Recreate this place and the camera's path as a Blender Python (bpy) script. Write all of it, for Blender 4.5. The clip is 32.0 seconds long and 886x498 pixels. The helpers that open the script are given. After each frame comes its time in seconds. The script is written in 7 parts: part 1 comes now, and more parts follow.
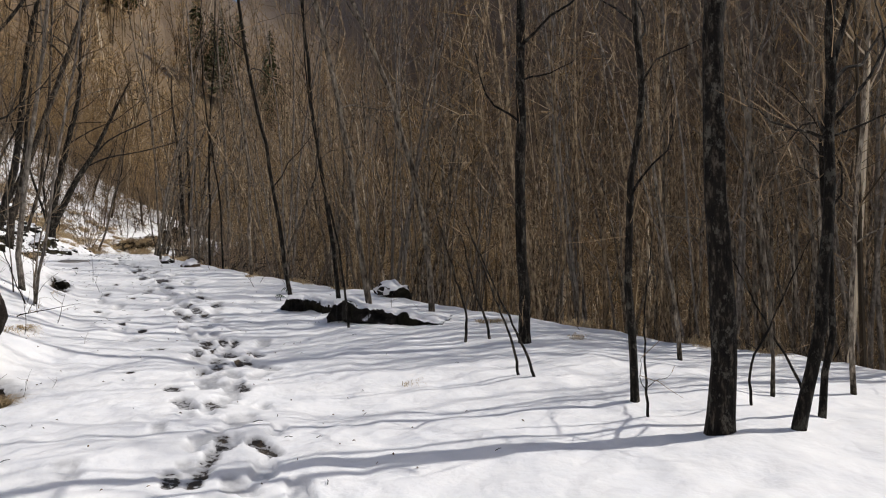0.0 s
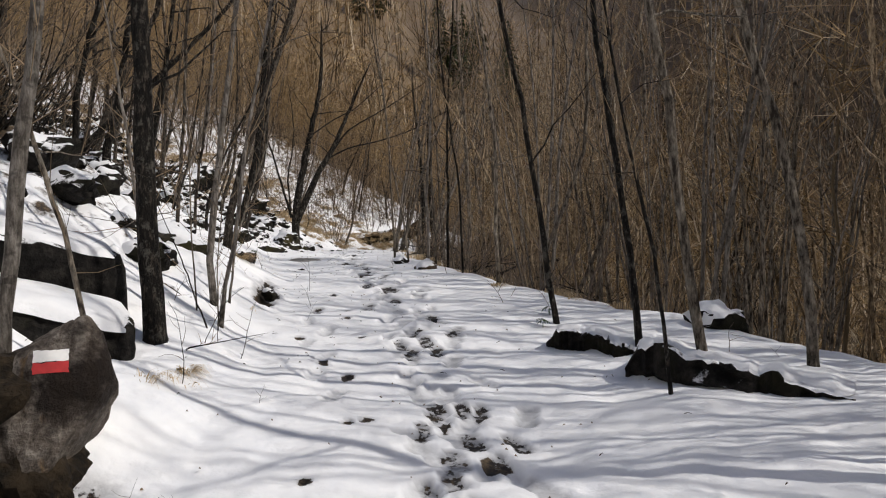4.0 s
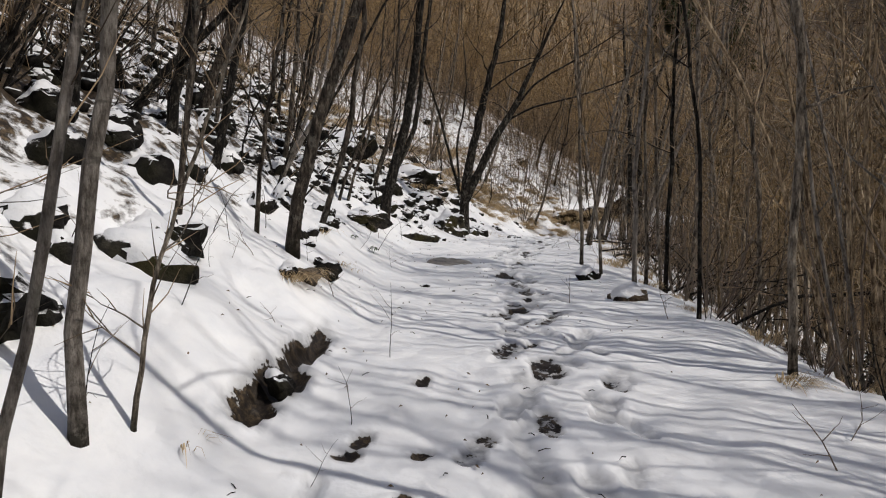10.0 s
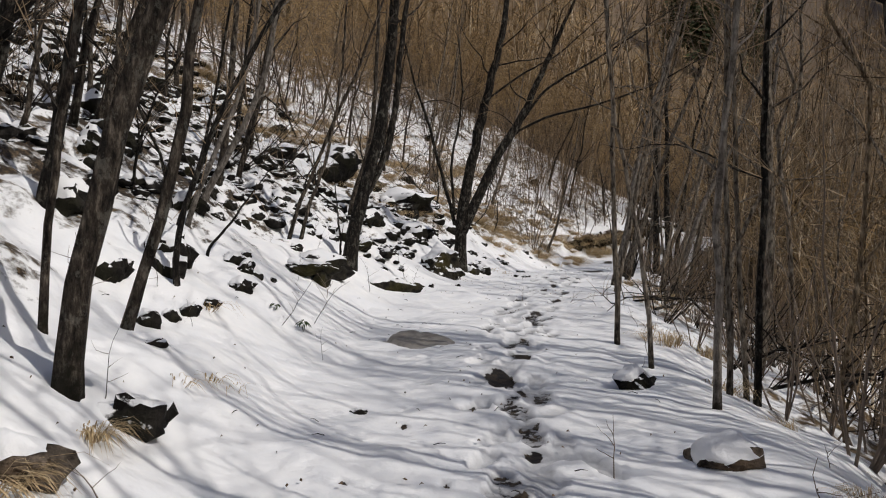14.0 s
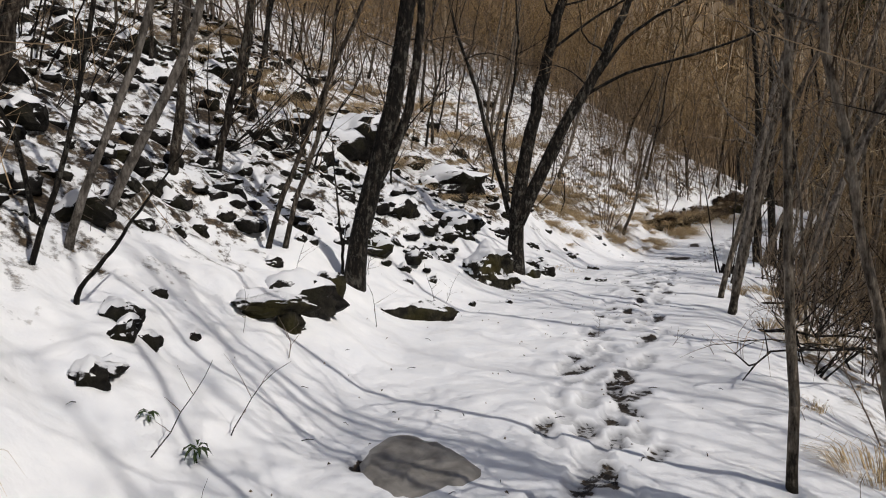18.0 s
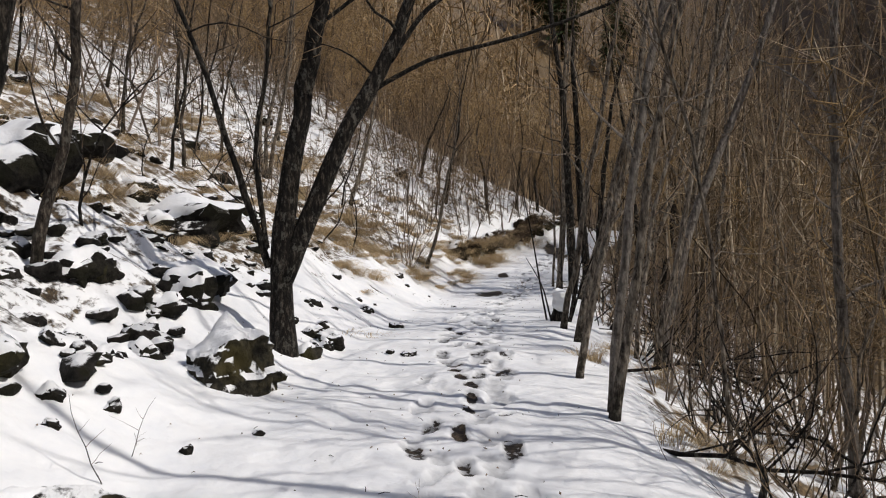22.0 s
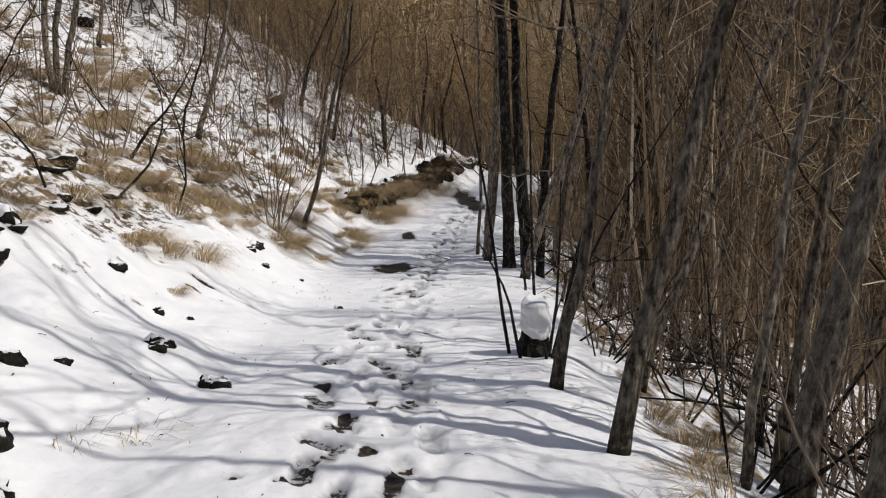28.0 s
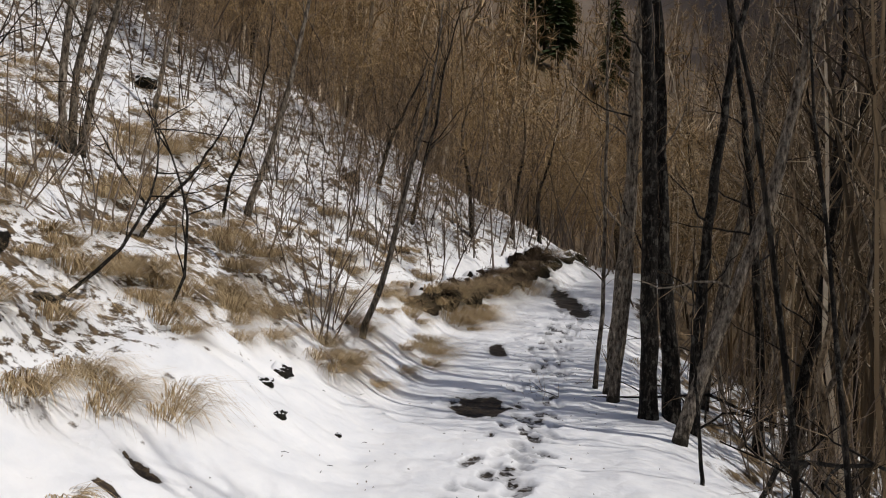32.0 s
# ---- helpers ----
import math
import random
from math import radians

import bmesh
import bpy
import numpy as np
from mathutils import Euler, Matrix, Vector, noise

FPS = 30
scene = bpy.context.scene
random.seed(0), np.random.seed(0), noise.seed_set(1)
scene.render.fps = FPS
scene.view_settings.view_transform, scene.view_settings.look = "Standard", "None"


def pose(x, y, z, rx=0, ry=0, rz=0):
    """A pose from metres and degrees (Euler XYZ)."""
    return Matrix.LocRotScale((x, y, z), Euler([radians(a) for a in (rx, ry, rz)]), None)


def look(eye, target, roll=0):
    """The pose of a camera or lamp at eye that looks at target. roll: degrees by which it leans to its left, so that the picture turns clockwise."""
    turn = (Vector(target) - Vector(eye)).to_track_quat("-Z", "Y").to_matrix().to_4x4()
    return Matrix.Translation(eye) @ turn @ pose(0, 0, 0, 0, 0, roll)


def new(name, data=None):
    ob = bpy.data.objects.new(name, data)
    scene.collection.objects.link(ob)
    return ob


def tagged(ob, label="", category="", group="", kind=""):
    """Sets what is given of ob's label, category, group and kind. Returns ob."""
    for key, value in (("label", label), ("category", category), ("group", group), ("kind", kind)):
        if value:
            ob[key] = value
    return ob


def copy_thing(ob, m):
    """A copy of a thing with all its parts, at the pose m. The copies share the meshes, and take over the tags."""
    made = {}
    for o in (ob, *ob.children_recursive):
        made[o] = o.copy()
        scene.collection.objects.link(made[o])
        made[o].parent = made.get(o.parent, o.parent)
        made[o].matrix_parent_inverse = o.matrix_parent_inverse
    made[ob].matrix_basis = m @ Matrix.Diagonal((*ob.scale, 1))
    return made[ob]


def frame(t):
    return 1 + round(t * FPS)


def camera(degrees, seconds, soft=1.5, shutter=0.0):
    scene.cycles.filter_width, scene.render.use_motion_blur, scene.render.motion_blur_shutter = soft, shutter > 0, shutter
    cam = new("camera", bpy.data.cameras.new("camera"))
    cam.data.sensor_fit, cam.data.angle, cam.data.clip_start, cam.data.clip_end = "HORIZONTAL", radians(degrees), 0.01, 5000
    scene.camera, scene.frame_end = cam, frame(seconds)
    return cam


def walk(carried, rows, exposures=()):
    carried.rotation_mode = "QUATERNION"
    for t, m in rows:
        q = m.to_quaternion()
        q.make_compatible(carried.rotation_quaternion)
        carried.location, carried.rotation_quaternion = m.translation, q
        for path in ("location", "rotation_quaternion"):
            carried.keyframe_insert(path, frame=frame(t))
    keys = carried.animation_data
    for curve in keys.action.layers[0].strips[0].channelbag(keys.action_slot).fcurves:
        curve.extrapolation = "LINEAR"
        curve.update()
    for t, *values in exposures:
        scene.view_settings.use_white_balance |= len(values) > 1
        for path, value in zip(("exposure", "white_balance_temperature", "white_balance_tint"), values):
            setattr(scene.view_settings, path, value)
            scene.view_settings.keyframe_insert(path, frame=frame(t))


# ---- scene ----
cam = camera(65.2, 32.0, soft=1.1)
PATH = [
    (0.0, pose(0.050, 0.786, 1.332, 90.29, 0.77, 1.25)),
    (0.5, pose(-0.077, 1.239, 1.343, 88.43, 1.38, 0.35)),
    (1.0, pose(-0.158, 1.699, 1.344, 87.48, 1.96, 6.38)),
    (1.5, pose(-0.258, 2.084, 1.386, 86.95, 1.81, 9.39)),
    (2.0, pose(-0.434, 2.469, 1.408, 86.17, 2.76, 12.73)),
    (2.5, pose(-0.562, 2.933, 1.425, 88.79, 2.13, 17.29)),
    (3.0, pose(-0.703, 3.297, 1.427, 87.06, 1.11, 19.17)),
    (3.5, pose(-0.894, 3.714, 1.459, 87.53, 0.84, 16.14)),
    (4.0, pose(-1.077, 4.125, 1.481, 89.83, 0.71, 20.57)),
    (4.5, pose(-1.223, 4.461, 1.479, 88.47, 1.60, 22.33)),
    (6.5, pose(-1.791, 5.837, 1.613, 87.39, 1.50, 25.45)),
    (7.0, pose(-1.913, 6.279, 1.631, 88.07, 0.90, 27.21)),
    (7.5, pose(-2.094, 6.658, 1.676, 88.66, -0.09, 29.27)),
    (8.0, pose(-2.288, 7.010, 1.710, 86.52, 0.90, 28.44)),
    (8.5, pose(-2.450, 7.437, 1.718, 86.45, -0.19, 31.90)),
    (9.0, pose(-2.631, 7.839, 1.742, 86.40, -0.48, 32.46)),
    (9.5, pose(-2.796, 8.254, 1.808, 85.09, -0.60, 29.94)),
    (10.0, pose(-2.912, 8.679, 1.890, 87.36, -1.24, 37.21)),
    (10.5, pose(-3.144, 9.025, 1.921, 88.53, -3.32, 38.94)),
    (11.0, pose(-3.329, 9.410, 2.000, 89.56, -1.65, 36.12)),
    (11.5, pose(-3.546, 9.814, 2.072, 89.57, -1.13, 37.69)),
    (12.0, pose(-3.775, 10.203, 2.090, 89.97, 0.06, 36.66)),
    (12.5, pose(-3.966, 10.591, 2.163, 90.49, -0.05, 36.48)),
    (13.0, pose(-4.141, 10.946, 2.217, 89.80, -0.60, 40.41)),
    (13.5, pose(-4.354, 11.281, 2.235, 89.43, -0.82, 38.76)),
    (15.5, pose(-5.147, 12.375, 2.522, 86.53, -0.73, 38.32)),
    (16.0, pose(-5.409, 12.800, 2.537, 86.17, -0.11, 40.10)),
    (16.5, pose(-5.602, 13.127, 2.563, 86.59, 0.40, 40.85)),
    (17.0, pose(-5.856, 13.484, 2.634, 84.99, 0.34, 36.33)),
    (17.5, pose(-6.037, 13.863, 2.661, 86.28, -0.30, 40.91)),
    (18.0, pose(-6.266, 14.159, 2.685, 86.02, -0.55, 43.77)),
    (18.5, pose(-6.534, 14.494, 2.759, 86.09, -0.56, 43.55)),
    (19.0, pose(-6.822, 14.874, 2.806, 90.18, -1.54, 49.54)),
    (19.5, pose(-7.098, 15.209, 2.834, 90.96, -3.57, 48.26)),
    (20.0, pose(-7.344, 15.621, 2.895, 89.41, -0.79, 41.39)),
    (20.5, pose(-7.557, 16.051, 2.901, 91.66, -0.88, 41.71)),
    (21.0, pose(-7.795, 16.444, 2.842, 90.35, -1.45, 35.97)),
    (21.5, pose(-8.006, 16.841, 2.876, 88.61, 0.50, 28.60)),
    (22.0, pose(-8.210, 17.294, 2.899, 87.90, 1.50, 27.21)),
    (22.5, pose(-8.451, 17.663, 2.909, 86.61, 1.59, 24.91)),
    (23.0, pose(-8.637, 18.026, 2.922, 85.97, 1.59, 22.28)),
    (23.5, pose(-8.776, 18.428, 2.935, 85.57, 1.39, 23.32)),
    (24.0, pose(-8.993, 18.830, 2.936, 86.47, 1.20, 22.11)),
    (24.5, pose(-9.157, 19.229, 2.919, 85.09, 0.89, 21.56)),
    (25.0, pose(-9.356, 19.718, 2.931, 84.76, 1.49, 21.30)),
    (25.5, pose(-9.591, 20.173, 2.907, 84.53, 0.50, 20.25)),
    (27.5, pose(-10.323, 21.654, 2.952, 80.40, 1.15, 20.91)),
    (28.0, pose(-10.484, 22.107, 2.967, 82.80, 0.69, 18.43)),
    (28.5, pose(-10.694, 22.550, 3.008, 83.59, 2.19, 18.46)),
    (29.0, pose(-10.921, 22.996, 3.016, 85.68, 0.49, 24.01)),
    (29.5, pose(-11.154, 23.332, 3.030, 87.37, -0.30, 24.32)),
    (30.0, pose(-11.419, 23.677, 3.041, 87.82, -0.20, 27.72)),
    (30.5, pose(-11.577, 24.073, 3.104, 89.10, -1.18, 32.90)),
    (31.0, pose(-11.718, 24.406, 3.066, 91.81, -3.58, 32.63)),
    (31.5, pose(-11.851, 24.978, 3.066, 90.43, -2.90, 27.79)),
    (32.0, pose(-12.009, 25.415, 3.071, 89.88, -1.90, 25.18)),
]
walk(cam, PATH, exposures=[(0.0, -0.11, 6580, 10), (2.5, -0.27, 6580, 10), (5.0, -0.14, 6580, 10), (7.5, -0.12, 6580, 10), (9.0, -0.47, 6580, 10), (10.0, -0.42, 6580, 10), (13.0, -0.45, 6580, 10), (16.0, -0.38, 6580, 10), (18.0, -0.42, 6570, 10), (20.0, -0.47, 6560, 10), (21.0, -0.26, 6560, 10), (24.0, -0.21, 6550, 10), (25.5, -0.16, 6540, 10), (28.0, -0.25, 6540, 10), (30.0, -0.46, 6530, 10), (32.0, -0.38, 6530, 10)])

# ---- light ----
SUN_DIR = Vector((0.98, 0.19, 0.0)).normalized()
SUN_ELEV = radians(46)
world = bpy.data.worlds.new("world")
scene.world = world
world.use_nodes = True
wn = world.node_tree
sky = wn.nodes.new("ShaderNodeTexSky")
sky.sky_type, sky.sun_disc = "NISHITA", False
sky.sun_elevation, sky.sun_rotation = SUN_ELEV, math.atan2(SUN_DIR.x, SUN_DIR.y)
sky.altitude, sky.air_density, sky.dust_density = 700, 1.0, 4.0
wn.nodes["Background"].inputs[1].default_value = 0.13
wn.links.new(sky.outputs[0], wn.nodes["Background"].inputs[0])
sun_data = bpy.data.lights.new("sun", "SUN")
sun_data.energy, sun_data.angle, sun_data.color = 3.4, radians(0.53), (1.0, 0.96, 0.91)
sun_ob = new("sun", sun_data)
sun_to = Vector((SUN_DIR.x * math.cos(SUN_ELEV), SUN_DIR.y * math.cos(SUN_ELEV), math.sin(SUN_ELEV)))
sun_ob.matrix_world = look(sun_to * 60, (0, 0, 0))

from mathutils.bvhtree import BVHTree

# ---- materials ----
def mat(name):
    m = bpy.data.materials.new(name)
    m.use_nodes = True
    nt = m.node_tree
    return m, nt, nt.nodes["Principled BSDF"]


def nnoise(nt, vec, scale, detail=4.0, rough=0.55):
    n = nt.nodes.new("ShaderNodeTexNoise")
    n.inputs["Scale"].default_value, n.inputs["Detail"].default_value, n.inputs["Roughness"].default_value = scale, detail, rough
    nt.links.new(vec, n.inputs["Vector"])
    return n.outputs["Fac"]


def ramp(nt, fac, stops):
    r = nt.nodes.new("ShaderNodeValToRGB")
    el = r.color_ramp.elements
    while len(el) < len(stops):
        el.new(0.5)
    for e, (p, c) in zip(el, stops):
        e.position, e.color = p, (*c, 1) if len(c) == 3 else c
    nt.links.new(fac, r.inputs[0])
    return r.outputs[0]


def mixc(nt, fac, a, b, blend="MIX"):
    n = nt.nodes.new("ShaderNodeMix")
    n.data_type, n.blend_type = "RGBA", blend
    for sock, val in ((n.inputs[0], fac), (n.inputs[6], a), (n.inputs[7], b)):
        if hasattr(val, "links"):
            nt.links.new(val, sock)
        else:
            sock.default_value = val if isinstance(val, float) else (*val, 1)
    return n.outputs[2]


def mathn(nt, op, a, b=0.0, clamp=False):
    n = nt.nodes.new("ShaderNodeMath")
    n.operation, n.use_clamp = op, clamp
    for sock, val in ((n.inputs[0], a), (n.inputs[1], b)):
        if hasattr(val, "links"):
            nt.links.new(val, sock)
        else:
            sock.default_value = val
    return n.outputs[0]


def bump(nt, bsdf, height, strength, dist):
    b = nt.nodes.new("ShaderNodeBump")
    b.inputs["Strength"].default_value, b.inputs["Distance"].default_value = strength, dist
    nt.links.new(height, b.inputs["Height"])
    nt.links.new(b.outputs[0], bsdf.inputs["Normal"])


def coords(nt, kind="Object", scale=None):
    c = nt.nodes.new("ShaderNodeTexCoord").outputs[kind]
    if scale:
        m = nt.nodes.new("ShaderNodeMapping")
        m.inputs["Scale"].default_value = scale
        nt.links.new(c, m.inputs[0])
        c = m.outputs[0]
    return c


def position(nt):
    return nt.nodes.new("ShaderNodeNewGeometry").outputs["Position"]


def normal_z(nt):
    g = nt.nodes.new("ShaderNodeNewGeometry")
    s = nt.nodes.new("ShaderNodeSeparateXYZ")
    nt.links.new(g.outputs["Normal"], s.inputs[0])
    return s.outputs[2]


def rnd(nt):
    return nt.nodes.new("ShaderNodeObjectInfo").outputs["Random"]


def make_ground():
    m, nt, b = mat("snow_ground")
    p = position(nt)
    at = nt.nodes.new("ShaderNodeAttribute")
    at.attribute_name = "bare"
    big, mid, fine = nnoise(nt, p, 0.7, 3), nnoise(nt, p, 3.2, 5, 0.6), nnoise(nt, p, 16, 4)
    tex = mathn(nt, "ADD", mathn(nt, "MULTIPLY", mid, 0.6), mathn(nt, "ADD", mathn(nt, "MULTIPLY", big, 0.25), mathn(nt, "MULTIPLY", fine, 0.15)))
    tread = nt.nodes.new("ShaderNodeAttribute")
    tread.attribute_name = "slush"
    spots = mathn(nt, "MULTIPLY", tread.outputs["Fac"], mathn(nt, "MULTIPLY", mathn(nt, "SUBTRACT", nnoise(nt, p, 15, 5, 0.65), 0.5), 1.6))
    scrub = nt.nodes.new("ShaderNodeAttribute")
    scrub.attribute_name = "scrub"
    spots = mathn(nt, "ADD", spots, mathn(nt, "MULTIPLY", scrub.outputs["Fac"], mathn(nt, "SUBTRACT", nnoise(nt, p, 7, 6, 0.7), 0.50)))
    edge = mathn(nt, "SUBTRACT", mathn(nt, "ADD", mathn(nt, "ADD", tex, spots), at.outputs["Fac"]), 1.0)
    mask = mathn(nt, "MULTIPLY", edge, 14.0, True)
    snow = ramp(nt, mid, [(0.3, (0.80, 0.81, 0.83)), (0.6, (0.88, 0.88, 0.88))])
    wet = mathn(nt, "MULTIPLY", tread.outputs["Fac"], ramp(nt, fine, [(0.3, (0.6, 0.6, 0.6)), (0.55, (1, 1, 1))]), True)
    snow = mixc(nt, mathn(nt, "MULTIPLY", wet, 0.88), snow, (0.24, 0.24, 0.245))
    grit = mathn(nt, "ADD", mathn(nt, "MULTIPLY", fine, 0.5), mathn(nt, "MULTIPLY", nnoise(nt, p, 48, 4, 0.7), 0.5))
    soil = ramp(nt, grit, [(0.40, (0.009, 0.007, 0.005)), (0.50, (0.040, 0.028, 0.017)), (0.62, (0.21, 0.15, 0.085))])
    soil = mixc(nt, mathn(nt, "MULTIPLY", ramp(nt, big, [(0.45, (0, 0, 0)), (0.6, (1, 1, 1))]), 0.5), soil, (0.035, 0.025, 0.016))
    dead = nt.nodes.new("ShaderNodeAttribute")
    dead.attribute_name = "litter"
    soil = mixc(nt, dead.outputs["Fac"], soil, ramp(nt, fine, [(0.3, (0.07, 0.046, 0.024)), (0.7, (0.27, 0.185, 0.095))]))
    soil = mixc(nt, mathn(nt, "MULTIPLY", tread.outputs["Fac"], 0.6, True), soil, (0.012, 0.010, 0.009))
    nt.links.new(mixc(nt, mask, snow, soil), b.inputs["Base Color"])
    nt.links.new(ramp(nt, mask, [(0.0, (0.75, 0.75, 0.75)), (1.0, (0.5, 0.5, 0.5))]), b.inputs["Roughness"])
    b.inputs["Specular IOR Level"].default_value = 0.25
    h = mathn(nt, "ADD", mathn(nt, "MULTIPLY", nnoise(nt, p, 6, 4, 0.5), 0.7), mathn(nt, "MULTIPLY", nnoise(nt, p, 40, 3), 0.03))
    h = mathn(nt, "ADD", h, mathn(nt, "MULTIPLY", nnoise(nt, p, 2.4, 3, 0.5), 1.5))
    h = mathn(nt, "SUBTRACT", h, mathn(nt, "MULTIPLY", mask, 0.35))
    bump(nt, b, h, 0.6, 0.06)
    return m


def make_snow():
    m, nt, b = mat("snow")
    p = position(nt)
    nt.links.new(ramp(nt, nnoise(nt, p, 4, 4), [(0.3, (0.80, 0.81, 0.83)), (0.65, (0.88, 0.88, 0.88))]), b.inputs["Base Color"])
    b.inputs["Roughness"].default_value, b.inputs["Specular IOR Level"].default_value = 0.7, 0.25
    bump(nt, b, nnoise(nt, p, 14, 5), 0.5, 0.03)
    return m


def make_bark(name, dark, mid, light, lichen=0.25, bands=0.0, foot=0.0):
    m, nt, b = mat(name)
    c = coords(nt, "Object", (9, 9, 2.6))
    o = coords(nt)
    f = nnoise(nt, c, 3.2, 7, 0.7)
    col = ramp(nt, f, [(0.40, dark), (0.54, mid), (0.68, light)])
    patch = ramp(nt, nnoise(nt, coords(nt, "Object", (1, 1, 0.6)), 13, 8, 0.75), [(0.54, (0, 0, 0)), (0.60, (1, 1, 1))])
    col = mixc(nt, mathn(nt, "MULTIPLY", patch, lichen), col, (0.27, 0.255, 0.215))
    if bands:
        band = ramp(nt, nnoise(nt, coords(nt, "Object", (7, 7, 11)), 1.3, 5), [(0.57, (0, 0, 0)), (0.66, (1, 1, 1))])
        col = mixc(nt, mathn(nt, "MULTIPLY", band, bands), col, (0.03, 0.025, 0.02))
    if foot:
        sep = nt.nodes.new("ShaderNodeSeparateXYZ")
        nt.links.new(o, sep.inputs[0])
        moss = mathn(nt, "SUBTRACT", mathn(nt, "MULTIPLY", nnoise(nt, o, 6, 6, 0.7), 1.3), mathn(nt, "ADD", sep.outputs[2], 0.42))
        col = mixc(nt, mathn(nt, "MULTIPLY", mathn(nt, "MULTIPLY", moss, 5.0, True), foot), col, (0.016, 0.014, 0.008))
    v = mathn(nt, "ADD", mathn(nt, "MULTIPLY", rnd(nt), 0.5), 0.72)
    mul = nt.nodes.new("ShaderNodeVectorMath")
    mul.operation = "SCALE"
    nt.links.new(col, mul.inputs[0])
    nt.links.new(v, mul.inputs[3])
    nt.links.new(mul.outputs[0], b.inputs["Base Color"])
    b.inputs["Roughness"].default_value, b.inputs["Specular IOR Level"].default_value = 0.85, 0.2
    bump(nt, b, mathn(nt, "ADD", nnoise(nt, c, 5, 6, 0.7), mathn(nt, "MULTIPLY", nnoise(nt, o, 22, 5, 0.7), 0.5)), 1.0, 0.04)
    return m


def make_twig(name, a, bb, pale=None):
    m, nt, b = mat(name)
    isl = nt.nodes.new("ShaderNodeNewGeometry").outputs["Random Per Island"]
    nt.links.new(ramp(nt, isl, [(0.0, a), (0.8, bb), (0.84, pale)] if pale else [(0.0, a), (1.0, bb)]), b.inputs["Base Color"])
    b.inputs["Roughness"].default_value, b.inputs["Specular IOR Level"].default_value = 0.75, 0.25
    return m


def make_rock(name, dark, light, moss, snowy=False, hold=1.34):
    m, nt, b = mat(name)
    p = coords(nt)
    f, big = nnoise(nt, p, 9, 7, 0.65), nnoise(nt, p, 2.2, 4)
    col = ramp(nt, f, [(0.38, dark), (0.5, tuple(0.35 * q for q in light)), (0.66, light)])
    col = mixc(nt, mathn(nt, "MULTIPLY", ramp(nt, big, [(0.5, (0, 0, 0)), (0.62, (1, 1, 1))]), 0.7), col, moss)
    if snowy:
        lie = mathn(nt, "ADD", normal_z(nt), mathn(nt, "MULTIPLY", nnoise(nt, position(nt), 7, 6, 0.65), 1.3))
        col = mixc(nt, mathn(nt, "MULTIPLY", mathn(nt, "SUBTRACT", lie, hold), 9.0, True), col, (0.84, 0.845, 0.855))
    nt.links.new(col, b.inputs["Base Color"])
    b.inputs["Roughness"].default_value, b.inputs["Specular IOR Level"].default_value = 0.85, 0.15
    bump(nt, b, mathn(nt, "ADD", f, mathn(nt, "MULTIPLY", nnoise(nt, p, 30, 5), 0.4)), 0.9, 0.05)
    return m


def make_boulder():
    """Dark stone with rusty streaks running down and pale worn patches."""
    m, nt, b = mat("rock_stained")
    p = coords(nt)
    f, big = nnoise(nt, p, 11, 7, 0.68), nnoise(nt, p, 2.6, 5, 0.6)
    stretch = nt.nodes.new("ShaderNodeMapping")
    stretch.inputs["Scale"].default_value = (9, 9, 1.6)
    nt.links.new(p, stretch.inputs["Vector"])
    run = nnoise(nt, stretch.outputs[0], 1.0, 5, 0.6)
    worn = ramp(nt, f, [(0.36, (0.035, 0.027, 0.021)), (0.5, (0.12, 0.10, 0.083)), (0.66, (0.27, 0.24, 0.205))])
    col = mixc(nt, ramp(nt, big, [(0.46, (0, 0, 0)), (0.58, (1, 1, 1))]), worn, (0.016, 0.012, 0.010))
    col = mixc(nt, mathn(nt, "MULTIPLY", ramp(nt, run, [(0.52, (0, 0, 0)), (0.64, (1, 1, 1))]), 0.8), col, (0.020, 0.014, 0.010))
    col = mixc(nt, mathn(nt, "MULTIPLY", ramp(nt, run, [(0.30, (1, 1, 1)), (0.40, (0, 0, 0))]), 0.6), col, (0.20, 0.125, 0.055))
    nt.links.new(col, b.inputs["Base Color"])
    b.inputs["Roughness"].default_value, b.inputs["Specular IOR Level"].default_value = 0.85, 0.15
    bump(nt, b, mathn(nt, "ADD", f, mathn(nt, "MULTIPLY", nnoise(nt, p, 30, 5), 0.4)), 0.9, 0.05)
    return m


def make_plain(name, col, rough=0.6, var=0.25, scale=20):
    m, nt, b = mat(name)
    lo = tuple(c * (1 - var) for c in col)
    nt.links.new(ramp(nt, nnoise(nt, coords(nt), scale, 5), [(0.3, lo), (0.7, col)]), b.inputs["Base Color"])
    b.inputs["Roughness"].default_value = rough
    return m


M_GROUND, M_SNOW = make_ground(), make_snow()
M_BARK = make_bark("bark_dark", (0.004, 0.003, 0.0025), (0.015, 0.012, 0.009), (0.11, 0.09, 0.07), 0.32)
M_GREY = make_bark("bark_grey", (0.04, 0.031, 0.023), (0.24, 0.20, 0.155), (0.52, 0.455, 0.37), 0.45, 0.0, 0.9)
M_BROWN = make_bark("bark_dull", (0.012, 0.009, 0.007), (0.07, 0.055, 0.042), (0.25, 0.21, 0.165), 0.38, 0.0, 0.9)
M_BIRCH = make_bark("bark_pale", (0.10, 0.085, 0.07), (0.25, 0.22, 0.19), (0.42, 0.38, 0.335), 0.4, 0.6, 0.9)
M_LIMB = make_twig("limb", (0.07, 0.052, 0.038), (0.24, 0.19, 0.15))
M_TWIG = make_twig("twig", (0.04, 0.027, 0.016), (0.46, 0.33, 0.20))
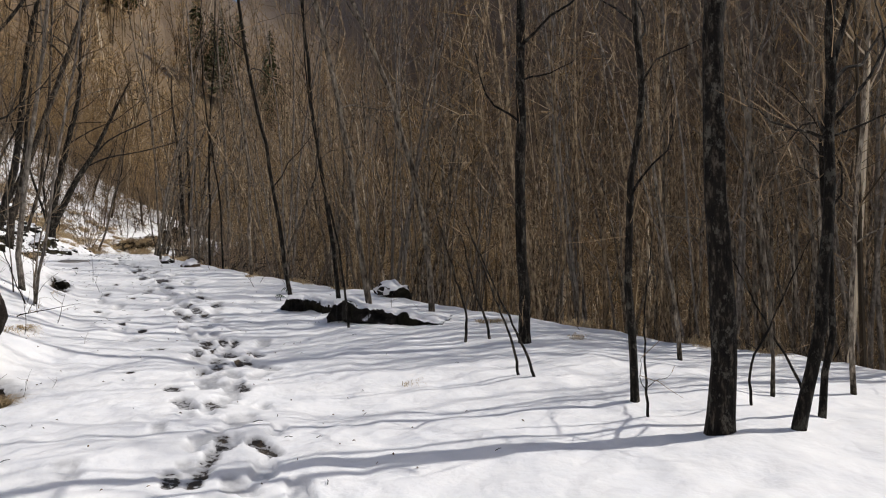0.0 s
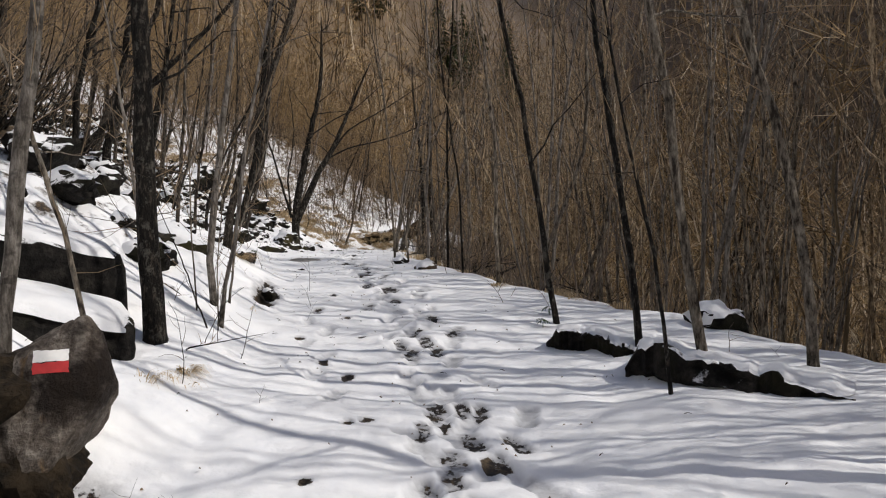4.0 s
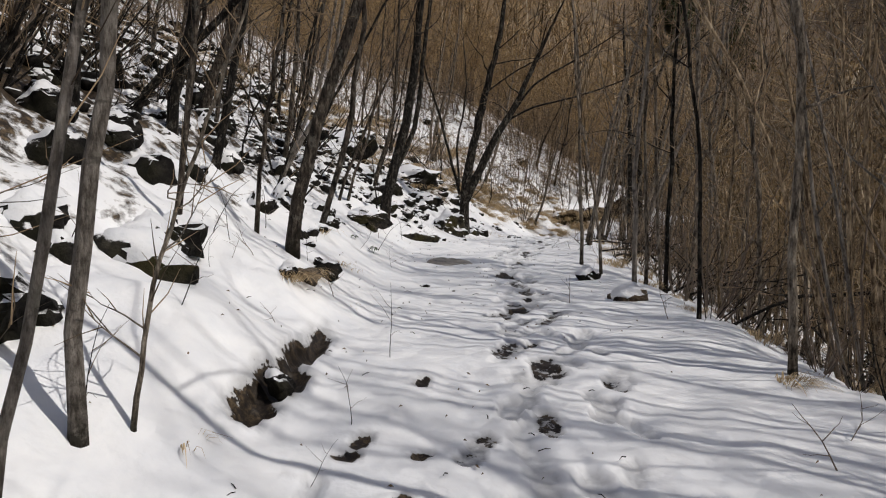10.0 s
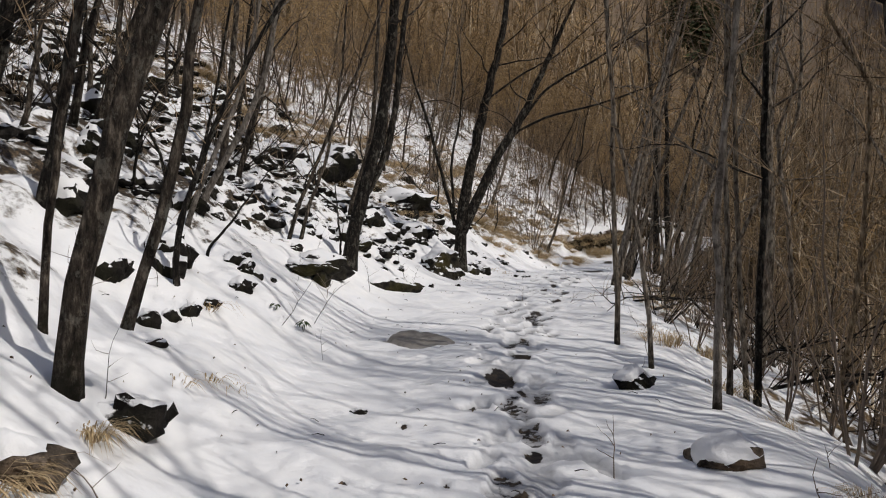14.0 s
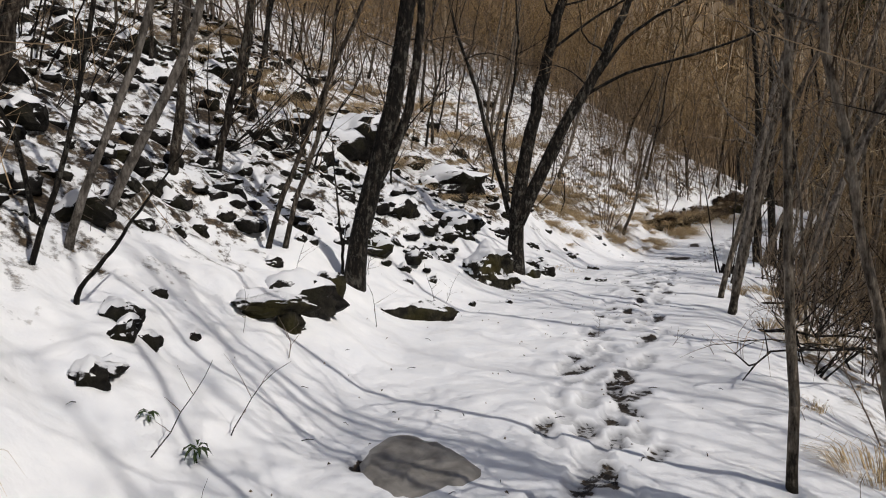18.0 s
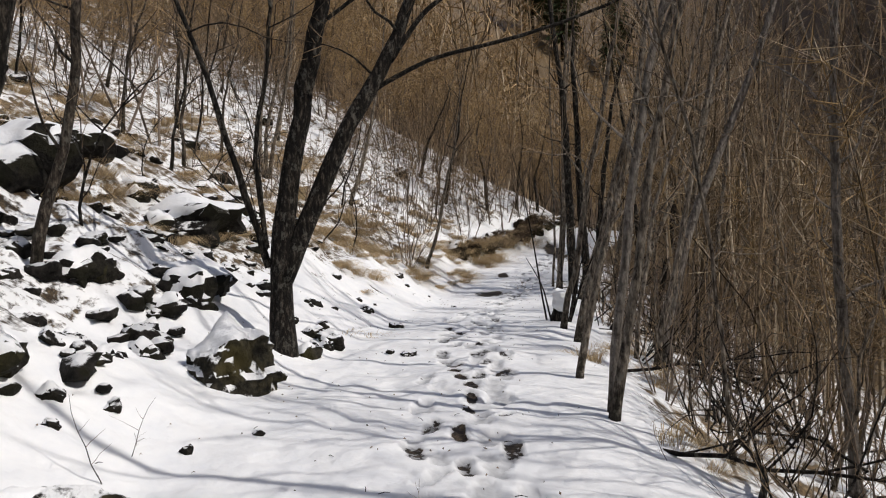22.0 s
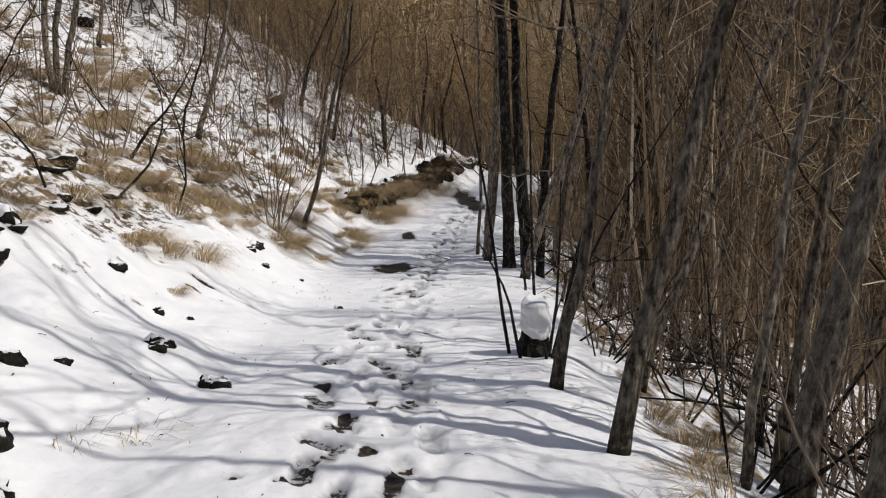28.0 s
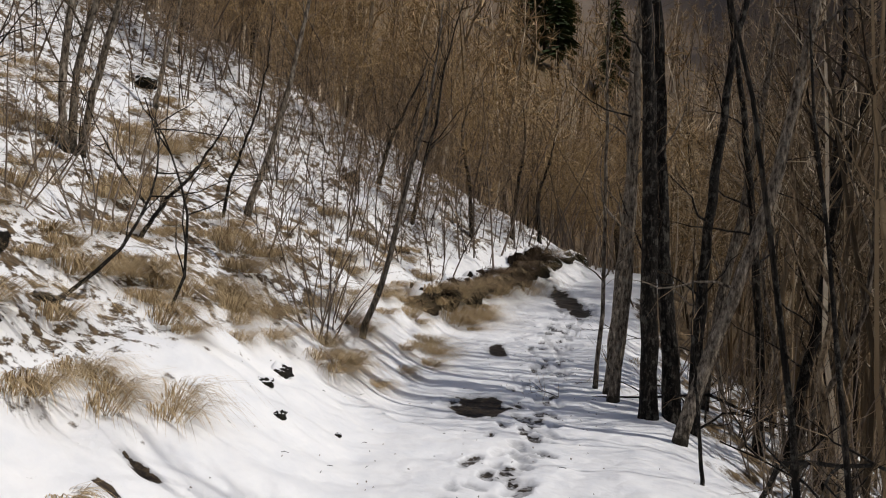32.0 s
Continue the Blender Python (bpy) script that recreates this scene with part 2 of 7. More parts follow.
M_BRUSH = make_twig("brush_twig", (0.15, 0.10, 0.047), (0.58, 0.405, 0.205))
M_FARWOOD = make_twig("far_wood", (0.12, 0.082, 0.038), (0.66, 0.47, 0.25))
# One twig wood in two tones, a sunlit copy and a shaded copy.
M_VALLEY_LIT = make_twig("valley_wood_lit", (0.035, 0.021, 0.009), (0.46, 0.31, 0.14), (0.66, 0.53, 0.35))
M_VALLEY_SHADE = make_twig("valley_wood_shade", (0.015, 0.010, 0.006), (0.17, 0.115, 0.06), (0.45, 0.36, 0.24))
M_FARSTEM = make_twig("far_stem", (0.02, 0.014, 0.008), (0.34, 0.25, 0.15), (0.72, 0.62, 0.47))
M_DARKSTEM = make_twig("dark_stem", (0.015, 0.011, 0.008), (0.12, 0.09, 0.065))
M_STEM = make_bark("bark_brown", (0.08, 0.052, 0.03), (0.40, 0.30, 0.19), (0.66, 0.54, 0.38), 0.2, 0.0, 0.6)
M_ROCK = make_rock("rock", (0.004, 0.0035, 0.003), (0.034, 0.030, 0.026), (0.016, 0.015, 0.007), True)
M_ROCKP = make_rock("rock_pale", (0.014, 0.011, 0.009), (0.25, 0.20, 0.155), (0.085, 0.055, 0.032))
M_BOULDER = make_boulder()
M_MOSSY = make_rock("boulder_mossy", (0.007, 0.006, 0.004), (0.065, 0.058, 0.04), (0.045, 0.036, 0.008), True, 1.12)
M_MOSS = make_rock("rock_mossy", (0.008, 0.007, 0.005), (0.050, 0.045, 0.034), (0.034, 0.030, 0.008), True)
M_GRASS = make_twig("dry_grass", (0.24, 0.165, 0.08), (0.72, 0.56, 0.34))
M_EARTH = make_rock("dark_earth", (0.006, 0.005, 0.004), (0.05, 0.036, 0.022), (0.022, 0.015, 0.008))
M_LEAF = make_twig("dead_leaf", (0.05, 0.034, 0.02), (0.20, 0.13, 0.075))
M_EVER = make_twig("evergreen", (0.02, 0.035, 0.012), (0.06, 0.09, 0.03))
M_WHITE = make_plain("white_paint", (0.80, 0.79, 0.76), 0.6, 0.12, 30)
M_RED = make_plain("red_paint", (0.50, 0.03, 0.03), 0.6, 0.25, 30)
M_ICE = make_plain("grey_ice", (0.34, 0.315, 0.28), 0.4, 0.6, 9)

# ---- terrain: u runs along the trail's general heading, v to its right ----
HX, HY = -0.43 / 0.99965, 0.9025 / 0.99965


def uv(x, y):
    return x * HX + y * HY, x * HY - y * HX


def xy(u, v):
    return u * HX + v * HY, u * HY - v * HX


def hash2(i, j, seed):
    n = np.sin(i * 127.1 + j * 311.7 + seed * 74.7) * 43758.5453
    return n - np.floor(n)


def vnoise(x, y, seed=0):
    """Smooth value noise, -1 to 1."""
    i, j = np.floor(x), np.floor(y)
    f, g = x - i, y - j
    f, g = f * f * (3 - 2 * f), g * g * (3 - 2 * g)
    a, b = hash2(i, j, seed), hash2(i + 1, j, seed)
    c, d = hash2(i, j + 1, seed), hash2(i + 1, j + 1, seed)
    return 2 * (a * (1 - f) * (1 - g) + b * f * (1 - g) + c * (1 - f) * g + d * f * g) - 1


# trail centre: x, y, z, half width on the uphill side, half width on the valley side
TRAIL = np.array([
    (2.6, -8.0, -0.55, 2.2, 4.6), (0.9, -3.0, -0.3, 2.2, 4.6), (0.2, 0.0, -0.15, 2.2, 8.8), (-0.5, 2.5, -0.08, 2.1, 8.6),
    (-1.2, 4.8, 0.0, 1.9, 6.9), (-2.4, 8.0, 0.24, 1.45, 4.3), (-4.0, 10.5, 0.62, 1.1, 2.7), (-5.7, 13.0, 0.98, 0.8, 1.6),
    (-7.9, 16.6, 1.22, 1.3, 1.3), (-10.1, 20.0, 1.34, 1.4, 1.35), (-11.1, 22.0, 1.38, 1.15, 1.4), (-12.0, 24.3, 1.40, 1.1, 1.4),
    (-12.9, 27.0, 1.36, 1.0, 1.35), (-13.7, 30.0, 1.22, 1.1, 1.3), (-14.7, 34.0, 1.02, 1.5, 1.25), (-15.9, 39.0, 1.35, 1.9, 1.0),
    (-16.6, 44.0, 1.75, 1.5, 0.9), (-16.0, 50.0, 2.3, 0.9, 0.9)])
_tu, _tv = uv(TRAIL[:, 0], TRAIL[:, 1])
_gu = np.arange(-40, 120, 0.25)
_win = np.exp(-np.linspace(-2, 2, 17) ** 2)
_win /= _win.sum()


def _smooth(values):
    g = np.interp(_gu, _tu, values)
    return np.convolve(np.pad(g, 8, mode="edge"), _win, mode="valid")


_cv, _cz, _wl, _wr = (_smooth(a) for a in (_tv, TRAIL[:, 2], TRAIL[:, 3], TRAIL[:, 4]))


def across(u, v):
    """Distance from the trail's centre, to the right positive."""
    return v - np.interp(u, _gu, _cv)


def ground(x, y):
    """Height of the snow at x, y (numbers or arrays)."""
    x, y = np.asarray(x, float), np.asarray(y, float)
    u, v = uv(x, y)
    d = across(u, v)
    z = np.interp(u, _gu, _cz)
    el = np.maximum(-d - np.interp(u, _gu, _wl), 0)
    er = np.maximum(d - np.interp(u, _gu, _wr), 0)
    z = z + 0.60 * (np.sqrt(el * el + 0.35 ** 2) - 0.35) * (1 - 0.25 * np.clip(el / 80, 0, 1))
    z = z - 0.62 * (np.sqrt(er * er + 0.7 ** 2) - 0.7) * np.clip(1 - er / 70, 0.45, 1)
    z = z + 0.18 * np.exp(-((u - 7.5) / 4.2) ** 2 - ((d - 3.2) / 1.6) ** 2)
    z = z - 0.42 * np.exp(-((x + 5.72) ** 2 + (y - 7.95) ** 2) / 0.45)
    z = z - 0.26 * np.exp(-((x + 4.28) ** 2 + (y - 6.28) ** 2) / 0.35)
    far = np.sqrt((u - 14) ** 2 + (v - 12) ** 2)
    side = np.clip((np.arctan2(v - 12, u - 14) + 0.02) / 0.26, 0, 1) * (u > 14)
    z = z + 0.76 * np.maximum(np.sqrt(np.maximum(far - 52 - 10 * side * side * (3 - 2 * side), 0) ** 2 + 64) - 8, 0) * np.clip(1 - far / 900, 0.3, 1)
    z = z + 1.45 * (np.sqrt(np.clip(v - 45, 0, 25) ** 2 + 36) - 6) + np.clip(v - 70, 0, 230)
    off = np.clip(el / 1.5, 0, 1) + np.clip(er / 1.5, 0, 1)
    z = z + 0.035 * vnoise(x * 0.9, y * 0.9, 1) + 0.018 * vnoise(x * 2.3, y * 2.3, 2)
    z = z + off * (0.16 * vnoise(x * 0.8, y * 0.8, 3) + 0.09 * vnoise(x * 2.1, y * 2.1, 4) + 0.05 * vnoise(x * 4.6, y * 4.6, 6))
    return z + np.clip(far / 60 - 0.6, 0, 3) * 1.2 * vnoise(x * 0.09, y * 0.09, 5)


# ---- mesh building ----
class Build:
    """Gathers tubes, shells and blades, then makes one mesh of them."""

    def __init__(self):
        self.v, self.f, self.n = [], [], 0

    def add(self, verts, faces):
        self.v.append(np.asarray(verts, float))
        self.f.extend([tuple(i + self.n for i in f) for f in faces])
        self.n += len(verts)

    def tube(self, pts, radii, sides=6, cap=True):
        pts = np.asarray(pts, float)
        k = len(pts)
        tang = np.gradient(pts, axis=0)
        tang /= np.linalg.norm(tang, axis=1)[:, None] + 1e-9
        ref = np.array([1.0, 0, 0]) if abs(tang[:, 0]).mean() < 0.7 else np.array([0, 1.0, 0])
        a = np.cross(tang, ref)
        a /= np.linalg.norm(a, axis=1)[:, None] + 1e-9
        b = np.cross(tang, a)
        ang = np.arange(sides) * 2 * math.pi / sides
        ring = a[:, None, :] * np.cos(ang)[None, :, None] + b[:, None, :] * np.sin(ang)[None, :, None]
        r = np.asarray(radii, float)
        r = r[:, None] if r.ndim == 1 else r
        verts = (pts[:, None, :] + ring * r[:, :, None]).reshape(-1, 3)
        faces = [(i * sides + j, i * sides + (j + 1) % sides, (i + 1) * sides + (j + 1) % sides, (i + 1) * sides + j)
                 for i in range(k - 1) for j in range(sides)]
        if cap:
            faces.append(tuple(range((k - 1) * sides, k * sides)))
            faces.append(tuple(reversed(range(sides))))
        self.add(verts, faces)

    def mesh(self, name, material, smooth=True, sharp=False):
        me = bpy.data.meshes.new(name)
        me.from_pydata(np.concatenate(self.v) if self.v else [], [], self.f)
        if smooth:
            me.polygons.foreach_set("use_smooth", [True] * len(me.polygons))
        me.materials.append(material)
        me.update()
        if sharp:
            me.set_sharp_from_angle(angle=radians(28))
        return me


def part(name, built, material, parent, label="", smooth=True, sharp=False, kind=""):
    ob = new(name, built.mesh(name, material, smooth, sharp))
    ob.parent = parent
    return tagged(ob, label, kind=kind)


def thing(name, label, category, m, group=""):
    ob = new(name)
    ob.matrix_world = m
    return tagged(ob, label, category, group)


def gz(x, y):
    return float(ground(x, y))


def arc(rng, p, way, length, n, curl, up=0.0):
    """A wandering line of n points that starts at p."""
    p, way = np.array(p, float), np.array(way, float)
    way /= np.linalg.norm(way)
    out, step = [p.copy()], length / (n - 1)
    for _ in range(n - 1):
        way = way + rng.normal(0, curl, 3) + np.array([0, 0, up])
        way /= np.linalg.norm(way)
        p = p + way * step
        out.append(p.copy())
    return np.array(out)


def spray(rng, bt, line, count, length, r, up=0.05, sides=3, spread=0.9, lo=0.25):
    """Fine twigs along a line."""
    n = len(line)
    for _ in range(count):
        k = rng.uniform(lo, 1) * (n - 1)
        i = min(int(k), n - 2)
        p = line[i] + (line[i + 1] - line[i]) * (k - i)
        way = (line[i + 1] - line[i])
        way = way / np.linalg.norm(way) + rng.normal(0, spread, 3) * 0.7 + np.array([0, 0, 0.25])
        tw = arc(rng, p, way, length * rng.uniform(0.4, 1.2), 3, 0.16, up)
        bt.tube(tw, [r, r * 0.7, r * 0.25], sides, False)


def tree_parts(seed, height, r0, top=(0.0, 0.0), wob=0.05, limbs=7, lo=0.4, reach=0.22, twigs=60, sides=8, forks=(), twig_len=0.7, flare=1.35, bow=0.0):
    """Trunk, limbs and twigs of one bare tree, base at the origin. forks: (height share, dx, dy, length share) of extra stems."""
    rng = np.random.default_rng(seed)
    n = 14
    t = np.linspace(0, 1, n)
    wander = np.cumsum(rng.normal(0, 1, (n, 2)), axis=0) * wob * height / n
    wander -= wander[0]
    wander[2:] += rng.normal(0, 0.35 * r0, (n - 2, 2))
    line = np.stack([top[0] * t + bow * np.sin(t * math.pi) + wander[:, 0], top[1] * t + wander[:, 1], t * height - 0.25 * (t == 0)], axis=1)
    rad = r0 * ((1 - t) ** 0.75 * 0.86 + 0.10) * (1 + (flare - 1) * np.exp(-t * height / 0.18))
    rr = rad[:, None] * (1 + rng.normal(0, 0.07, (n, sides)))
    bt = Build()
    bt.tube(line, rr, sides)
    stems, limb_list, btw = [(line, rad)], [], Build()
    for hs, dx, dy, ls in forks:
        k = hs * (n - 1)
        i = min(int(k), n - 2)
        p = line[i] + (line[i + 1] - line[i]) * (k - i)
        L = height * ls
        q = arc(rng, p, (dx, dy, 1.0), L, 10, 0.07, 0.02)
        fr = rad[i] * 0.74 * (np.linspace(1, 0, 10) ** 0.75 * 0.88 + 0.12)
        bl = Build()
        bl.tube(q, fr[:, None] * (1 + rng.normal(0, 0.06, (10, sides))), sides)
        limb_list.append(bl)
        stems.append((q, fr))
    for q, fr in stems:
        m = len(q)
        length = np.linalg.norm(q[-1] - q[0])
        for _ in range(limbs if q is line else max(2, limbs // 2)):
            h = rng.uniform(lo if q is line else 0.25, 0.97)
            k = h * (m - 1)
            i = min(int(k), m - 2)
            p = q[i] + (q[i + 1] - q[i]) * (k - i)
            a = rng.uniform(0, 2 * math.pi)
            L = length * reach * rng.uniform(0.6, 1.3) * (1.15 - 0.6 * h)
            w = arc(rng, p, (math.cos(a), math.sin(a), rng.uniform(0.4, 1.5)), L, 6, 0.2, 0.06)
            br = min(fr[i] * 0.5, 0.012 + L * 0.011)
            bl = Build()
            bl.tube(w, br * np.array([1, 0.85, 0.7, 0.52, 0.35, 0.12]), 5, False)
            limb_list.append(bl)
            spray(rng, btw, w, max(2, int(twigs * 0.6 / max(limbs, 1))), twig_len, 0.004)
        spray(rng, btw, q, int(twigs * 0.4), twig_len * 1.15, 0.0042, lo=lo)
    return bt, limb_list, btw


def tree(name, label, m, bark, group="", joined=False, **kw):
    bt, limb_list, btw = tree_parts(**kw)
    ob = thing(name, label, "tree", m, group)
    part("trunk", bt, bark, ob)
    if joined:
        bl = Build()
        for b in limb_list:
            bl.add(np.concatenate(b.v), b.f)
        part("branchwork", bl, bark, ob, kind="stuff")
    else:
        for b in limb_list:
            part("limb", b, bark, ob)
    if btw.n:
        part("twig_spray", btw, M_TWIG, ob, kind="stuff")
    return ob


def at_ground(x, y, rz=0.0, sink=0.0, s=1.0):
    return pose(x, y, gz(x, y) - sink, 0, 0, rz) @ Matrix.Diagonal((s, s, s, 1))


def blob(rng, sx, sy, sz, rough=0.30, level=2, planes=8, cut=0.5):
    """A weathered stone: an ellipsoid broken along a few planes, with ribs and hollows."""
    bm = bmesh.new()
    bmesh.ops.create_icosphere(bm, subdivisions=level, radius=1)
    v = np.array([q.co for q in bm.verts])
    f = [tuple(q.index for q in face.verts) for face in bm.faces]
    bm.free()
    o = rng.uniform(0, 50, 3)
    v = v * (1 + 0.22 * vnoise(v[:, 0] * 1.3 + o[0] + v[:, 2], v[:, 1] * 1.3 + o[1] - v[:, 2], 12))[:, None]
    k = rng.normal(0, 1, (planes, 3))
    k /= np.linalg.norm(k, axis=1)[:, None]
    for w, l in zip(k, rng.uniform(cut, 0.9, planes)):
        v = v - np.maximum(v @ w - l, 0)[:, None] * w * 0.8
    nz = vnoise(v[:, 0] * 2 + o[0] + v[:, 2], v[:, 1] * 2 + o[1] - v[:, 2] * 0.7, 7) + 0.6 * vnoise(v[:, 0] * 4.3 + o[1] - v[:, 2], v[:, 1] * 4.3 + o[2] + v[:, 2] * 2, 8)
    nz = nz + 0.4 * vnoise(v[:, 0] * 9 + o[2] + v[:, 2] * 6, v[:, 1] * 9 + o[0] - v[:, 2] * 7, 9)
    bed = np.abs(vnoise(v[:, 2] * 3.5 + v[:, 0] * 0.8 + o[0], v[:, 1] * 0.5 + o[1], 10))
    v = v * (1 + rough * (0.8 * nz - 0.5 * bed))[:, None]
    v = v / np.abs(v).max(axis=0)
    return v * np.array([sx, sy, sz]), f


def cap_on(ob, v, f, sz, rz, snow, seed):
    """A soft cap of snow on a stone's upper, uphill side."""
    n = v / (np.linalg.norm(v, axis=1)[:, None] + 1e-9)
    size = np.abs(v).max(axis=0)
    a = radians(-rz)
    ux, uy = -HY * math.cos(a) - HX * math.sin(a), -HY * math.sin(a) + HX * math.cos(a)
    g = vnoise(v[:, 0] / size[0] * 1.9 + seed, v[:, 1] / size[0] * 1.9 - seed, 11) + 0.6 * vnoise(v[:, 0] / size[0] * 4.5 - seed, v[:, 1] / size[0] * 4.5 + seed, 13)
    lift = v[:, 2] / sz + 0.40 * (n[:, 0] * ux + n[:, 1] * uy) + 0.17 * g - (0.95 - 0.62 * snow)
    e = np.array([(q[i], q[(i + 1) % len(q)]) for q in f for i in range(len(q))])
    deg = np.bincount(e[:, 0], minlength=len(v))[:, None]
    c = v.copy()
    for _ in range(4):
        s = np.zeros_like(c)
        np.add.at(s, e[:, 0], c[e[:, 1]])
        c = 0.4 * c + 0.6 * s / deg
    thick = np.clip(lift * 1.8, -0.8, 1) * (0.018 + 0.045 * min(sz, 0.5)) + 0.01
    c[:, 2] = np.where(lift > 0, np.maximum(c[:, 2], v[:, 2]), v[:, 2]) + 0.9 * thick
    c[:, :2] = np.where(lift[:, None] > 0.15, c[:, :2], v[:, :2]) + n[:, :2] * thick[:, None] * 0.4
    keep = [q for q in f if max(lift[i] for i in q) > -0.02]
    root = list(range(len(v)))

    def top_of(i):
        while root[i] != i:
            root[i] = root[root[i]]
            i = root[i]
        return i

    for q in keep:
        for i in q[1:]:
            root[top_of(i)] = top_of(q[0])
    sizes = {}
    for q in keep:
        sizes[top_of(q[0])] = sizes.get(top_of(q[0]), 0) + 1
    if not sizes:
        return
    best = max(sizes, key=sizes.get)
    keep = [q for q in keep if top_of(q[0]) == best]
    used = sorted({i for q in keep for i in q})
    to = {i: k for k, i in enumerate(used)}
    bc = Build()
    bc.add(c[used], [tuple(to[i] for i in q) for q in keep])
    part("snow_cap", bc, M_SNOW, ob, "white snow cap")


def rock(x, y, sx, sy, sz, rz=0.0, seed=1, up=0.3, snow=1.0, material=None, label="", tilt=0.0, rough=0.30, level=3, name="rock", group="rocks beside the trail"):
    """A stone with its own cap of snow. up: share of its height above the snow's surface; snow: how much of its top is capped."""
    rng = np.random.default_rng(seed)
    v, f = blob(rng, sx, sy, sz, rough=rough, level=level)
    ob = thing(name, label or "dark grey rock with snow lying on its top", "rock", pose(x, y, gz(x, y) + sz * (2 * up - 1) * 0.75, tilt, 0, rz), group)
    bs = Build()
    bs.add(v, f)
    part("stone", bs, material or M_ROCK, ob, sharp=True)
    if snow > 0:
        cap_on(ob, v, f, sz, rz, snow, seed)
    return ob


def tuft(name, label, m, seed, n, h, spread, lean=(0.0, 0.0), material=None, width=0.0032, group="dry grass tufts"):
    """A tussock of bent blades, one mesh."""
    rng = np.random.default_rng(seed)
    bt = Build()
    for _ in range(n):
        a, r = rng.uniform(0, 2 * math.pi), spread * math.sqrt(rng.uniform(0, 1)) * 0.6
        p = np.array([r * math.cos(a), r * math.sin(a), -0.03])
        out = np.array([math.cos(a) * rng.uniform(0.2, 1.0) + lean[0] * 1.3, math.sin(a) * rng.uniform(0.2, 1.0) + lean[1] * 1.3, 0])
        L = h * rng.uniform(0.55, 1.2)
        s = np.array([-out[1], out[0], 0.01])
        s = s / (np.linalg.norm(s) + 1e-6) * width * rng.uniform(0.7, 1.4)
        q = [p, p + out * L * 0.35 + np.array([0, 0, L * 0.5]), p + out * L * 0.8 + np.array([0, 0, L * rng.uniform(0.3, 0.6)]), p + out * L * 1.25 + np.array([0, 0, L * rng.uniform(-0.35, 0.25)])]
        bt.add([q[0] - s, q[0] + s, q[1] - s * 0.8, q[1] + s * 0.8, q[2] - s * 0.5, q[2] + s * 0.5, q[3]], [(0, 1, 3, 2), (2, 3, 5, 4), (4, 5, 6)])
    ob = new(name, bt.mesh(name, material or M_GRASS))
    ob.matrix_world = m
    return tagged(ob, label, "grass", group)

# ---- ground ----
def steps(*spans):
    out = []
    for lo, hi, st in spans:
        out.extend(np.arange(lo, hi, st))
    return np.array(out)


def trodden(u):
    """Offset of the line of footprints from the trail's centre."""
    return np.interp(u, (5, 7.5, 10, 12, 13.5, 15.5, 18, 20.5, 23, 25, 27, 29, 31, 34, 40), (-0.2, -0.1, 0.1, 0.2, 0.4, 0.3, 0.05, 0.26, 0.48, 0.55, 0.45, 0.25, 0.08, -0.14, 0))


def prints():
    """Footprints of the walkers: along, across, turn, depth, size, wetness."""
    rng = np.random.default_rng(5)
    out = []
    for row in range(9):
        s, off = -2.0 + 0.09 * row, rng.normal(0, 0.14)
        side = 1
        while s < 46:
            s += rng.uniform(0.36, 0.70)
            off = np.clip(off + rng.normal(0, 0.05), -0.3, 0.3)
            side = -side
            stray = -0.62 if row == 5 and s < 13 else 0.45 if row == 8 and s < 9 else 0.0
            if rng.uniform() < 0.2:
                continue
            v = np.interp(s, _gu, _cv) + trodden(s) + stray + off + side * 0.08 + rng.normal(0, 0.03)
            out.append((s, v, rng.normal(0, 0.3), rng.uniform(0.016, 0.045), rng.uniform(0.75, 1.1), rng.uniform(0.25, 0.7) if rng.uniform() < 0.72 else 1.0))
    return np.array(out)


MELTS = []


def melt(x, y, rx, ry, rz, depth=0.035):
    """A hollow where the snow has melted to the wet ground."""
    MELTS.append((x, y, rx, ry, radians(rz), depth))


melt(-15.30, 33.62, 0.61, 1.01, 28)
melt(-16.74, 43.40, 0.61, 2.98, 28)
melt(-16.31, 36.98, 0.23, 0.54, 28)
melt(-15.29, 33.55, 0.53, 0.88, 21)
melt(-5.91, 11.01, 0.14, 0.21, 32, 0.14)
melt(-6.08, 11.32, 0.14, 0.35, 32, 0.14)
melt(-6.48, 11.88, 0.10, 0.50, 32, 0.14)
melt(-5.23, 11.01, 0.11, 0.13, 32)
melt(-4.83, 10.06, 0.07, 0.09, 32)
melt(-4.92, 11.21, 0.09, 0.09, 32)
melt(-4.72, 10.84, 0.06, 0.07, 32)
melt(-5.56, 12.01, 0.08, 0.11, 32)
melt(-6.08, 9.62, 0.08, 0.06, 32)
melt(-4.27, 10.31, 0.07, 0.06, 32)
melt(-4.36, 10.04, 0.05, 0.06, 32)
melt(-5.24, 11.01, 0.11, 0.12, 37)
melt(-4.93, 11.21, 0.09, 0.08, 37)
melt(-5.54, 11.96, 0.09, 0.11, 37)
melt(-3.24, 8.36, 0.07, 0.11, 21)
melt(-3.80, 9.13, 0.08, 0.17, 21)
melt(-4.20, 9.42, 0.06, 0.09, 21)
melt(-5.28, 11.16, 0.09, 0.14, 21)
melt(-4.83, 10.05, 0.07, 0.10, 27)
melt(-4.16, 9.36, 0.07, 0.07, 27)
melt(-7.59, 16.16, 0.17, 0.28, 40)
melt(-7.75, 16.78, 0.09, 0.20, 40)
melt(-7.88, 15.61, 0.09, 0.06, 40)
melt(-7.17, 15.83, 0.06, 0.16, 40)
melt(-7.46, 16.02, 0.18, 0.26, 40)
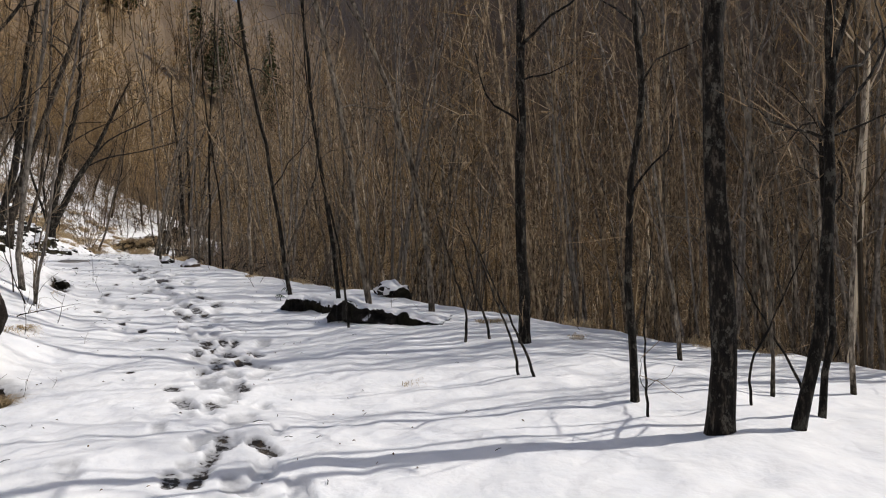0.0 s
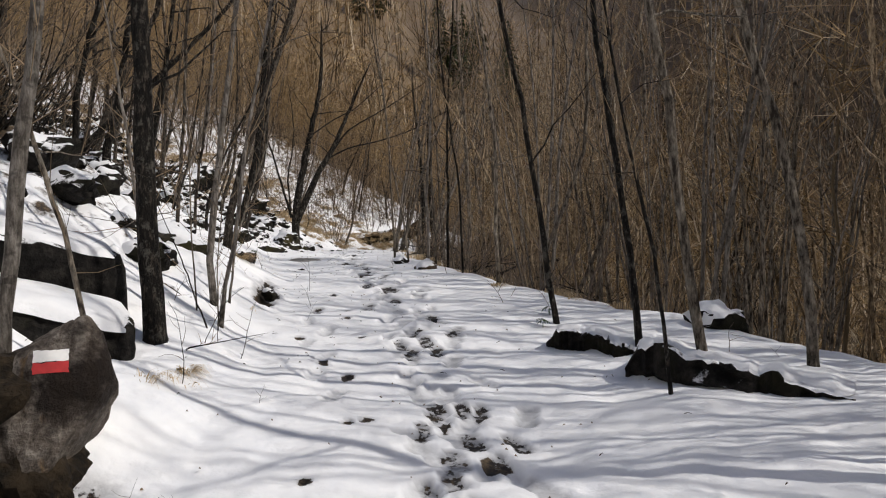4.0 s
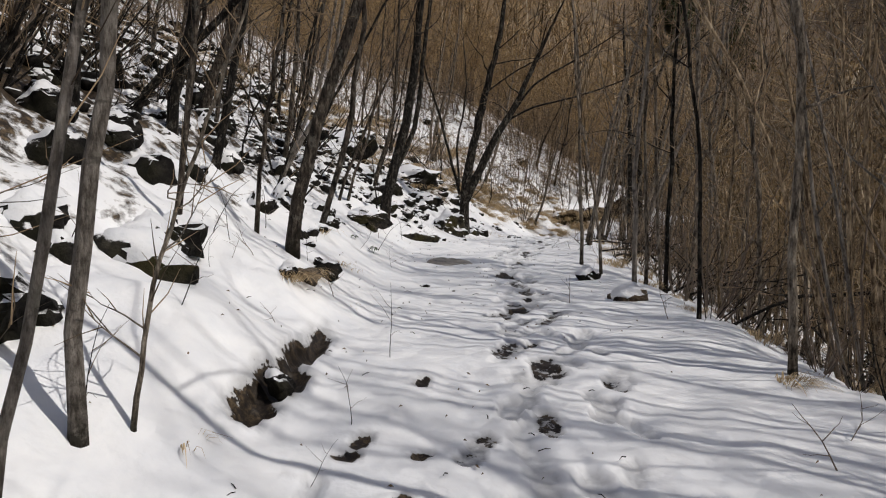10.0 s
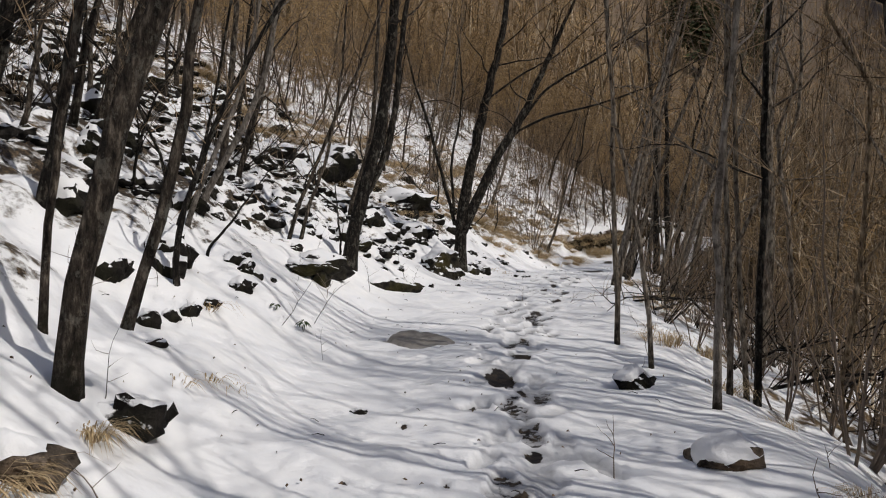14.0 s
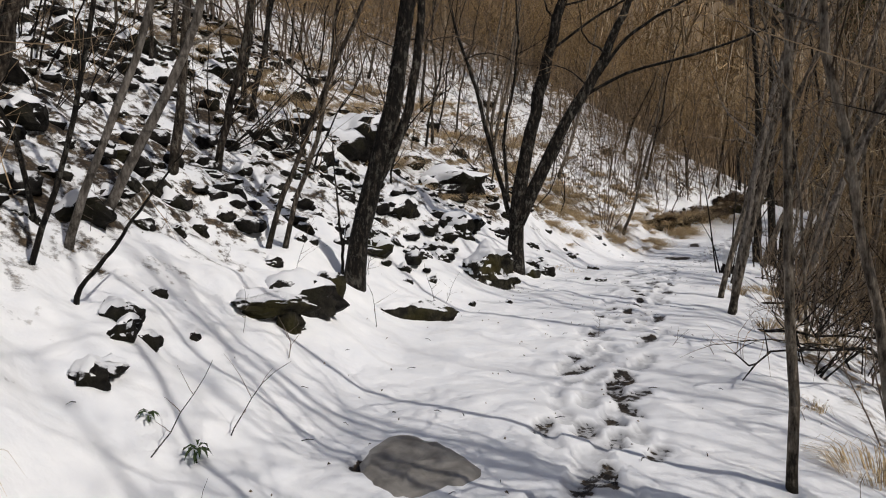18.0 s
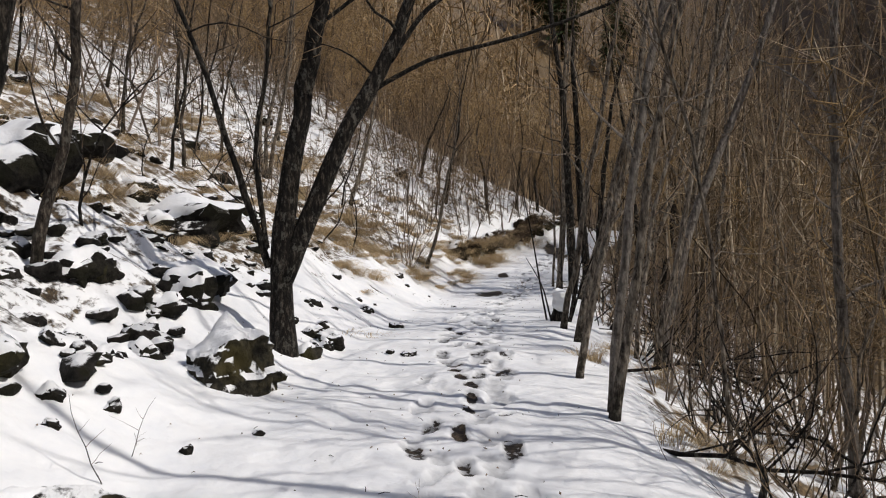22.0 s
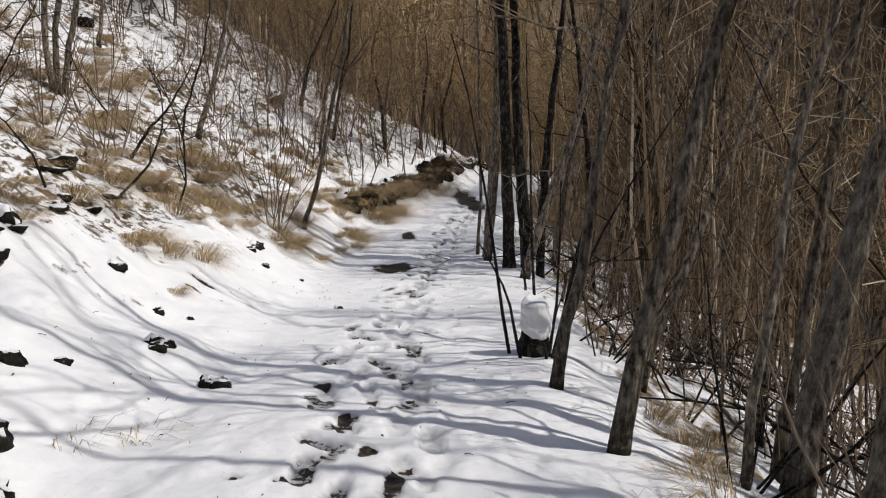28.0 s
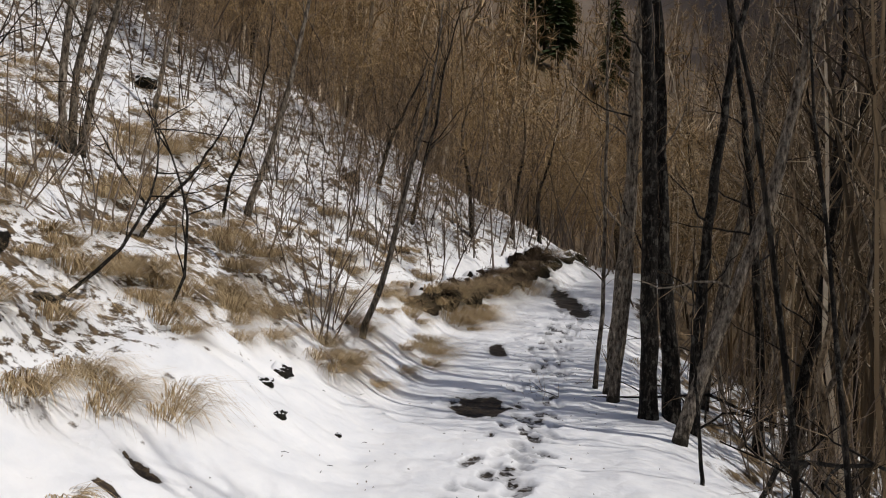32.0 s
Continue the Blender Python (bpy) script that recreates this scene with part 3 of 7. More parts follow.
melt(-6.50, 14.87, 0.10, 0.11, 40)
melt(-6.21, 14.24, 0.13, 0.26, 40)
melt(-7.08, 13.98, 0.04, 0.06, 40)
melt(-7.36, 14.76, 0.05, 0.09, 40)
melt(-6.63, 14.24, 0.03, 0.06, 40)
melt(-10.49, 21.91, 0.08, 0.20, 22)
melt(-10.78, 22.76, 0.09, 0.17, 22)
melt(-11.34, 23.55, 0.11, 0.17, 22)
melt(-10.15, 20.49, 0.07, 0.08, 36)
melt(-10.42, 21.77, 0.08, 0.20, 36)
melt(-9.54, 20.68, 0.13, 0.09, 36)
melt(-11.17, 23.32, 0.12, 0.15, 36)
melt(-10.67, 22.49, 0.08, 0.13, 36)
melt(-11.44, 23.84, 0.14, 0.11, 21)
melt(-10.93, 23.10, 0.11, 0.14, 21)
melt(-12.21, 24.15, 0.13, 0.08, 21)
melt(-10.93, 23.70, 0.04, 0.16, 21)
melt(-12.04, 25.39, 0.08, 0.13, 18)
melt(-12.93, 26.57, 0.11, 0.14, 18)
melt(-12.56, 24.92, 0.05, 0.06, 18)
melt(-12.30, 24.95, 0.07, 0.06, 18)
melt(-12.42, 25.89, 0.08, 0.14, 18)
melt(-11.76, 25.13, 0.08, 0.18, 18)
melt(-12.39, 26.25, 0.05, 0.17, 18)
melt(-11.75, 25.28, 0.05, 0.06, 18)
melt(-15.41, 28.49, 0.15, 0.09, 25)
melt(-15.31, 28.12, 0.11, 0.06, 25)
melt(-16.44, 37.32, 0.21, 0.64, 25)
melt(-15.26, 33.64, 0.59, 0.94, 25)
melt(-16.83, 43.61, 0.53, 3.56, 25)
melt(-3.33, 8.26, 0.06, 0.13, 21)
melt(-2.26, 7.97, 0.06, 0.16, 21)
melt(-3.11, 7.36, 0.06, 0.08, 21)
melt(-2.71, 8.45, 0.06, 0.21, 21)

melt(-4.06, 6.62, 0.30, 0.34, 20, 0.12)
melt(-4.32, 6.42, 0.24, 0.24, 20, 0.12)
melt(-9.18, 16.60, 0.16, 0.22, 40, 0.06)

PRINTS = prints()


def build_ground():
    us = steps((-420, -60, 24), (-60, -10, 3), (-10, -1, 0.5), (-1, 2, 0.12), (2, 37, 0.033), (37, 52, 0.15), (52, 90, 1.5), (90, 420, 14), (420, 1600, 200))
    rel = steps((-900, -420, 120), (-420, -70, 14), (-70, -16, 1.6), (-16, -9, 0.35), (-9, -1.6, 0.11), (-1.6, -1.0, 0.06), (-1.0, 0.95, 0.033), (0.95, 1.3, 0.06), (1.3, 5, 0.09), (5, 14, 0.35), (14, 70, 1.6), (70, 420, 14), (420, 1600, 150))
    U, D = np.meshgrid(us, rel, indexing="ij")
    fade = np.clip((60 - np.abs(D)) / 40, 0, 1)
    V = D + np.interp(U, _gu, _cv) * fade
    X, Y = xy(U, V)
    Z = ground(X, Y)
    dent = np.zeros_like(Z)
    slush = np.zeros_like(Z)
    for s, v, a, dep, big, wet in PRINTS:
        i0, i1 = np.searchsorted(us, (s - 0.3, s + 0.3))
        if i1 - i0 < 4:
            continue
        j0, j1 = np.searchsorted(rel, (v - np.interp(s, _gu, _cv) - 0.3, v - np.interp(s, _gu, _cv) + 0.3))
        du, dv = U[i0:i1, j0:j1] - s, V[i0:i1, j0:j1] - v
        p, q = du * math.cos(a) + dv * math.sin(a), dv * math.cos(a) - du * math.sin(a)
        waist = 0.062 - 0.012 * np.cos(p / 0.15 * math.pi * 1.1)
        e = np.sqrt((p / 0.155) ** 2 + (q / waist) ** 2) / big
        dent[i0:i1, j0:j1] = np.minimum(dent[i0:i1, j0:j1], -dep * np.clip((1.25 - e) * 5.5, 0, 1)) + 0.003 * np.exp(-((e - 1.6) / 0.3) ** 2)
        slush[i0:i1, j0:j1] = np.maximum(slush[i0:i1, j0:j1], wet * np.clip((1.25 - e) * 6.0, 0, 1))
    hole = np.zeros_like(Z)
    for x, y, rx, ry, a, dep in MELTS:
        u0, v0 = uv(x, y)
        c0 = v0 - np.interp(u0, _gu, _cv)
        rx, ry = (rx * 0.8, ry * 0.8) if dep > 0.1 else (rx * 0.54, ry * 0.54)
        w = max(rx, ry) * 2.2 + 0.1
        i0, i1 = np.searchsorted(us, (u0 - w, u0 + w))
        j0, j1 = np.searchsorted(rel, (c0 - w, c0 + w))
        dx, dy = X[i0:i1, j0:j1] - x, Y[i0:i1, j0:j1] - y
        p, q = dx * math.cos(a) + dy * math.sin(a), dy * math.cos(a) - dx * math.sin(a)
        e = np.sqrt((p / rx) ** 2 + (q / ry) ** 2) + 0.35 * vnoise(dx * 7 + x * 3, dy * 7 + y * 5, 31) + 0.2 * vnoise(dx * 15 + x, dy * 15 + y, 32)
        k = np.clip((1.25 - e) * 1.6, 0, 1)
        slush[i0:i1, j0:j1] = np.maximum(slush[i0:i1, j0:j1], np.clip((1.6 - e) * 1.3, 0, 1))
        hole[i0:i1, j0:j1] = np.maximum(hole[i0:i1, j0:j1], k)
        dent[i0:i1, j0:j1] = np.minimum(dent[i0:i1, j0:j1], -dep * k)
    Z = Z + dent
    d = D
    el = np.maximum(-d - np.interp(U, _gu, _wl), 0)
    er = np.maximum(d - np.interp(U, _gu, _wr), 0)
    far = np.sqrt((U - 14) ** 2 + (V - 12) ** 2)
    bare = 0.22 + 0.25 * np.clip(el / 2.2, 0, 1) + (0.32 - 0.11 * np.clip((U - 12) / 6, 0, 1)) * np.clip(er / 1.0, 0, 1) + 0.6 * np.clip(np.maximum((far - 40) / 15, (V - 34) / 8), 0, 1)
    near = np.clip((50 - far) / 10, 0, 1)
    Z = Z + near * (0.017 * vnoise(X * 3.6, Y * 3.6, 21) + 0.010 * vnoise(X * 7.5, Y * 7.5, 22) + 0.004 * vnoise(X * 15, Y * 15, 25))
    rocky = np.exp(-((U - 22) / 9) ** 2) * np.clip((el - 1.0) / 2, 0, 1)
    grassy = np.clip((U - 27) / 3, 0, 1) * np.clip((el - 0.6) / 2, 0, 1)
    below = np.clip((er - 0.3) / 0.8, 0, 1) * np.clip((U - 16) / 4, 0, 1)
    bare = bare + 0.10 * below
    bare = bare + 0.3 * np.clip((U - 44) / 4, 0, 1) * np.clip((D - 0.6) / 1.0, 0, 1)
    bare = bare + 0.035 * grassy + 0.055 * rocky + np.clip(slush - 0.72, 0, 1) * 1.15 + hole * 0.52 + 0.13 * np.exp(-((U - 14) / 4) ** 2) * np.clip((el - 2.2) / 2, 0, 1)
    Z = Z + rocky * (0.11 * np.abs(vnoise(X * 2.6, Y * 2.6, 23)) + 0.05 * vnoise(X * 5.5, Y * 5.5, 24))
    ny = len(rel)
    I, J = np.meshgrid(np.arange(len(us) - 1), np.arange(ny - 1), indexing="ij")
    a = (I * ny + J).ravel()
    quads = np.stack([a, a + ny, a + ny + 1, a + 1], axis=1)[:, ::-1]
    me = bpy.data.meshes.new("ground")
    nv = Z.size
    me.vertices.add(nv)
    me.vertices.foreach_set("co", np.stack([X, Y, Z], axis=-1).reshape(-1))
    me.loops.add(quads.size)
    me.loops.foreach_set("vertex_index", np.ascontiguousarray(quads).reshape(-1))
    me.polygons.add(len(quads))
    me.polygons.foreach_set("loop_start", np.arange(len(quads)) * 4)
    me.polygons.foreach_set("use_smooth", np.ones(len(quads), bool))
    me.update(calc_edges=True)
    at = me.attributes.new("bare", "FLOAT", "POINT")
    at.data.foreach_set("value", bare.ravel())
    at = me.attributes.new("slush", "FLOAT", "POINT")
    at.data.foreach_set("value", slush.ravel())
    # Far leaf litter; fading it rightwards paints that hillside's shade into the soil.
    litter = np.clip(np.maximum((far - 38) / 14, (V - 34) / 8), 0, 1) * np.clip((30 - V) / 25, 0.15, 1)
    litter = np.maximum(litter, 0.7 * below)
    at = me.attributes.new("scrub", "FLOAT", "POINT")
    at.data.foreach_set("value", np.clip((1.2 * grassy + 1.0 * rocky) * (0.65 + 0.7 * vnoise(X * 0.7, Y * 0.7, 26)), 0, 1.5).ravel())
    litter = np.maximum(litter, 0.5 * grassy)
    at = me.attributes.new("litter", "FLOAT", "POINT")
    at.data.foreach_set("value", litter.ravel())
    me.materials.append(M_GROUND)
    return tagged(new("ground", me), "snowy hillside with a trodden trail and bare patches", "ground", kind="structure")


build_ground()

# ---- woods ----
def proto_arrays(seed, height, r0, limbs, twigs, sides, blade, lean=0.09, tmin=0.06, tmax=0.14, rise=0.9):
    """One far tree as stems and twig blades."""
    rng = np.random.default_rng(seed)
    bt, btw = Build(), Build()
    for _ in range(rng.integers(1, 4)):
        n = 5
        top = rng.normal(0, lean * height, 2)
        t = np.linspace(0, 1, n)
        off = rng.normal(0, 0.25, 2)
        line = np.stack([off[0] + top[0] * t ** 1.2 + rng.normal(0, 0.1, n), off[1] + top[1] * t ** 1.2 + rng.normal(0, 0.1, n), t * height * rng.uniform(0.75, 1.05) - 0.3 * (t == 0)], axis=1)
        bt.tube(line, r0 * (1 - t * 0.9), sides, False)
        for _ in range(limbs):
            h = rng.uniform(0.25, 0.98)
            k = h * (n - 1)
            i = min(int(k), n - 2)
            p = line[i] + (line[i + 1] - line[i]) * (k - i)
            a = rng.uniform(0, 2 * math.pi)
            w = arc(rng, p, (math.cos(a), math.sin(a), rng.uniform(0.8, 2.4)), height * 0.2 * (1.3 - h), 4, 0.12, 0.05)
            bt.tube(w, r0 * 0.35 * np.array([1, 0.7, 0.45, 0.2]), 3, False)
            for _ in range(twigs):
                q = w[rng.integers(0, 4)]
                d = rng.normal(0, 1, 3) + np.array([0, 0, rise])
                d = d / np.linalg.norm(d) * height * rng.uniform(tmin, tmax)
                s = np.cross(d, rng.normal(0, 1, 3))
                s = s / np.linalg.norm(s) * blade
                btw.add([q - s, q + s, q + d], [(0, 1, 2)])
    return [(np.concatenate(b.v), b.f) for b in (bt, btw)]


def scatter(name, label, protos, places, rng, materials, smin=0.75, smax=1.25):
    """Far trees, joined: stems in one mesh, twigs in another under it."""
    ob = None
    for k, material in enumerate(materials):
        pv, pf = [], []
        n = 0
        r2 = np.random.default_rng(9)
        for x, y, z in places:
            v, f = protos[r2.integers(len(protos))][k]
            a, s = r2.uniform(0, 2 * math.pi), r2.uniform(smin, smax)
            c, q = math.cos(a) * s, math.sin(a) * s
            w = np.stack([v[:, 0] * c - v[:, 1] * q + x, v[:, 0] * q + v[:, 1] * c + y, v[:, 2] * s + z], axis=1)
            pv.append(w)
            pf.append((f, n))
            n += len(v)
        me = bpy.data.meshes.new(name)
        me.from_pydata(np.concatenate(pv), [], [tuple(i + o for i in q) for f, o in pf for q in f])
        me.materials.append(material)
        if ob is None:
            ob = tagged(new(name, me), label, "woods", kind="stuff")
        else:
            tw = new("crown_twigs", me)
            tw.parent = ob
    return ob


rng = np.random.default_rng(21)


def wood_places(n, ulo, uhi, dlo, dhi, gap):
    out = []
    tries = 0
    while len(out) < n and tries < n * 40:
        tries += 1
        u, d = rng.uniform(ulo, uhi), rng.uniform(dlo, dhi)
        v = d + np.interp(u, _gu, _cv)
        x, y = xy(u, v)
        if all((x - a) ** 2 + (y - b) ** 2 > gap * gap for a, b, _ in out[-400:]):
            out.append((float(x), float(y), gz(x, y)))
    return out


def build_far_woods():
    protos = [proto_arrays(100 + i, 9.0, 0.042, 8, 6, 4, 0.007, 0.09, 0.04, 0.10) for i in range(6)]
    near = wood_places(520, 4, 75, 6.5, 30, 0.7) + wood_places(130, 36, 62, 4.0, 9, 0.5)
    # Sun and shade put into the twig colour: lighter before u 27, darker beyond.
    for name, label, low, high, twig in (("woods", "brown thin-stemmed woods on the slope below the trail, twigs coloured as if sunlit", -99, 27, M_VALLEY_LIT), ("valley_woods", "bare thin-stemmed woods further along the slope below the trail, twigs coloured as if shaded", 27, 999, M_VALLEY_SHADE)):
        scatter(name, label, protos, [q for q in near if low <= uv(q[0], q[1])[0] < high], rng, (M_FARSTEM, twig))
    protos2 = [proto_arrays(200 + i, 10.0, 0.09, 6, 9, 3, 0.03) for i in range(6)]
    places = []
    while len(places) < 2600:
        a, r = rng.uniform(-math.pi, math.pi), rng.uniform(34, 150)
        u, v = 14 + r * math.cos(a), 12 + r * math.sin(a)
        d = float(across(u, v))
        if -22 < d < 26 and u < 56:
            continue
        if u < -20 and rng.uniform() < 0.7:
            continue
        x, y = xy(u, v)
        places.append((float(x), float(y), gz(x, y)))
    scatter("far_woods", "brown leafless woods covering the far mountainside", protos2, places, rng, (M_FARSTEM, M_FARWOOD), 0.8, 1.4)


    protos3 = [proto_arrays(500 + i, 5.0, 0.026, 9, 26, 4, 0.0055, 0.26, 0.06, 0.17, 0.25) for i in range(5)]
    brush = wood_places(230, 47, 68, -26, -2.6, 0.5)
    brush += wood_places(40, 34, 46, -24, -13, 0.8) + wood_places(26, 24, 35, -15, -8, 0.6)
    brush += wood_places(40, 10, 34, -22, -10, 0.8)
    brush += wood_places(60, 53, 68, -2.6, 1.6, 0.5)
    brush += wood_places(170, 62, 98, -22, 12, 0.7)
    edge = wood_places(60, 44, 62, 1.2, 6, 0.5) + wood_places(60, 11, 30, 5, 13, 0.5)
    scatter("brush_wood", "brown twiggy brushwood on the slope ahead", protos3, brush, rng, (M_LIMB, M_BRUSH), 0.7, 1.35)
    crest = wood_places(120, 43.5, 53, -17, -2.8, 0.5) + wood_places(26, 36, 44, -16, -9, 0.8)
    scatter("crest_brush", "low dark twiggy bushes along the crest of the bank", protos3, crest, rng, (M_DARKSTEM, M_TWIG), 0.35, 0.75)
    scatter("edge_brush", "brown twiggy brushwood below the trail's edge", protos3, edge, rng, (M_FARSTEM, M_VALLEY_LIT), 0.7, 1.35)


build_far_woods()


def build_right_wood():
    """Slim trees that stand in rows below the trail's edge."""
    protos = []
    for i in range(9):
        h = [7.5, 9.0, 8.0, 6.5, 10.0, 7.0, 8.5, 9.5, 6.0][i]
        protos.append(tree("slim_tree", "slim bare tree with grey-brown bark on the snowy slope", pose(0, 0, -200), [M_GREY, M_STEM, M_GREY][i % 3], "slim trees below the trail", True,
                           seed=300 + i, height=h, r0=0.022 + 0.005 * (i % 4), top=(rng.normal(0.5, 0.4), rng.normal(0, 0.4)), wob=0.16, limbs=13, lo=0.15, reach=0.18, twigs=150, sides=7, twig_len=0.6))
    places = wood_places(95, 4.5, 20, 2.6, 8.5, 0.45) + wood_places(74, 20, 46, 2.8, 8.5, 0.6)
    used = set()
    for k, (x, y, z) in enumerate(places):
        u, v = uv(x, y)
        if across(u, v) < np.interp(u, _gu, _wr) + 0.9:
            continue
        i = k % 9
        m = pose(x, y, z - 0.05, rng.normal(0, 2), rng.normal(0, 2), rng.uniform(0, 50)) @ Matrix.Diagonal((*(rng.uniform(0.8, 1.25),) * 3, 1))
        if i not in used:
            used.add(i)
            protos[i].matrix_world = m
        else:
            c = copy_thing(protos[i], pose(0, 0, 0))
            c.matrix_world = m


build_right_wood()


def build_left_wood():
    protos = []
    for i in range(5):
        protos.append(tree("young_tree", "young bare tree leaning over the snowy bank", pose(0, 0, -200), [M_BROWN, M_BARK][i % 2], "young trees on the bank", True,
                           seed=400 + i, height=5.0 + i * 0.5, r0=0.04 + 0.006 * (i % 3), top=(0.9, rng.normal(0, 0.3)), wob=0.12, limbs=8, lo=0.25, reach=0.25, twigs=80, sides=7, twig_len=0.6))
    used = set()
    for k, (x, y, z) in enumerate(wood_places(62, 9, 27, -17, -4.2, 0.8) + wood_places(14, 28, 41, -15, -6, 1.2) + wood_places(12, 43, 56, -14, -3, 0.8)):
        i = k % 5
        m = pose(x, y, z - 0.05, rng.normal(0, 3), rng.normal(0, 3), rng.normal(25, 25)) @ Matrix.Diagonal((*(rng.uniform(0.75, 1.3),) * 3, 1))
        if i not in used:
            used.add(i)
            protos[i].matrix_world = m
        else:
            c = copy_thing(protos[i], pose(0, 0, 0))
            c.matrix_world = m


build_left_wood()


def coppice(seed, bark):
    """A stool of upright brown stems with fine twigs."""
    rng = np.random.default_rng(seed)
    ob = thing("coppice_tree", "clump of slender upright brown stems at the edge of the wood", "tree", pose(0, 0, -200), "coppice clumps below the trail")
    btw = Build()
    for k in range(5):
        a, lean = rng.uniform(0, 2 * math.pi), rng.uniform(0.03, 0.20)
        h = rng.uniform(5.5, 9.5)
        q = arc(rng, (0.22 * math.cos(a), 0.22 * math.sin(a), -0.2), (lean * math.cos(a), lean * math.sin(a), 1), h, 12, 0.045, 0.01)
        r = rng.uniform(0.013, 0.030)
        b = Build()
        b.tube(q, (r * (np.linspace(1, 0, 12) ** 0.8 * 0.9 + 0.1))[:, None] * (1 + rng.normal(0, 0.05, (12, 6))), 6, False)
        for _ in range(6):
            hh = rng.uniform(0.15, 0.95) * 11
            i = min(int(hh), 10)
            p = q[i] + (q[i + 1] - q[i]) * (hh - i)
            c = rng.uniform(0, 2 * math.pi)
            w = arc(rng, p, (math.cos(c), math.sin(c), rng.uniform(0.9, 2.6)), rng.uniform(0.5, 1.5), 6, 0.16, 0.08)
            b.tube(w, min(r * 0.45, 0.010) * np.array([1, 0.85, 0.7, 0.52, 0.35, 0.12]), 4, False)
            spray(rng, btw, w, 3, 0.45, 0.003)
        part("stem", b, bark, ob)
        spray(rng, btw, q, 6, 0.5, 0.003)
    part("twig_spray", btw, M_TWIG, ob, kind="stuff")
    return ob


def build_coppice():
    rng = np.random.default_rng(33)
    protos = [coppice(420 + i, [M_STEM, M_BIRCH, M_STEM, M_GREY, M_STEM, M_BIRCH][i]) for i in range(6)]
    done = []
    while len(done) < 42:
        u = rng.uniform(7, 17) if len(done) < 28 else rng.uniform(5.5, 9.5)
        d = np.interp(u, _gu, _wr) + 0.6 + 5.0 * rng.uniform() ** 1.3
        x, y = xy(u, d + np.interp(u, _gu, _cv))
        if any((x - a) ** 2 + (y - b) ** 2 < 0.45 for a, b in done):
            continue
        s = rng.uniform(0.8, 1.2)
        m = pose(x, y, gz(x, y) - 0.03, rng.normal(0, 3), rng.normal(0, 3), rng.uniform(0, 360)) @ Matrix.Diagonal((s, s, s, 1))
        k = len(done)
        if k < 6:
            protos[k].matrix_world = m
        else:
            copy_thing(protos[k % 6], pose(0, 0, 0)).matrix_world = m
        done.append((x, y))


build_coppice()

# ---- things beside the trail ----
LEAN = (0.50, 0.22)


def through_points(p, n):
    """A smooth line of n points through the given ones."""
    p = np.array(p, float)
    t = np.concatenate([[0], np.cumsum(np.linalg.norm(np.diff(p, axis=0), axis=1))])
    s = np.linspace(0, t[-1], n)
    k = np.stack([np.interp(s, t, p[:, i]) for i in range(3)], axis=1)
    for _ in range(2):
        k[1:-1] = 0.25 * k[:-2] + 0.5 * k[1:-1] + 0.25 * k[2:]
    return k


def hero(x, y, r, pts, h, bark, seed, label="", forks=(), limbs=7, twigs=70, lo=0.3, reach=0.16):
    """A bare tree that stands at x, y; its trunk goes through pts (offsets from its foot) and on up to the height h."""
    rng = np.random.default_rng(1000 + seed)
    small = h < 3.2
    ob = thing("sapling" if small else "tree", label, "sapling" if small else "tree", pose(x, y, gz(x, y)), "trees beside the trail")
    stems = []
    btw = Build()
    for k, (rad, q) in enumerate([(r, [(0, 0, -0.25), (0, 0, 0.02)] + list(pts))] + [(a, list(b)) for a, b in forks]):
        q = [np.array(c, float) for c in q]
        way = q[-1] - q[-2]
        way = way / np.linalg.norm(way)
        rest = (h if k == 0 else h * 0.8) - q[-1][2]
        while rest > 0.3:
            way = way + rng.normal(0, 0.08, 3) + np.array([0, 0, 0.12])
            way /= np.linalg.norm(way)
            q.append(q[-1] + way * min(1.0, rest))
            rest -= max(way[2], 0.3) * 1.0
        n = 26
        line = through_points(q, n)
        line[2:, :2] += rng.normal(0, min(0.30 * rad, 0.009), (n - 2, 2))
        t = np.linspace(0, 1, n)
        rr = rad * ((1 - t) ** 0.7 * 0.9 + 0.07) * (1 + (0.4 if k == 0 else 0.05) * np.exp(-t * h / 0.2))
        sides = 10 if rad > 0.04 else 7
        knots = 1 + rng.normal(0, 0.055, (n, sides))
        b = Build()
        b.tube(line, rr[:, None] * knots, sides)
        part("trunk" if k == 0 else "stem", b, bark, ob)
        stems.append((line, rr, 1.0 if k == 0 else 0.6))
    for line, rr, share in stems:
        n = len(line)
        size = np.linalg.norm(line[-1] - line[0])
        for _ in range(max(1, int(limbs * share))):
            hh = rng.uniform(lo, 0.95)
            k = hh * (n - 1)
            i = min(int(k), n - 2)
            p = line[i] + (line[i + 1] - line[i]) * (k - i)
            a = rng.uniform(0, 2 * math.pi)
            L = size * reach * rng.uniform(0.5, 1.3) * (1.25 - 0.6 * hh)
            L = min(L, 1.5)
            w = arc(rng, p, (math.cos(a), math.sin(a), rng.uniform(0.2, 1.3)), L, 7, 0.24, 0.06)
            br = min(rr[i] * 0.42, 0.007 + L * 0.009)
            b = Build()
            b.tube(w, br * np.array([1, 0.85, 0.72, 0.6, 0.45, 0.3, 0.1]), 5, False)
            part("limb", b, bark, ob)
            spray(rng, btw, w, max(2, int(twigs * 0.5 / max(limbs, 1))), 0.65 if not small else 0.3, 0.0035 if small else 0.0042)
        spray(rng, btw, line, int(twigs * 0.4 * share), 0.7 if not small else 0.3, 0.004, lo=max(lo, 0.2))
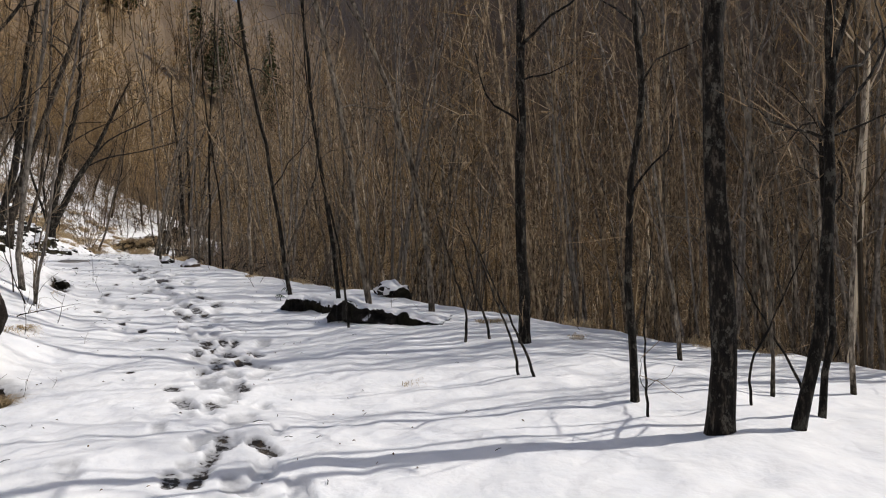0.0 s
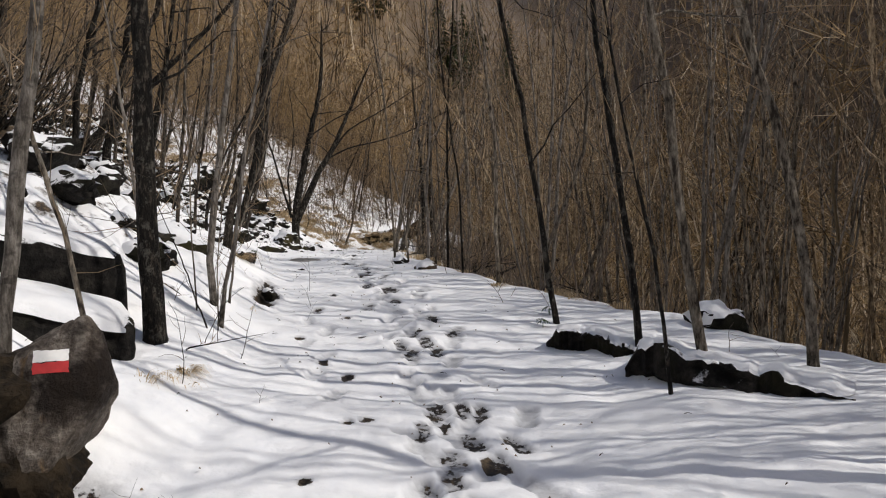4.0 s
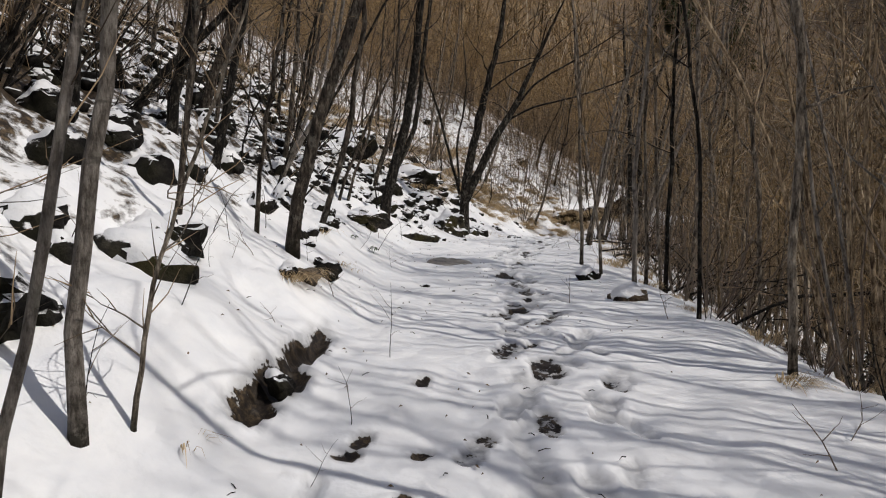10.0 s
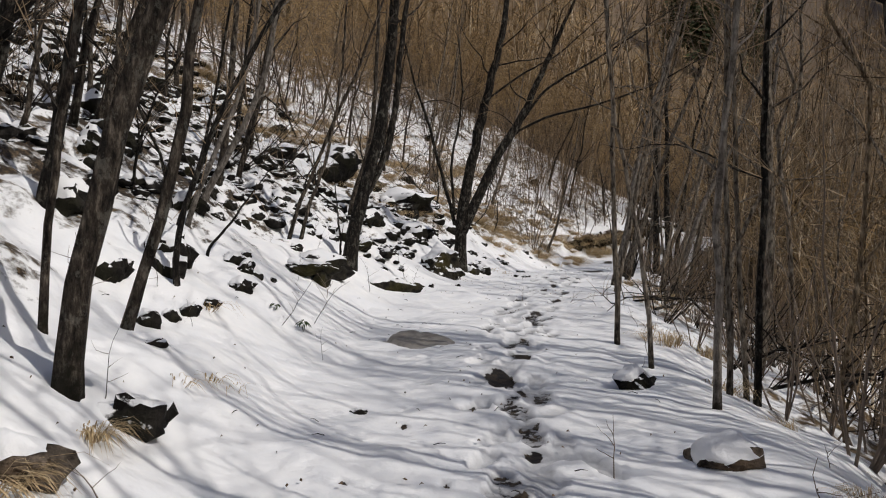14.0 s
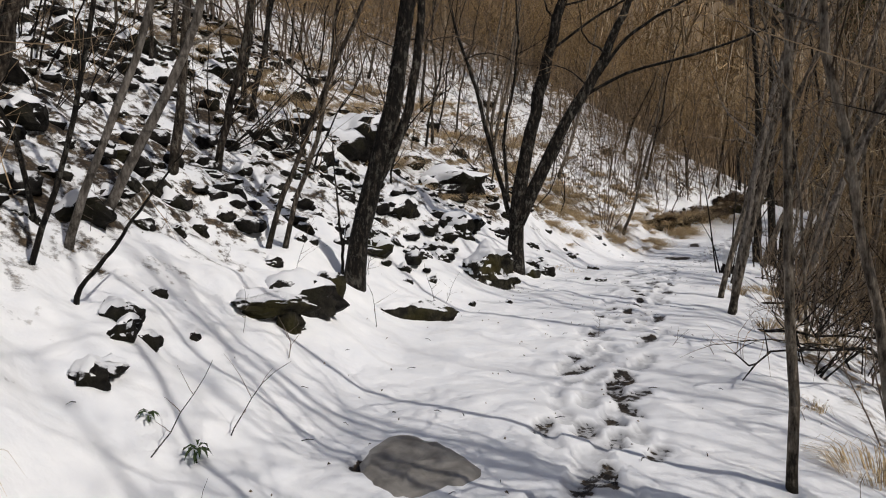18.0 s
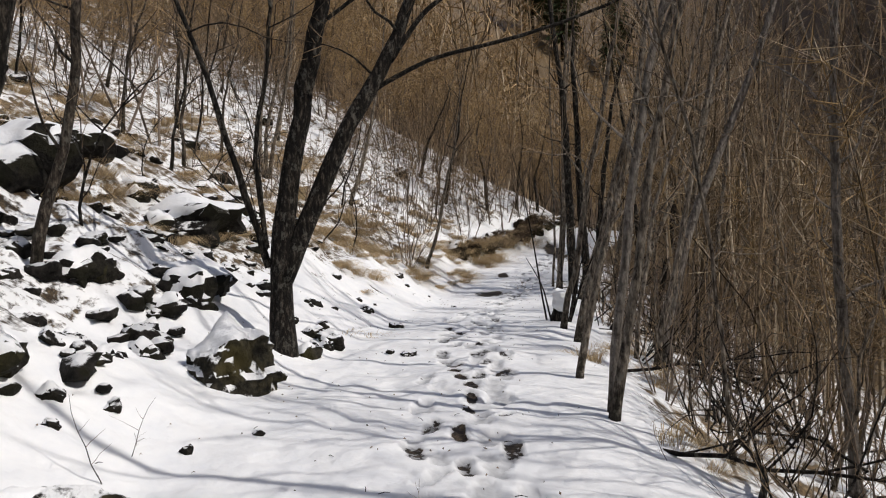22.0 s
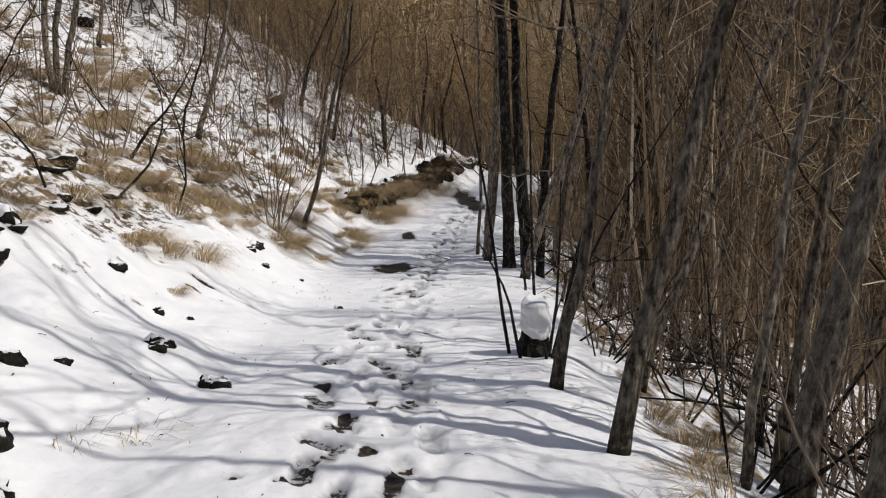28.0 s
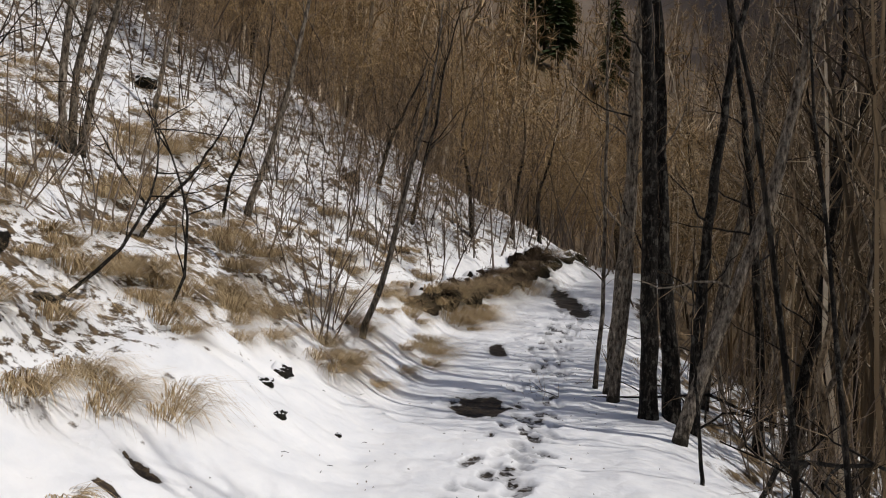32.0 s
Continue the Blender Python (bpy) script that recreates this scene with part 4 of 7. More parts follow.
    if btw.n:
        part("twig_spray", btw, M_TWIG, ob, kind="stuff")
    return ob


def patch(name, label, x, y, rx, ry, rz, seed, material):
    """Bare wet ground that shows through the snow: a thin uneven sheet lying on it."""
    rng = np.random.default_rng(2000 + seed)
    n, rings = 34, 5
    ph = rng.uniform(0, 6.28, 4)
    ang = np.arange(n) * 2 * math.pi / n
    edge = 1 + 0.16 * np.sin(2 * ang + ph[0]) + 0.09 * np.sin(3 * ang + ph[1]) + 0.05 * np.sin(5 * ang + ph[2]) + 0.03 * np.sin(9 * ang + ph[3]) + rng.normal(0, 0.03, n)
    c, s = math.cos(radians(rz)), math.sin(radians(rz))
    verts = [(x, y, gz(x, y) + 0.03)]
    for k in range(1, rings + 1):
        q = k / rings
        px, py = rx * q * edge * np.cos(ang), ry * q * edge * np.sin(ang)
        wx, wy = x + px * c - py * s, y + px * s + py * c
        wz = ground(wx, wy) + (0.03 if k < rings else -0.03) + rng.normal(0, 0.006, n)
        verts += list(zip(wx, wy, wz))
    faces = [(0, 1 + j, 1 + (j + 1) % n) for j in range(n)]
    for k in range(rings - 1):
        faces += [(1 + k * n + j, 1 + (k + 1) * n + j, 1 + (k + 1) * n + (j + 1) % n, 1 + k * n + (j + 1) % n) for j in range(n)]
    b = Build()
    b.add(verts, faces)
    ob = new(name, b.mesh(name, material))
    return tagged(ob, label, "puddle" if name == "puddle" else "mud", "bare patches in the trail")

# ---- trees beside the trail ----
hero(1.80, 5.56, 0.090, [(0.09, -0.00, 0.65), (0.00, -0.01, 1.62), (-0.02, -0.01, 2.58), (0.04, -0.02, 3.20)], 9, M_BARK, 1, label='dark mossy trunk of a mature bare tree', limbs=9, twigs=120, lo=0.45, reach=0.16)
hero(2.34, 5.63, 0.046, [(0.24, 0.00, 0.63), (0.28, -0.00, 1.61), (0.30, -0.01, 2.78)], 8, M_BARK, 2, label='slanting dark trunk of a bare tree beside a dark tree', limbs=10, twigs=90, lo=0.18, reach=0.16)
hero(2.70, 5.98, 0.028, [(0.13, 0.00, 0.50), (0.11, -0.00, 1.21), (0.04, -0.01, 2.26), (0.26, -0.01, 3.01)], 7, M_BARK, 3, label='thin curved bare tree with dark bark', limbs=10, twigs=90, lo=0.18, reach=0.16)
hero(1.43, 6.27, 0.036, [(-0.04, -0.00, 0.68), (-0.06, -0.01, 1.30), (0.10, -0.01, 2.50), (0.02, -0.02, 3.16)], 7, M_BARK, 4, label='slim dark-barked tree on the snowy shoulder', limbs=10, twigs=90, lo=0.18, reach=0.16)
hero(2.67, 6.67, 0.019, [(0.03, -0.00, 0.52), (-0.08, -0.01, 1.43), (-0.18, -0.02, 2.38), (-0.32, -0.02, 3.04)], 6.5, M_GREY, 5, label='thin pale stem leaning over the snow', limbs=10, twigs=90, lo=0.18, reach=0.16)
hero(2.34, 8.01, 0.024, [(-0.08, -0.01, 0.70), (-0.29, -0.02, 2.29), (-0.39, -0.03, 3.51)], 6.5, M_GREY, 6, label='thin pale stem at the edge of the wood', limbs=10, twigs=90, lo=0.18, reach=0.16)
hero(3.53, 6.98, 0.025, [(-0.05, -0.00, 0.70), (0.07, -0.01, 1.99), (0.18, -0.01, 3.29)], 7, M_GREY, 7, label='thin bare tree at the edge of the wood', limbs=10, twigs=90, lo=0.18, reach=0.16)
hero(-4.73, 6.85, 0.046, [(0.00, 0.04, 0.54), (0.08, 0.11, 1.39), (0.14, 0.19, 2.33)], 8, M_BIRCH, 8, label='pale grey trunk behind the painted boulder', limbs=10, twigs=90, lo=0.18, reach=0.16)
hero(-5.36, 8.70, 0.098, [(-0.09, 0.03, 0.71), (-0.17, 0.08, 1.71), (-0.28, 0.13, 2.89)], 8, M_BARK, 9, label='dark trunk leaning beside the snowy rocks', limbs=9, twigs=90, lo=0.18, reach=0.16)
hero(-0.30, 9.96, 0.043, [(-0.03, 0.04, 0.73), (-0.12, 0.07, 1.45), (-0.38, 0.09, 2.54)], 9, M_GREY, 10, label='grey trunk at the end of the fallen log', limbs=10, twigs=90, lo=0.18, reach=0.16)
hero(0.75, 8.24, 0.068, [(0.00, 0.05, 0.76), (-0.03, 0.11, 1.64), (0.02, 0.18, 2.52)], 9, M_BARK, 11, label='thick dark trunk at the edge of the wood', limbs=9, twigs=90, lo=0.18, reach=0.16)
hero(-1.04, 9.60, 0.041, [(-0.15, -0.05, 0.85), (-0.20, -0.07, 1.43), (-0.31, -0.11, 2.31), (-0.40, -0.14, 2.81)], 9, M_GREY, 12, label='tall grey tree leaning over the fallen log', limbs=10, twigs=90, lo=0.18, reach=0.16)
hero(-1.29, 9.22, 0.016, [(-0.03, -0.01, 0.40), (-0.10, -0.03, 0.95), (-0.31, -0.11, 1.98)], 6, M_BARK, 13, label='thin dark stem before the log', limbs=10, twigs=90, lo=0.18, reach=0.16)
hero(-5.78, 9.22, 0.021, [(-0.11, -0.04, 0.48), (-0.21, -0.07, 0.94), (-0.27, -0.08, 1.48)], 4.5, M_BIRCH, 14, label='thin pale sapling leaning over the bank', limbs=10, twigs=90, lo=0.18, reach=0.16)
hero(-2.49, 11.36, 0.035, [(-0.12, -0.05, 0.32), (-0.13, -0.03, 0.87), (-0.26, -0.07, 1.58), (-0.38, -0.10, 2.44)], 9, M_BARK, 15, label='slim tree with a dark foot at the trail edge', limbs=8, twigs=90, lo=0.18, reach=0.16)
hero(-3.76, 53.43, 0.268, [(-0.63, -0.15, 4.74), (-2.60, -0.99, 9.32), (-4.07, -1.56, 14.25), (-5.48, -2.08, 19.52)], 9, M_GREY, 16, label='long grey tree bending towards the trail', limbs=10, twigs=90, lo=0.18, reach=0.16)
hero(-2.04, 52.27, 0.272, [(-0.45, -0.08, 4.10), (-1.21, -0.19, 11.50), (-1.52, -0.08, 18.55)], 9, M_BARK, 17, label='dark trunk at the edge of the wood', limbs=10, twigs=90, lo=0.18, reach=0.16)
hero(-1.58, 10.31, 0.033, [(-0.05, -0.01, 0.37), (-0.07, -0.01, 0.76), (-0.14, -0.02, 1.44), (-0.27, -0.06, 2.07)], 9, M_BARK, 18, label='dark slanting trunk beside the log', limbs=9, twigs=90, lo=0.18, reach=0.16)
hero(-3.74, 13.42, 0.032, [(-0.05, 0.00, 0.78), (-0.03, 0.05, 1.83), (-0.13, 0.04, 2.89)], 8, M_GREY, 19, label='slim grey tree at the trail edge', limbs=10, twigs=90, lo=0.18, reach=0.16)
hero(-5.86, 10.06, 0.040, [(-0.06, -0.00, 0.43), (-0.06, 0.02, 0.79), (-0.01, 0.10, 1.35), (0.01, 0.15, 1.92)], 8.5, M_BIRCH, 20, label='birch-like trunk with a dark foot on the bank', limbs=9, twigs=110, lo=0.18, reach=0.16)
hero(-5.39, 9.52, 0.022, [(0.02, 0.03, 0.20), (0.08, 0.09, 0.51), (0.11, 0.14, 0.90), (0.15, 0.20, 1.40), (0.15, 0.23, 1.76)], 8, M_BIRCH, 21, label='pale slender trunk leaning towards another on the bank', limbs=10, twigs=90, lo=0.18, reach=0.16)
hero(-5.64, 9.53, 0.009, [(-0.03, 0.01, 0.36), (-0.07, 0.01, 0.77), (-0.10, 0.04, 1.47)], 4, M_GREY, 22, label='thin sapling standing in the snow', limbs=10, twigs=90, lo=0.18, reach=0.16)
hero(-5.85, 10.29, 0.014, [(0.01, 0.03, 0.28), (0.04, 0.07, 0.66), (0.09, 0.13, 0.94)], 3, M_GREY, 23, label='small leafless sapling with fine twigs', limbs=10, twigs=60, lo=0.10, reach=0.16)
hero(-5.32, 9.43, 0.007, [(-0.00, 0.02, 0.23), (-0.03, 0.02, 0.56), (-0.01, 0.06, 0.88)], 3, M_GREY, 24, label='thin twiggy sapling in the snow', limbs=10, twigs=40, lo=0.10, reach=0.16)
hero(-5.37, 9.36, 0.009, [(-0.09, -0.04, 0.21), (-0.15, -0.06, 0.43), (-0.20, -0.09, 0.61)], 1.5, M_BARK, 25, label='short bare stick leaning out of the snow', limbs=1, twigs=3, lo=0.18, reach=0.16)
hero(-7.82, 11.72, 0.028, [(0.00, 0.03, 0.40), (0.03, 0.09, 1.06), (0.05, 0.14, 1.85)], 7, M_BROWN, 26, label='slim grey tree on the bank', limbs=10, twigs=90, lo=0.18, reach=0.16)
hero(-8.02, 13.03, 0.066, [(0.04, 0.04, 0.65), (0.15, 0.13, 1.06), (0.26, 0.23, 1.59), (0.39, 0.34, 2.16)], 9, M_BROWN, 27, label='leaning trunk growing from a rock with dry grass', forks=[(0.030, [(0.23, 0.19, 0.29), (0.24, 0.21, 0.52), (0.34, 0.30, 0.72), (0.37, 0.32, 0.89)])], limbs=10, twigs=120, lo=0.35, reach=0.16)
hero(-10.52, 13.91, 0.056, [(0.07, 0.06, 0.50), (0.16, 0.14, 1.07), (0.25, 0.22, 1.80)], 8, M_BARK, 28, label='dark trunk leaning on the snowy bank', limbs=10, twigs=90, lo=0.18, reach=0.16)
hero(-8.81, 13.25, 0.026, [(0.00, 0.01, 0.59), (0.06, 0.06, 1.09), (0.12, 0.11, 1.64)], 7, M_BROWN, 29, label='slim grey leaning trunk', limbs=10, twigs=90, lo=0.18, reach=0.16)
hero(-11.19, 13.72, 0.074, [(0.04, 0.03, 0.55), (0.15, 0.14, 1.09), (0.23, 0.21, 1.64)], 8, M_BARK, 30, label='dark trunk among rocks on the bank', limbs=10, twigs=90, lo=0.18, reach=0.16)
hero(-11.49, 13.28, 0.058, [(0.20, 0.17, 0.38), (0.52, 0.45, 0.81), (0.96, 0.82, 1.35)], 7, M_BARK, 31, label='dark trunk leaning far over', limbs=10, twigs=90, lo=0.18, reach=0.16)
hero(-9.68, 14.61, 0.028, [(-0.02, -0.02, 0.42), (0.11, 0.10, 0.94), (0.26, 0.23, 1.46)], 5, M_BARK, 32, label='dark crooked sapling on the bank', limbs=10, twigs=90, lo=0.18, reach=0.16)
hero(-12.57, 18.29, 0.032, [(0.13, 0.11, 0.63), (0.26, 0.23, 1.00), (0.39, 0.34, 1.81)], 5, M_BROWN, 33, label='thin pale sapling on the bank', limbs=10, twigs=90, lo=0.18, reach=0.16)
hero(-5.95, 16.36, 0.029, [(-0.03, -0.02, 0.92), (-0.01, 0.00, 1.78), (0.05, 0.06, 2.99)], 9, M_BIRCH, 34, label='pale banded trunk at the trail edge', limbs=10, twigs=90, lo=0.18, reach=0.16)
hero(-4.75, 14.83, 0.020, [(-0.01, -0.01, 0.63), (-0.03, -0.02, 1.34), (-0.10, -0.08, 2.05)], 8, M_BARK, 35, label='slim dark trunk below the trail', limbs=10, twigs=90, lo=0.18, reach=0.16)
hero(-6.90, 21.30, 0.064, [(0.11, 0.10, 1.42), (0.06, 0.06, 3.00), (-0.02, 0.00, 5.05)], 9, M_GREY, 36, label='grey trunk in the wood', limbs=10, twigs=90, lo=0.18, reach=0.16)
hero(-5.95, 17.38, 0.030, [(-0.01, 0.06, 0.88), (-0.03, 0.12, 1.84), (-0.05, 0.19, 2.94)], 9.5, M_BARK, 37, label='thick dark trunk below the trail', limbs=10, twigs=90, lo=0.18, reach=0.16)
hero(-6.08, 17.63, 0.025, [(-0.11, -0.01, 1.01), (-0.15, 0.03, 1.87), (-0.21, 0.05, 2.89)], 8, M_GREY, 38, label='slim grey trunk below the trail', limbs=10, twigs=90, lo=0.18, reach=0.16)
hero(-7.32, 17.81, 0.028, [(-0.04, 0.02, 0.62), (-0.10, 0.05, 1.54), (-0.17, 0.10, 2.79)], 8.5, M_GREY, 39, label='slim grey trunk at the trail edge', limbs=10, twigs=90, lo=0.18, reach=0.16)
hero(-6.72, 17.18, 0.022, [(-0.12, -0.02, 0.92), (-0.20, -0.03, 1.55), (-0.34, -0.12, 1.86), (-0.41, -0.12, 2.52)], 8, M_GREY, 40, label='grey tree bending at the trail edge', limbs=10, twigs=90, lo=0.18, reach=0.16)
hero(-6.04, 16.95, 0.024, [(-0.02, 0.05, 0.72), (-0.10, 0.05, 1.55), (-0.13, 0.10, 2.33)], 9, M_GREY, 41, label='grey trunk below the trail', limbs=10, twigs=90, lo=0.18, reach=0.16)
hero(-12.17, 18.90, 0.113, [(0.09, 0.17, 1.05), (0.24, 0.36, 1.86), (0.30, 0.50, 2.82), (0.32, 0.59, 3.70)], 9, M_BARK, 42, label='big dark trunk with a curved root beside a rock', forks=[(0.059, [(0.10, 0.17, 0.97), (0.35, 0.44, 1.64), (0.43, 0.59, 2.67), (0.42, 0.65, 3.41)])], limbs=10, twigs=140, lo=0.40, reach=0.16)
hero(-13.25, 23.20, 0.140, [(-0.02, -0.02, 0.90), (0.13, 0.08, 2.04), (0.37, 0.24, 3.39), (0.59, 0.39, 4.46)], 7.5, M_BARK, 43, label='forked dark trunk on the trail edge with a mossy foot', forks=[(0.120, [(0.02, 0.01, 0.76), (0.23, 0.16, 1.34), (0.61, 0.43, 2.41), (1.00, 0.70, 3.13), (1.39, 0.98, 4.27)]), (0.042, [(-0.10, -0.08, 0.90), (-0.28, -0.22, 1.74), (-0.48, -0.37, 2.59), (-0.55, -0.43, 3.01)]), (0.032, [(-0.11, -0.09, 1.11), (-0.20, -0.16, 2.10), (-0.06, -0.06, 3.02), (0.02, -0.02, 3.73)]), (0.028, [(0.81, 0.56, 2.77), (1.34, 0.95, 3.17), (1.91, 1.36, 3.33), (2.51, 1.80, 3.53)]), (0.032, [(1.03, 0.72, 3.13), (1.33, 0.94, 3.70), (1.79, 1.27, 4.07), (2.18, 1.55, 4.33)]), (0.025, [(0.42, 0.28, 3.53), (0.98, 0.68, 4.05), (1.55, 1.09, 4.42)])], limbs=10, twigs=160, lo=0.40, reach=0.30)
hero(-11.64, 15.84, 0.032, [(0.18, 0.20, 0.65), (0.31, 0.35, 1.14), (0.41, 0.48, 1.60), (0.48, 0.55, 1.99)], 8, M_BIRCH, 44, label='pale leaning trunk on the rocky slope', limbs=10, twigs=90, lo=0.18, reach=0.16)
hero(-12.09, 16.25, 0.043, [(0.20, 0.23, 0.49), (0.40, 0.46, 1.02), (0.51, 0.59, 1.50), (0.60, 0.69, 2.02)], 8, M_BIRCH, 45, label='pale leaning trunk on the rocky slope', limbs=10, twigs=90, lo=0.18, reach=0.16)
hero(-13.51, 17.52, 0.055, [(0.06, 0.07, 0.57), (0.11, 0.12, 1.18), (0.13, 0.15, 1.96)], 7, M_BROWN, 46, label='grey trunk on the rocky slope', limbs=10, twigs=90, lo=0.18, reach=0.16)
hero(-14.63, 18.62, 0.052, [(0.12, 0.14, 0.70), (0.26, 0.30, 1.66), (0.34, 0.39, 2.35)], 7, M_BROWN, 47, label='grey leaning trunk on the rocky slope', limbs=10, twigs=90, lo=0.18, reach=0.16)
hero(-12.66, 18.13, 0.031, [(0.20, 0.23, 0.79), (0.38, 0.43, 1.54), (0.67, 0.78, 2.57)], 6.5, M_BROWN, 48, label='thin grey leaning trunk on the rocky slope', limbs=10, twigs=90, lo=0.18, reach=0.16)
hero(-11.35, 15.53, 0.020, [(0.12, 0.14, 0.38), (0.22, 0.25, 0.96), (0.27, 0.31, 1.34)], 6, M_BARK, 49, label='slim dark leaning trunk', limbs=10, twigs=90, lo=0.18, reach=0.16)
hero(-13.89, 15.91, 0.089, [(0.12, 0.14, 0.56), (0.24, 0.28, 1.06), (0.33, 0.38, 1.46)], 8, M_BROWN, 50, label='grey leaning trunk high on the slope', limbs=10, twigs=90, lo=0.18, reach=0.16)
hero(-10.95, 15.68, 0.019, [(0.05, 0.05, 0.15), (0.12, 0.14, 0.27), (0.18, 0.21, 0.40)], 1.2, M_BARK, 51, label='broken dead stick in the snow', limbs=1, twigs=2, lo=0.18, reach=0.16)
hero(-14.75, 21.39, 0.059, [(0.12, 0.08, 0.61), (0.35, 0.24, 1.41), (0.41, 0.28, 2.40)], 7, M_BROWN, 52, label='grey leaning trunk beside mossy rocks', limbs=10, twigs=90, lo=0.18, reach=0.16)
hero(-12.35, 18.91, 0.021, [(0.01, 0.00, 0.34), (-0.03, -0.02, 0.57)], 1.6, M_BARK, 53, label='dead upright stick beside a trunk', limbs=1, twigs=2, lo=0.18, reach=0.16)
hero(-17.68, 34.58, 0.056, [(0.32, 0.21, 1.03), (0.52, 0.37, 2.37), (0.78, 0.57, 3.60), (0.87, 0.67, 4.83)], 5.5, M_GREY, 54, label='slender leaning tree at the foot of the bank', limbs=6, twigs=30, lo=0.18, reach=0.16)
hero(-21.57, 32.39, 0.065, [(-0.10, -0.05, 0.74), (-0.07, -0.03, 1.59), (0.01, 0.01, 2.27)], 7, M_GREY, 55, label='grey stem of a clump high on the bank', limbs=10, twigs=90, lo=0.18, reach=0.16)
hero(-21.60, 32.51, 0.062, [(-0.02, -0.01, 0.79), (0.08, 0.04, 1.56), (0.20, 0.10, 2.17)], 7, M_GREY, 56, label='grey stem of a clump high on the bank', limbs=10, twigs=90, lo=0.18, reach=0.16)
hero(-21.68, 32.70, 0.063, [(0.12, 0.06, 0.81), (0.29, 0.14, 1.51), (0.48, 0.23, 2.31)], 7, M_GREY, 57, label='grey stem of a clump high on the bank', limbs=10, twigs=90, lo=0.18, reach=0.16)
hero(-21.08, 35.79, 0.073, [(0.27, 0.13, 0.75), (0.58, 0.28, 1.95), (0.91, 0.44, 3.69)], 6, M_GREY, 58, label='grey leaning tree with a grass tussock at its foot', limbs=10, twigs=90, lo=0.18, reach=0.16)
hero(-19.67, 32.09, 0.034, [(0.36, 0.17, 0.58), (0.66, 0.31, 0.90), (0.82, 0.39, 1.21)], 2, M_BARK, 59, label='bare branch sticking up from the bank', limbs=3, twigs=15, lo=0.18, reach=0.16)
hero(-20.55, 34.62, 0.031, [(0.07, 0.03, 0.54), (0.19, 0.09, 0.93)], 3.5, M_BARK, 60, label='thin sapling on the bank', limbs=10, twigs=90, lo=0.18, reach=0.16)
hero(-25.17, 37.25, 0.060, [(0.15, 0.07, 0.94), (0.36, 0.17, 2.01)], 5, M_GREY, 61, label='thin grey tree high on the bank', limbs=10, twigs=90, lo=0.18, reach=0.16)
hero(-22.43, 42.99, 0.075, [(0.26, 0.13, 1.25), (0.68, 0.33, 2.27)], 4, M_BARK, 62, label='dark crooked sapling on the far bank', limbs=10, twigs=90, lo=0.18, reach=0.16)
hero(-20.07, 44.56, 0.076, [(-0.09, -0.04, 1.52), (-0.41, -0.18, 3.20), (-0.06, -0.02, 4.40)], 4.5, M_BARK, 63, label='dark crooked tree above the cut bank', limbs=10, twigs=90, lo=0.18, reach=0.16)
hero(-19.56, 46.66, 0.082, [(0.12, 0.06, 1.47), (0.32, 0.16, 3.12), (0.20, 0.10, 4.40)], 4.5, M_BARK, 64, label='dark crooked tree above the cut bank', limbs=10, twigs=90, lo=0.18, reach=0.16)
hero(-18.97, 47.84, 0.077, [(-0.13, -0.06, 1.51), (0.26, 0.13, 2.86), (0.47, 0.23, 4.38)], 4.5, M_BARK, 65, label='dark crooked tree above the cut bank', limbs=10, twigs=90, lo=0.18, reach=0.16)
hero(-10.15, 23.83, 0.040, [(0.14, 0.11, 0.67), (0.20, 0.17, 1.11), (0.39, 0.30, 1.80), (0.61, 0.50, 3.26)], 8, M_GREY, 66, label='grey trunk leaning outwards at the trail edge', limbs=10, twigs=90, lo=0.18, reach=0.16)
hero(-9.52, 22.59, 0.041, [(0.12, 0.09, 0.57), (0.19, 0.16, 1.06), (0.24, 0.23, 1.74), (0.44, 0.40, 2.87)], 8.5, M_GREY, 67, label='grey trunk leaning outwards at the trail edge', limbs=10, twigs=90, lo=0.18, reach=0.16)
hero(-7.69, 25.60, 0.065, [(-0.13, 0.08, 1.77), (-0.18, 0.16, 3.05), (-0.21, 0.27, 4.67)], 9, M_BIRCH, 68, label='pale trunk standing below the trail', limbs=10, twigs=90, lo=0.18, reach=0.16)
hero(-9.81, 26.03, 0.047, [(0.20, 0.16, 1.00), (0.41, 0.34, 2.29), (0.70, 0.59, 3.96)], 8.5, M_GREY, 69, label='grey trunk in the wood below the trail', limbs=10, twigs=90, lo=0.18, reach=0.16)
hero(-8.64, 22.62, 0.019, [(-0.07, 0.04, 0.89), (-0.15, 0.07, 1.67), (-0.28, 0.07, 2.39)], 7, M_GREY, 70, label='thin reddish stem below the trail', limbs=10, twigs=90, lo=0.18, reach=0.16)
hero(-9.56, 22.79, 0.043, [(0.04, 0.09, 0.75), (0.11, 0.18, 1.37), (0.15, 0.24, 1.87), (0.19, 0.31, 2.37)], 9, M_BIRCH, 71, label='thick pale trunk below the trail', limbs=8, twigs=90, lo=0.18, reach=0.16)
hero(-9.81, 26.91, 0.043, [(0.13, 0.15, 0.98), (0.30, 0.33, 2.15), (0.49, 0.55, 3.64)], 9, M_GREY, 72, label='grey trunk in the wood below the trail', limbs=10, twigs=90, lo=0.18, reach=0.16)
hero(-10.08, 26.13, 0.032, [(0.11, 0.13, 0.81), (0.14, 0.20, 1.48), (0.43, 0.44, 2.72)], 8.5, M_GREY, 73, label='slim grey trunk in the wood', limbs=10, twigs=90, lo=0.18, reach=0.16)
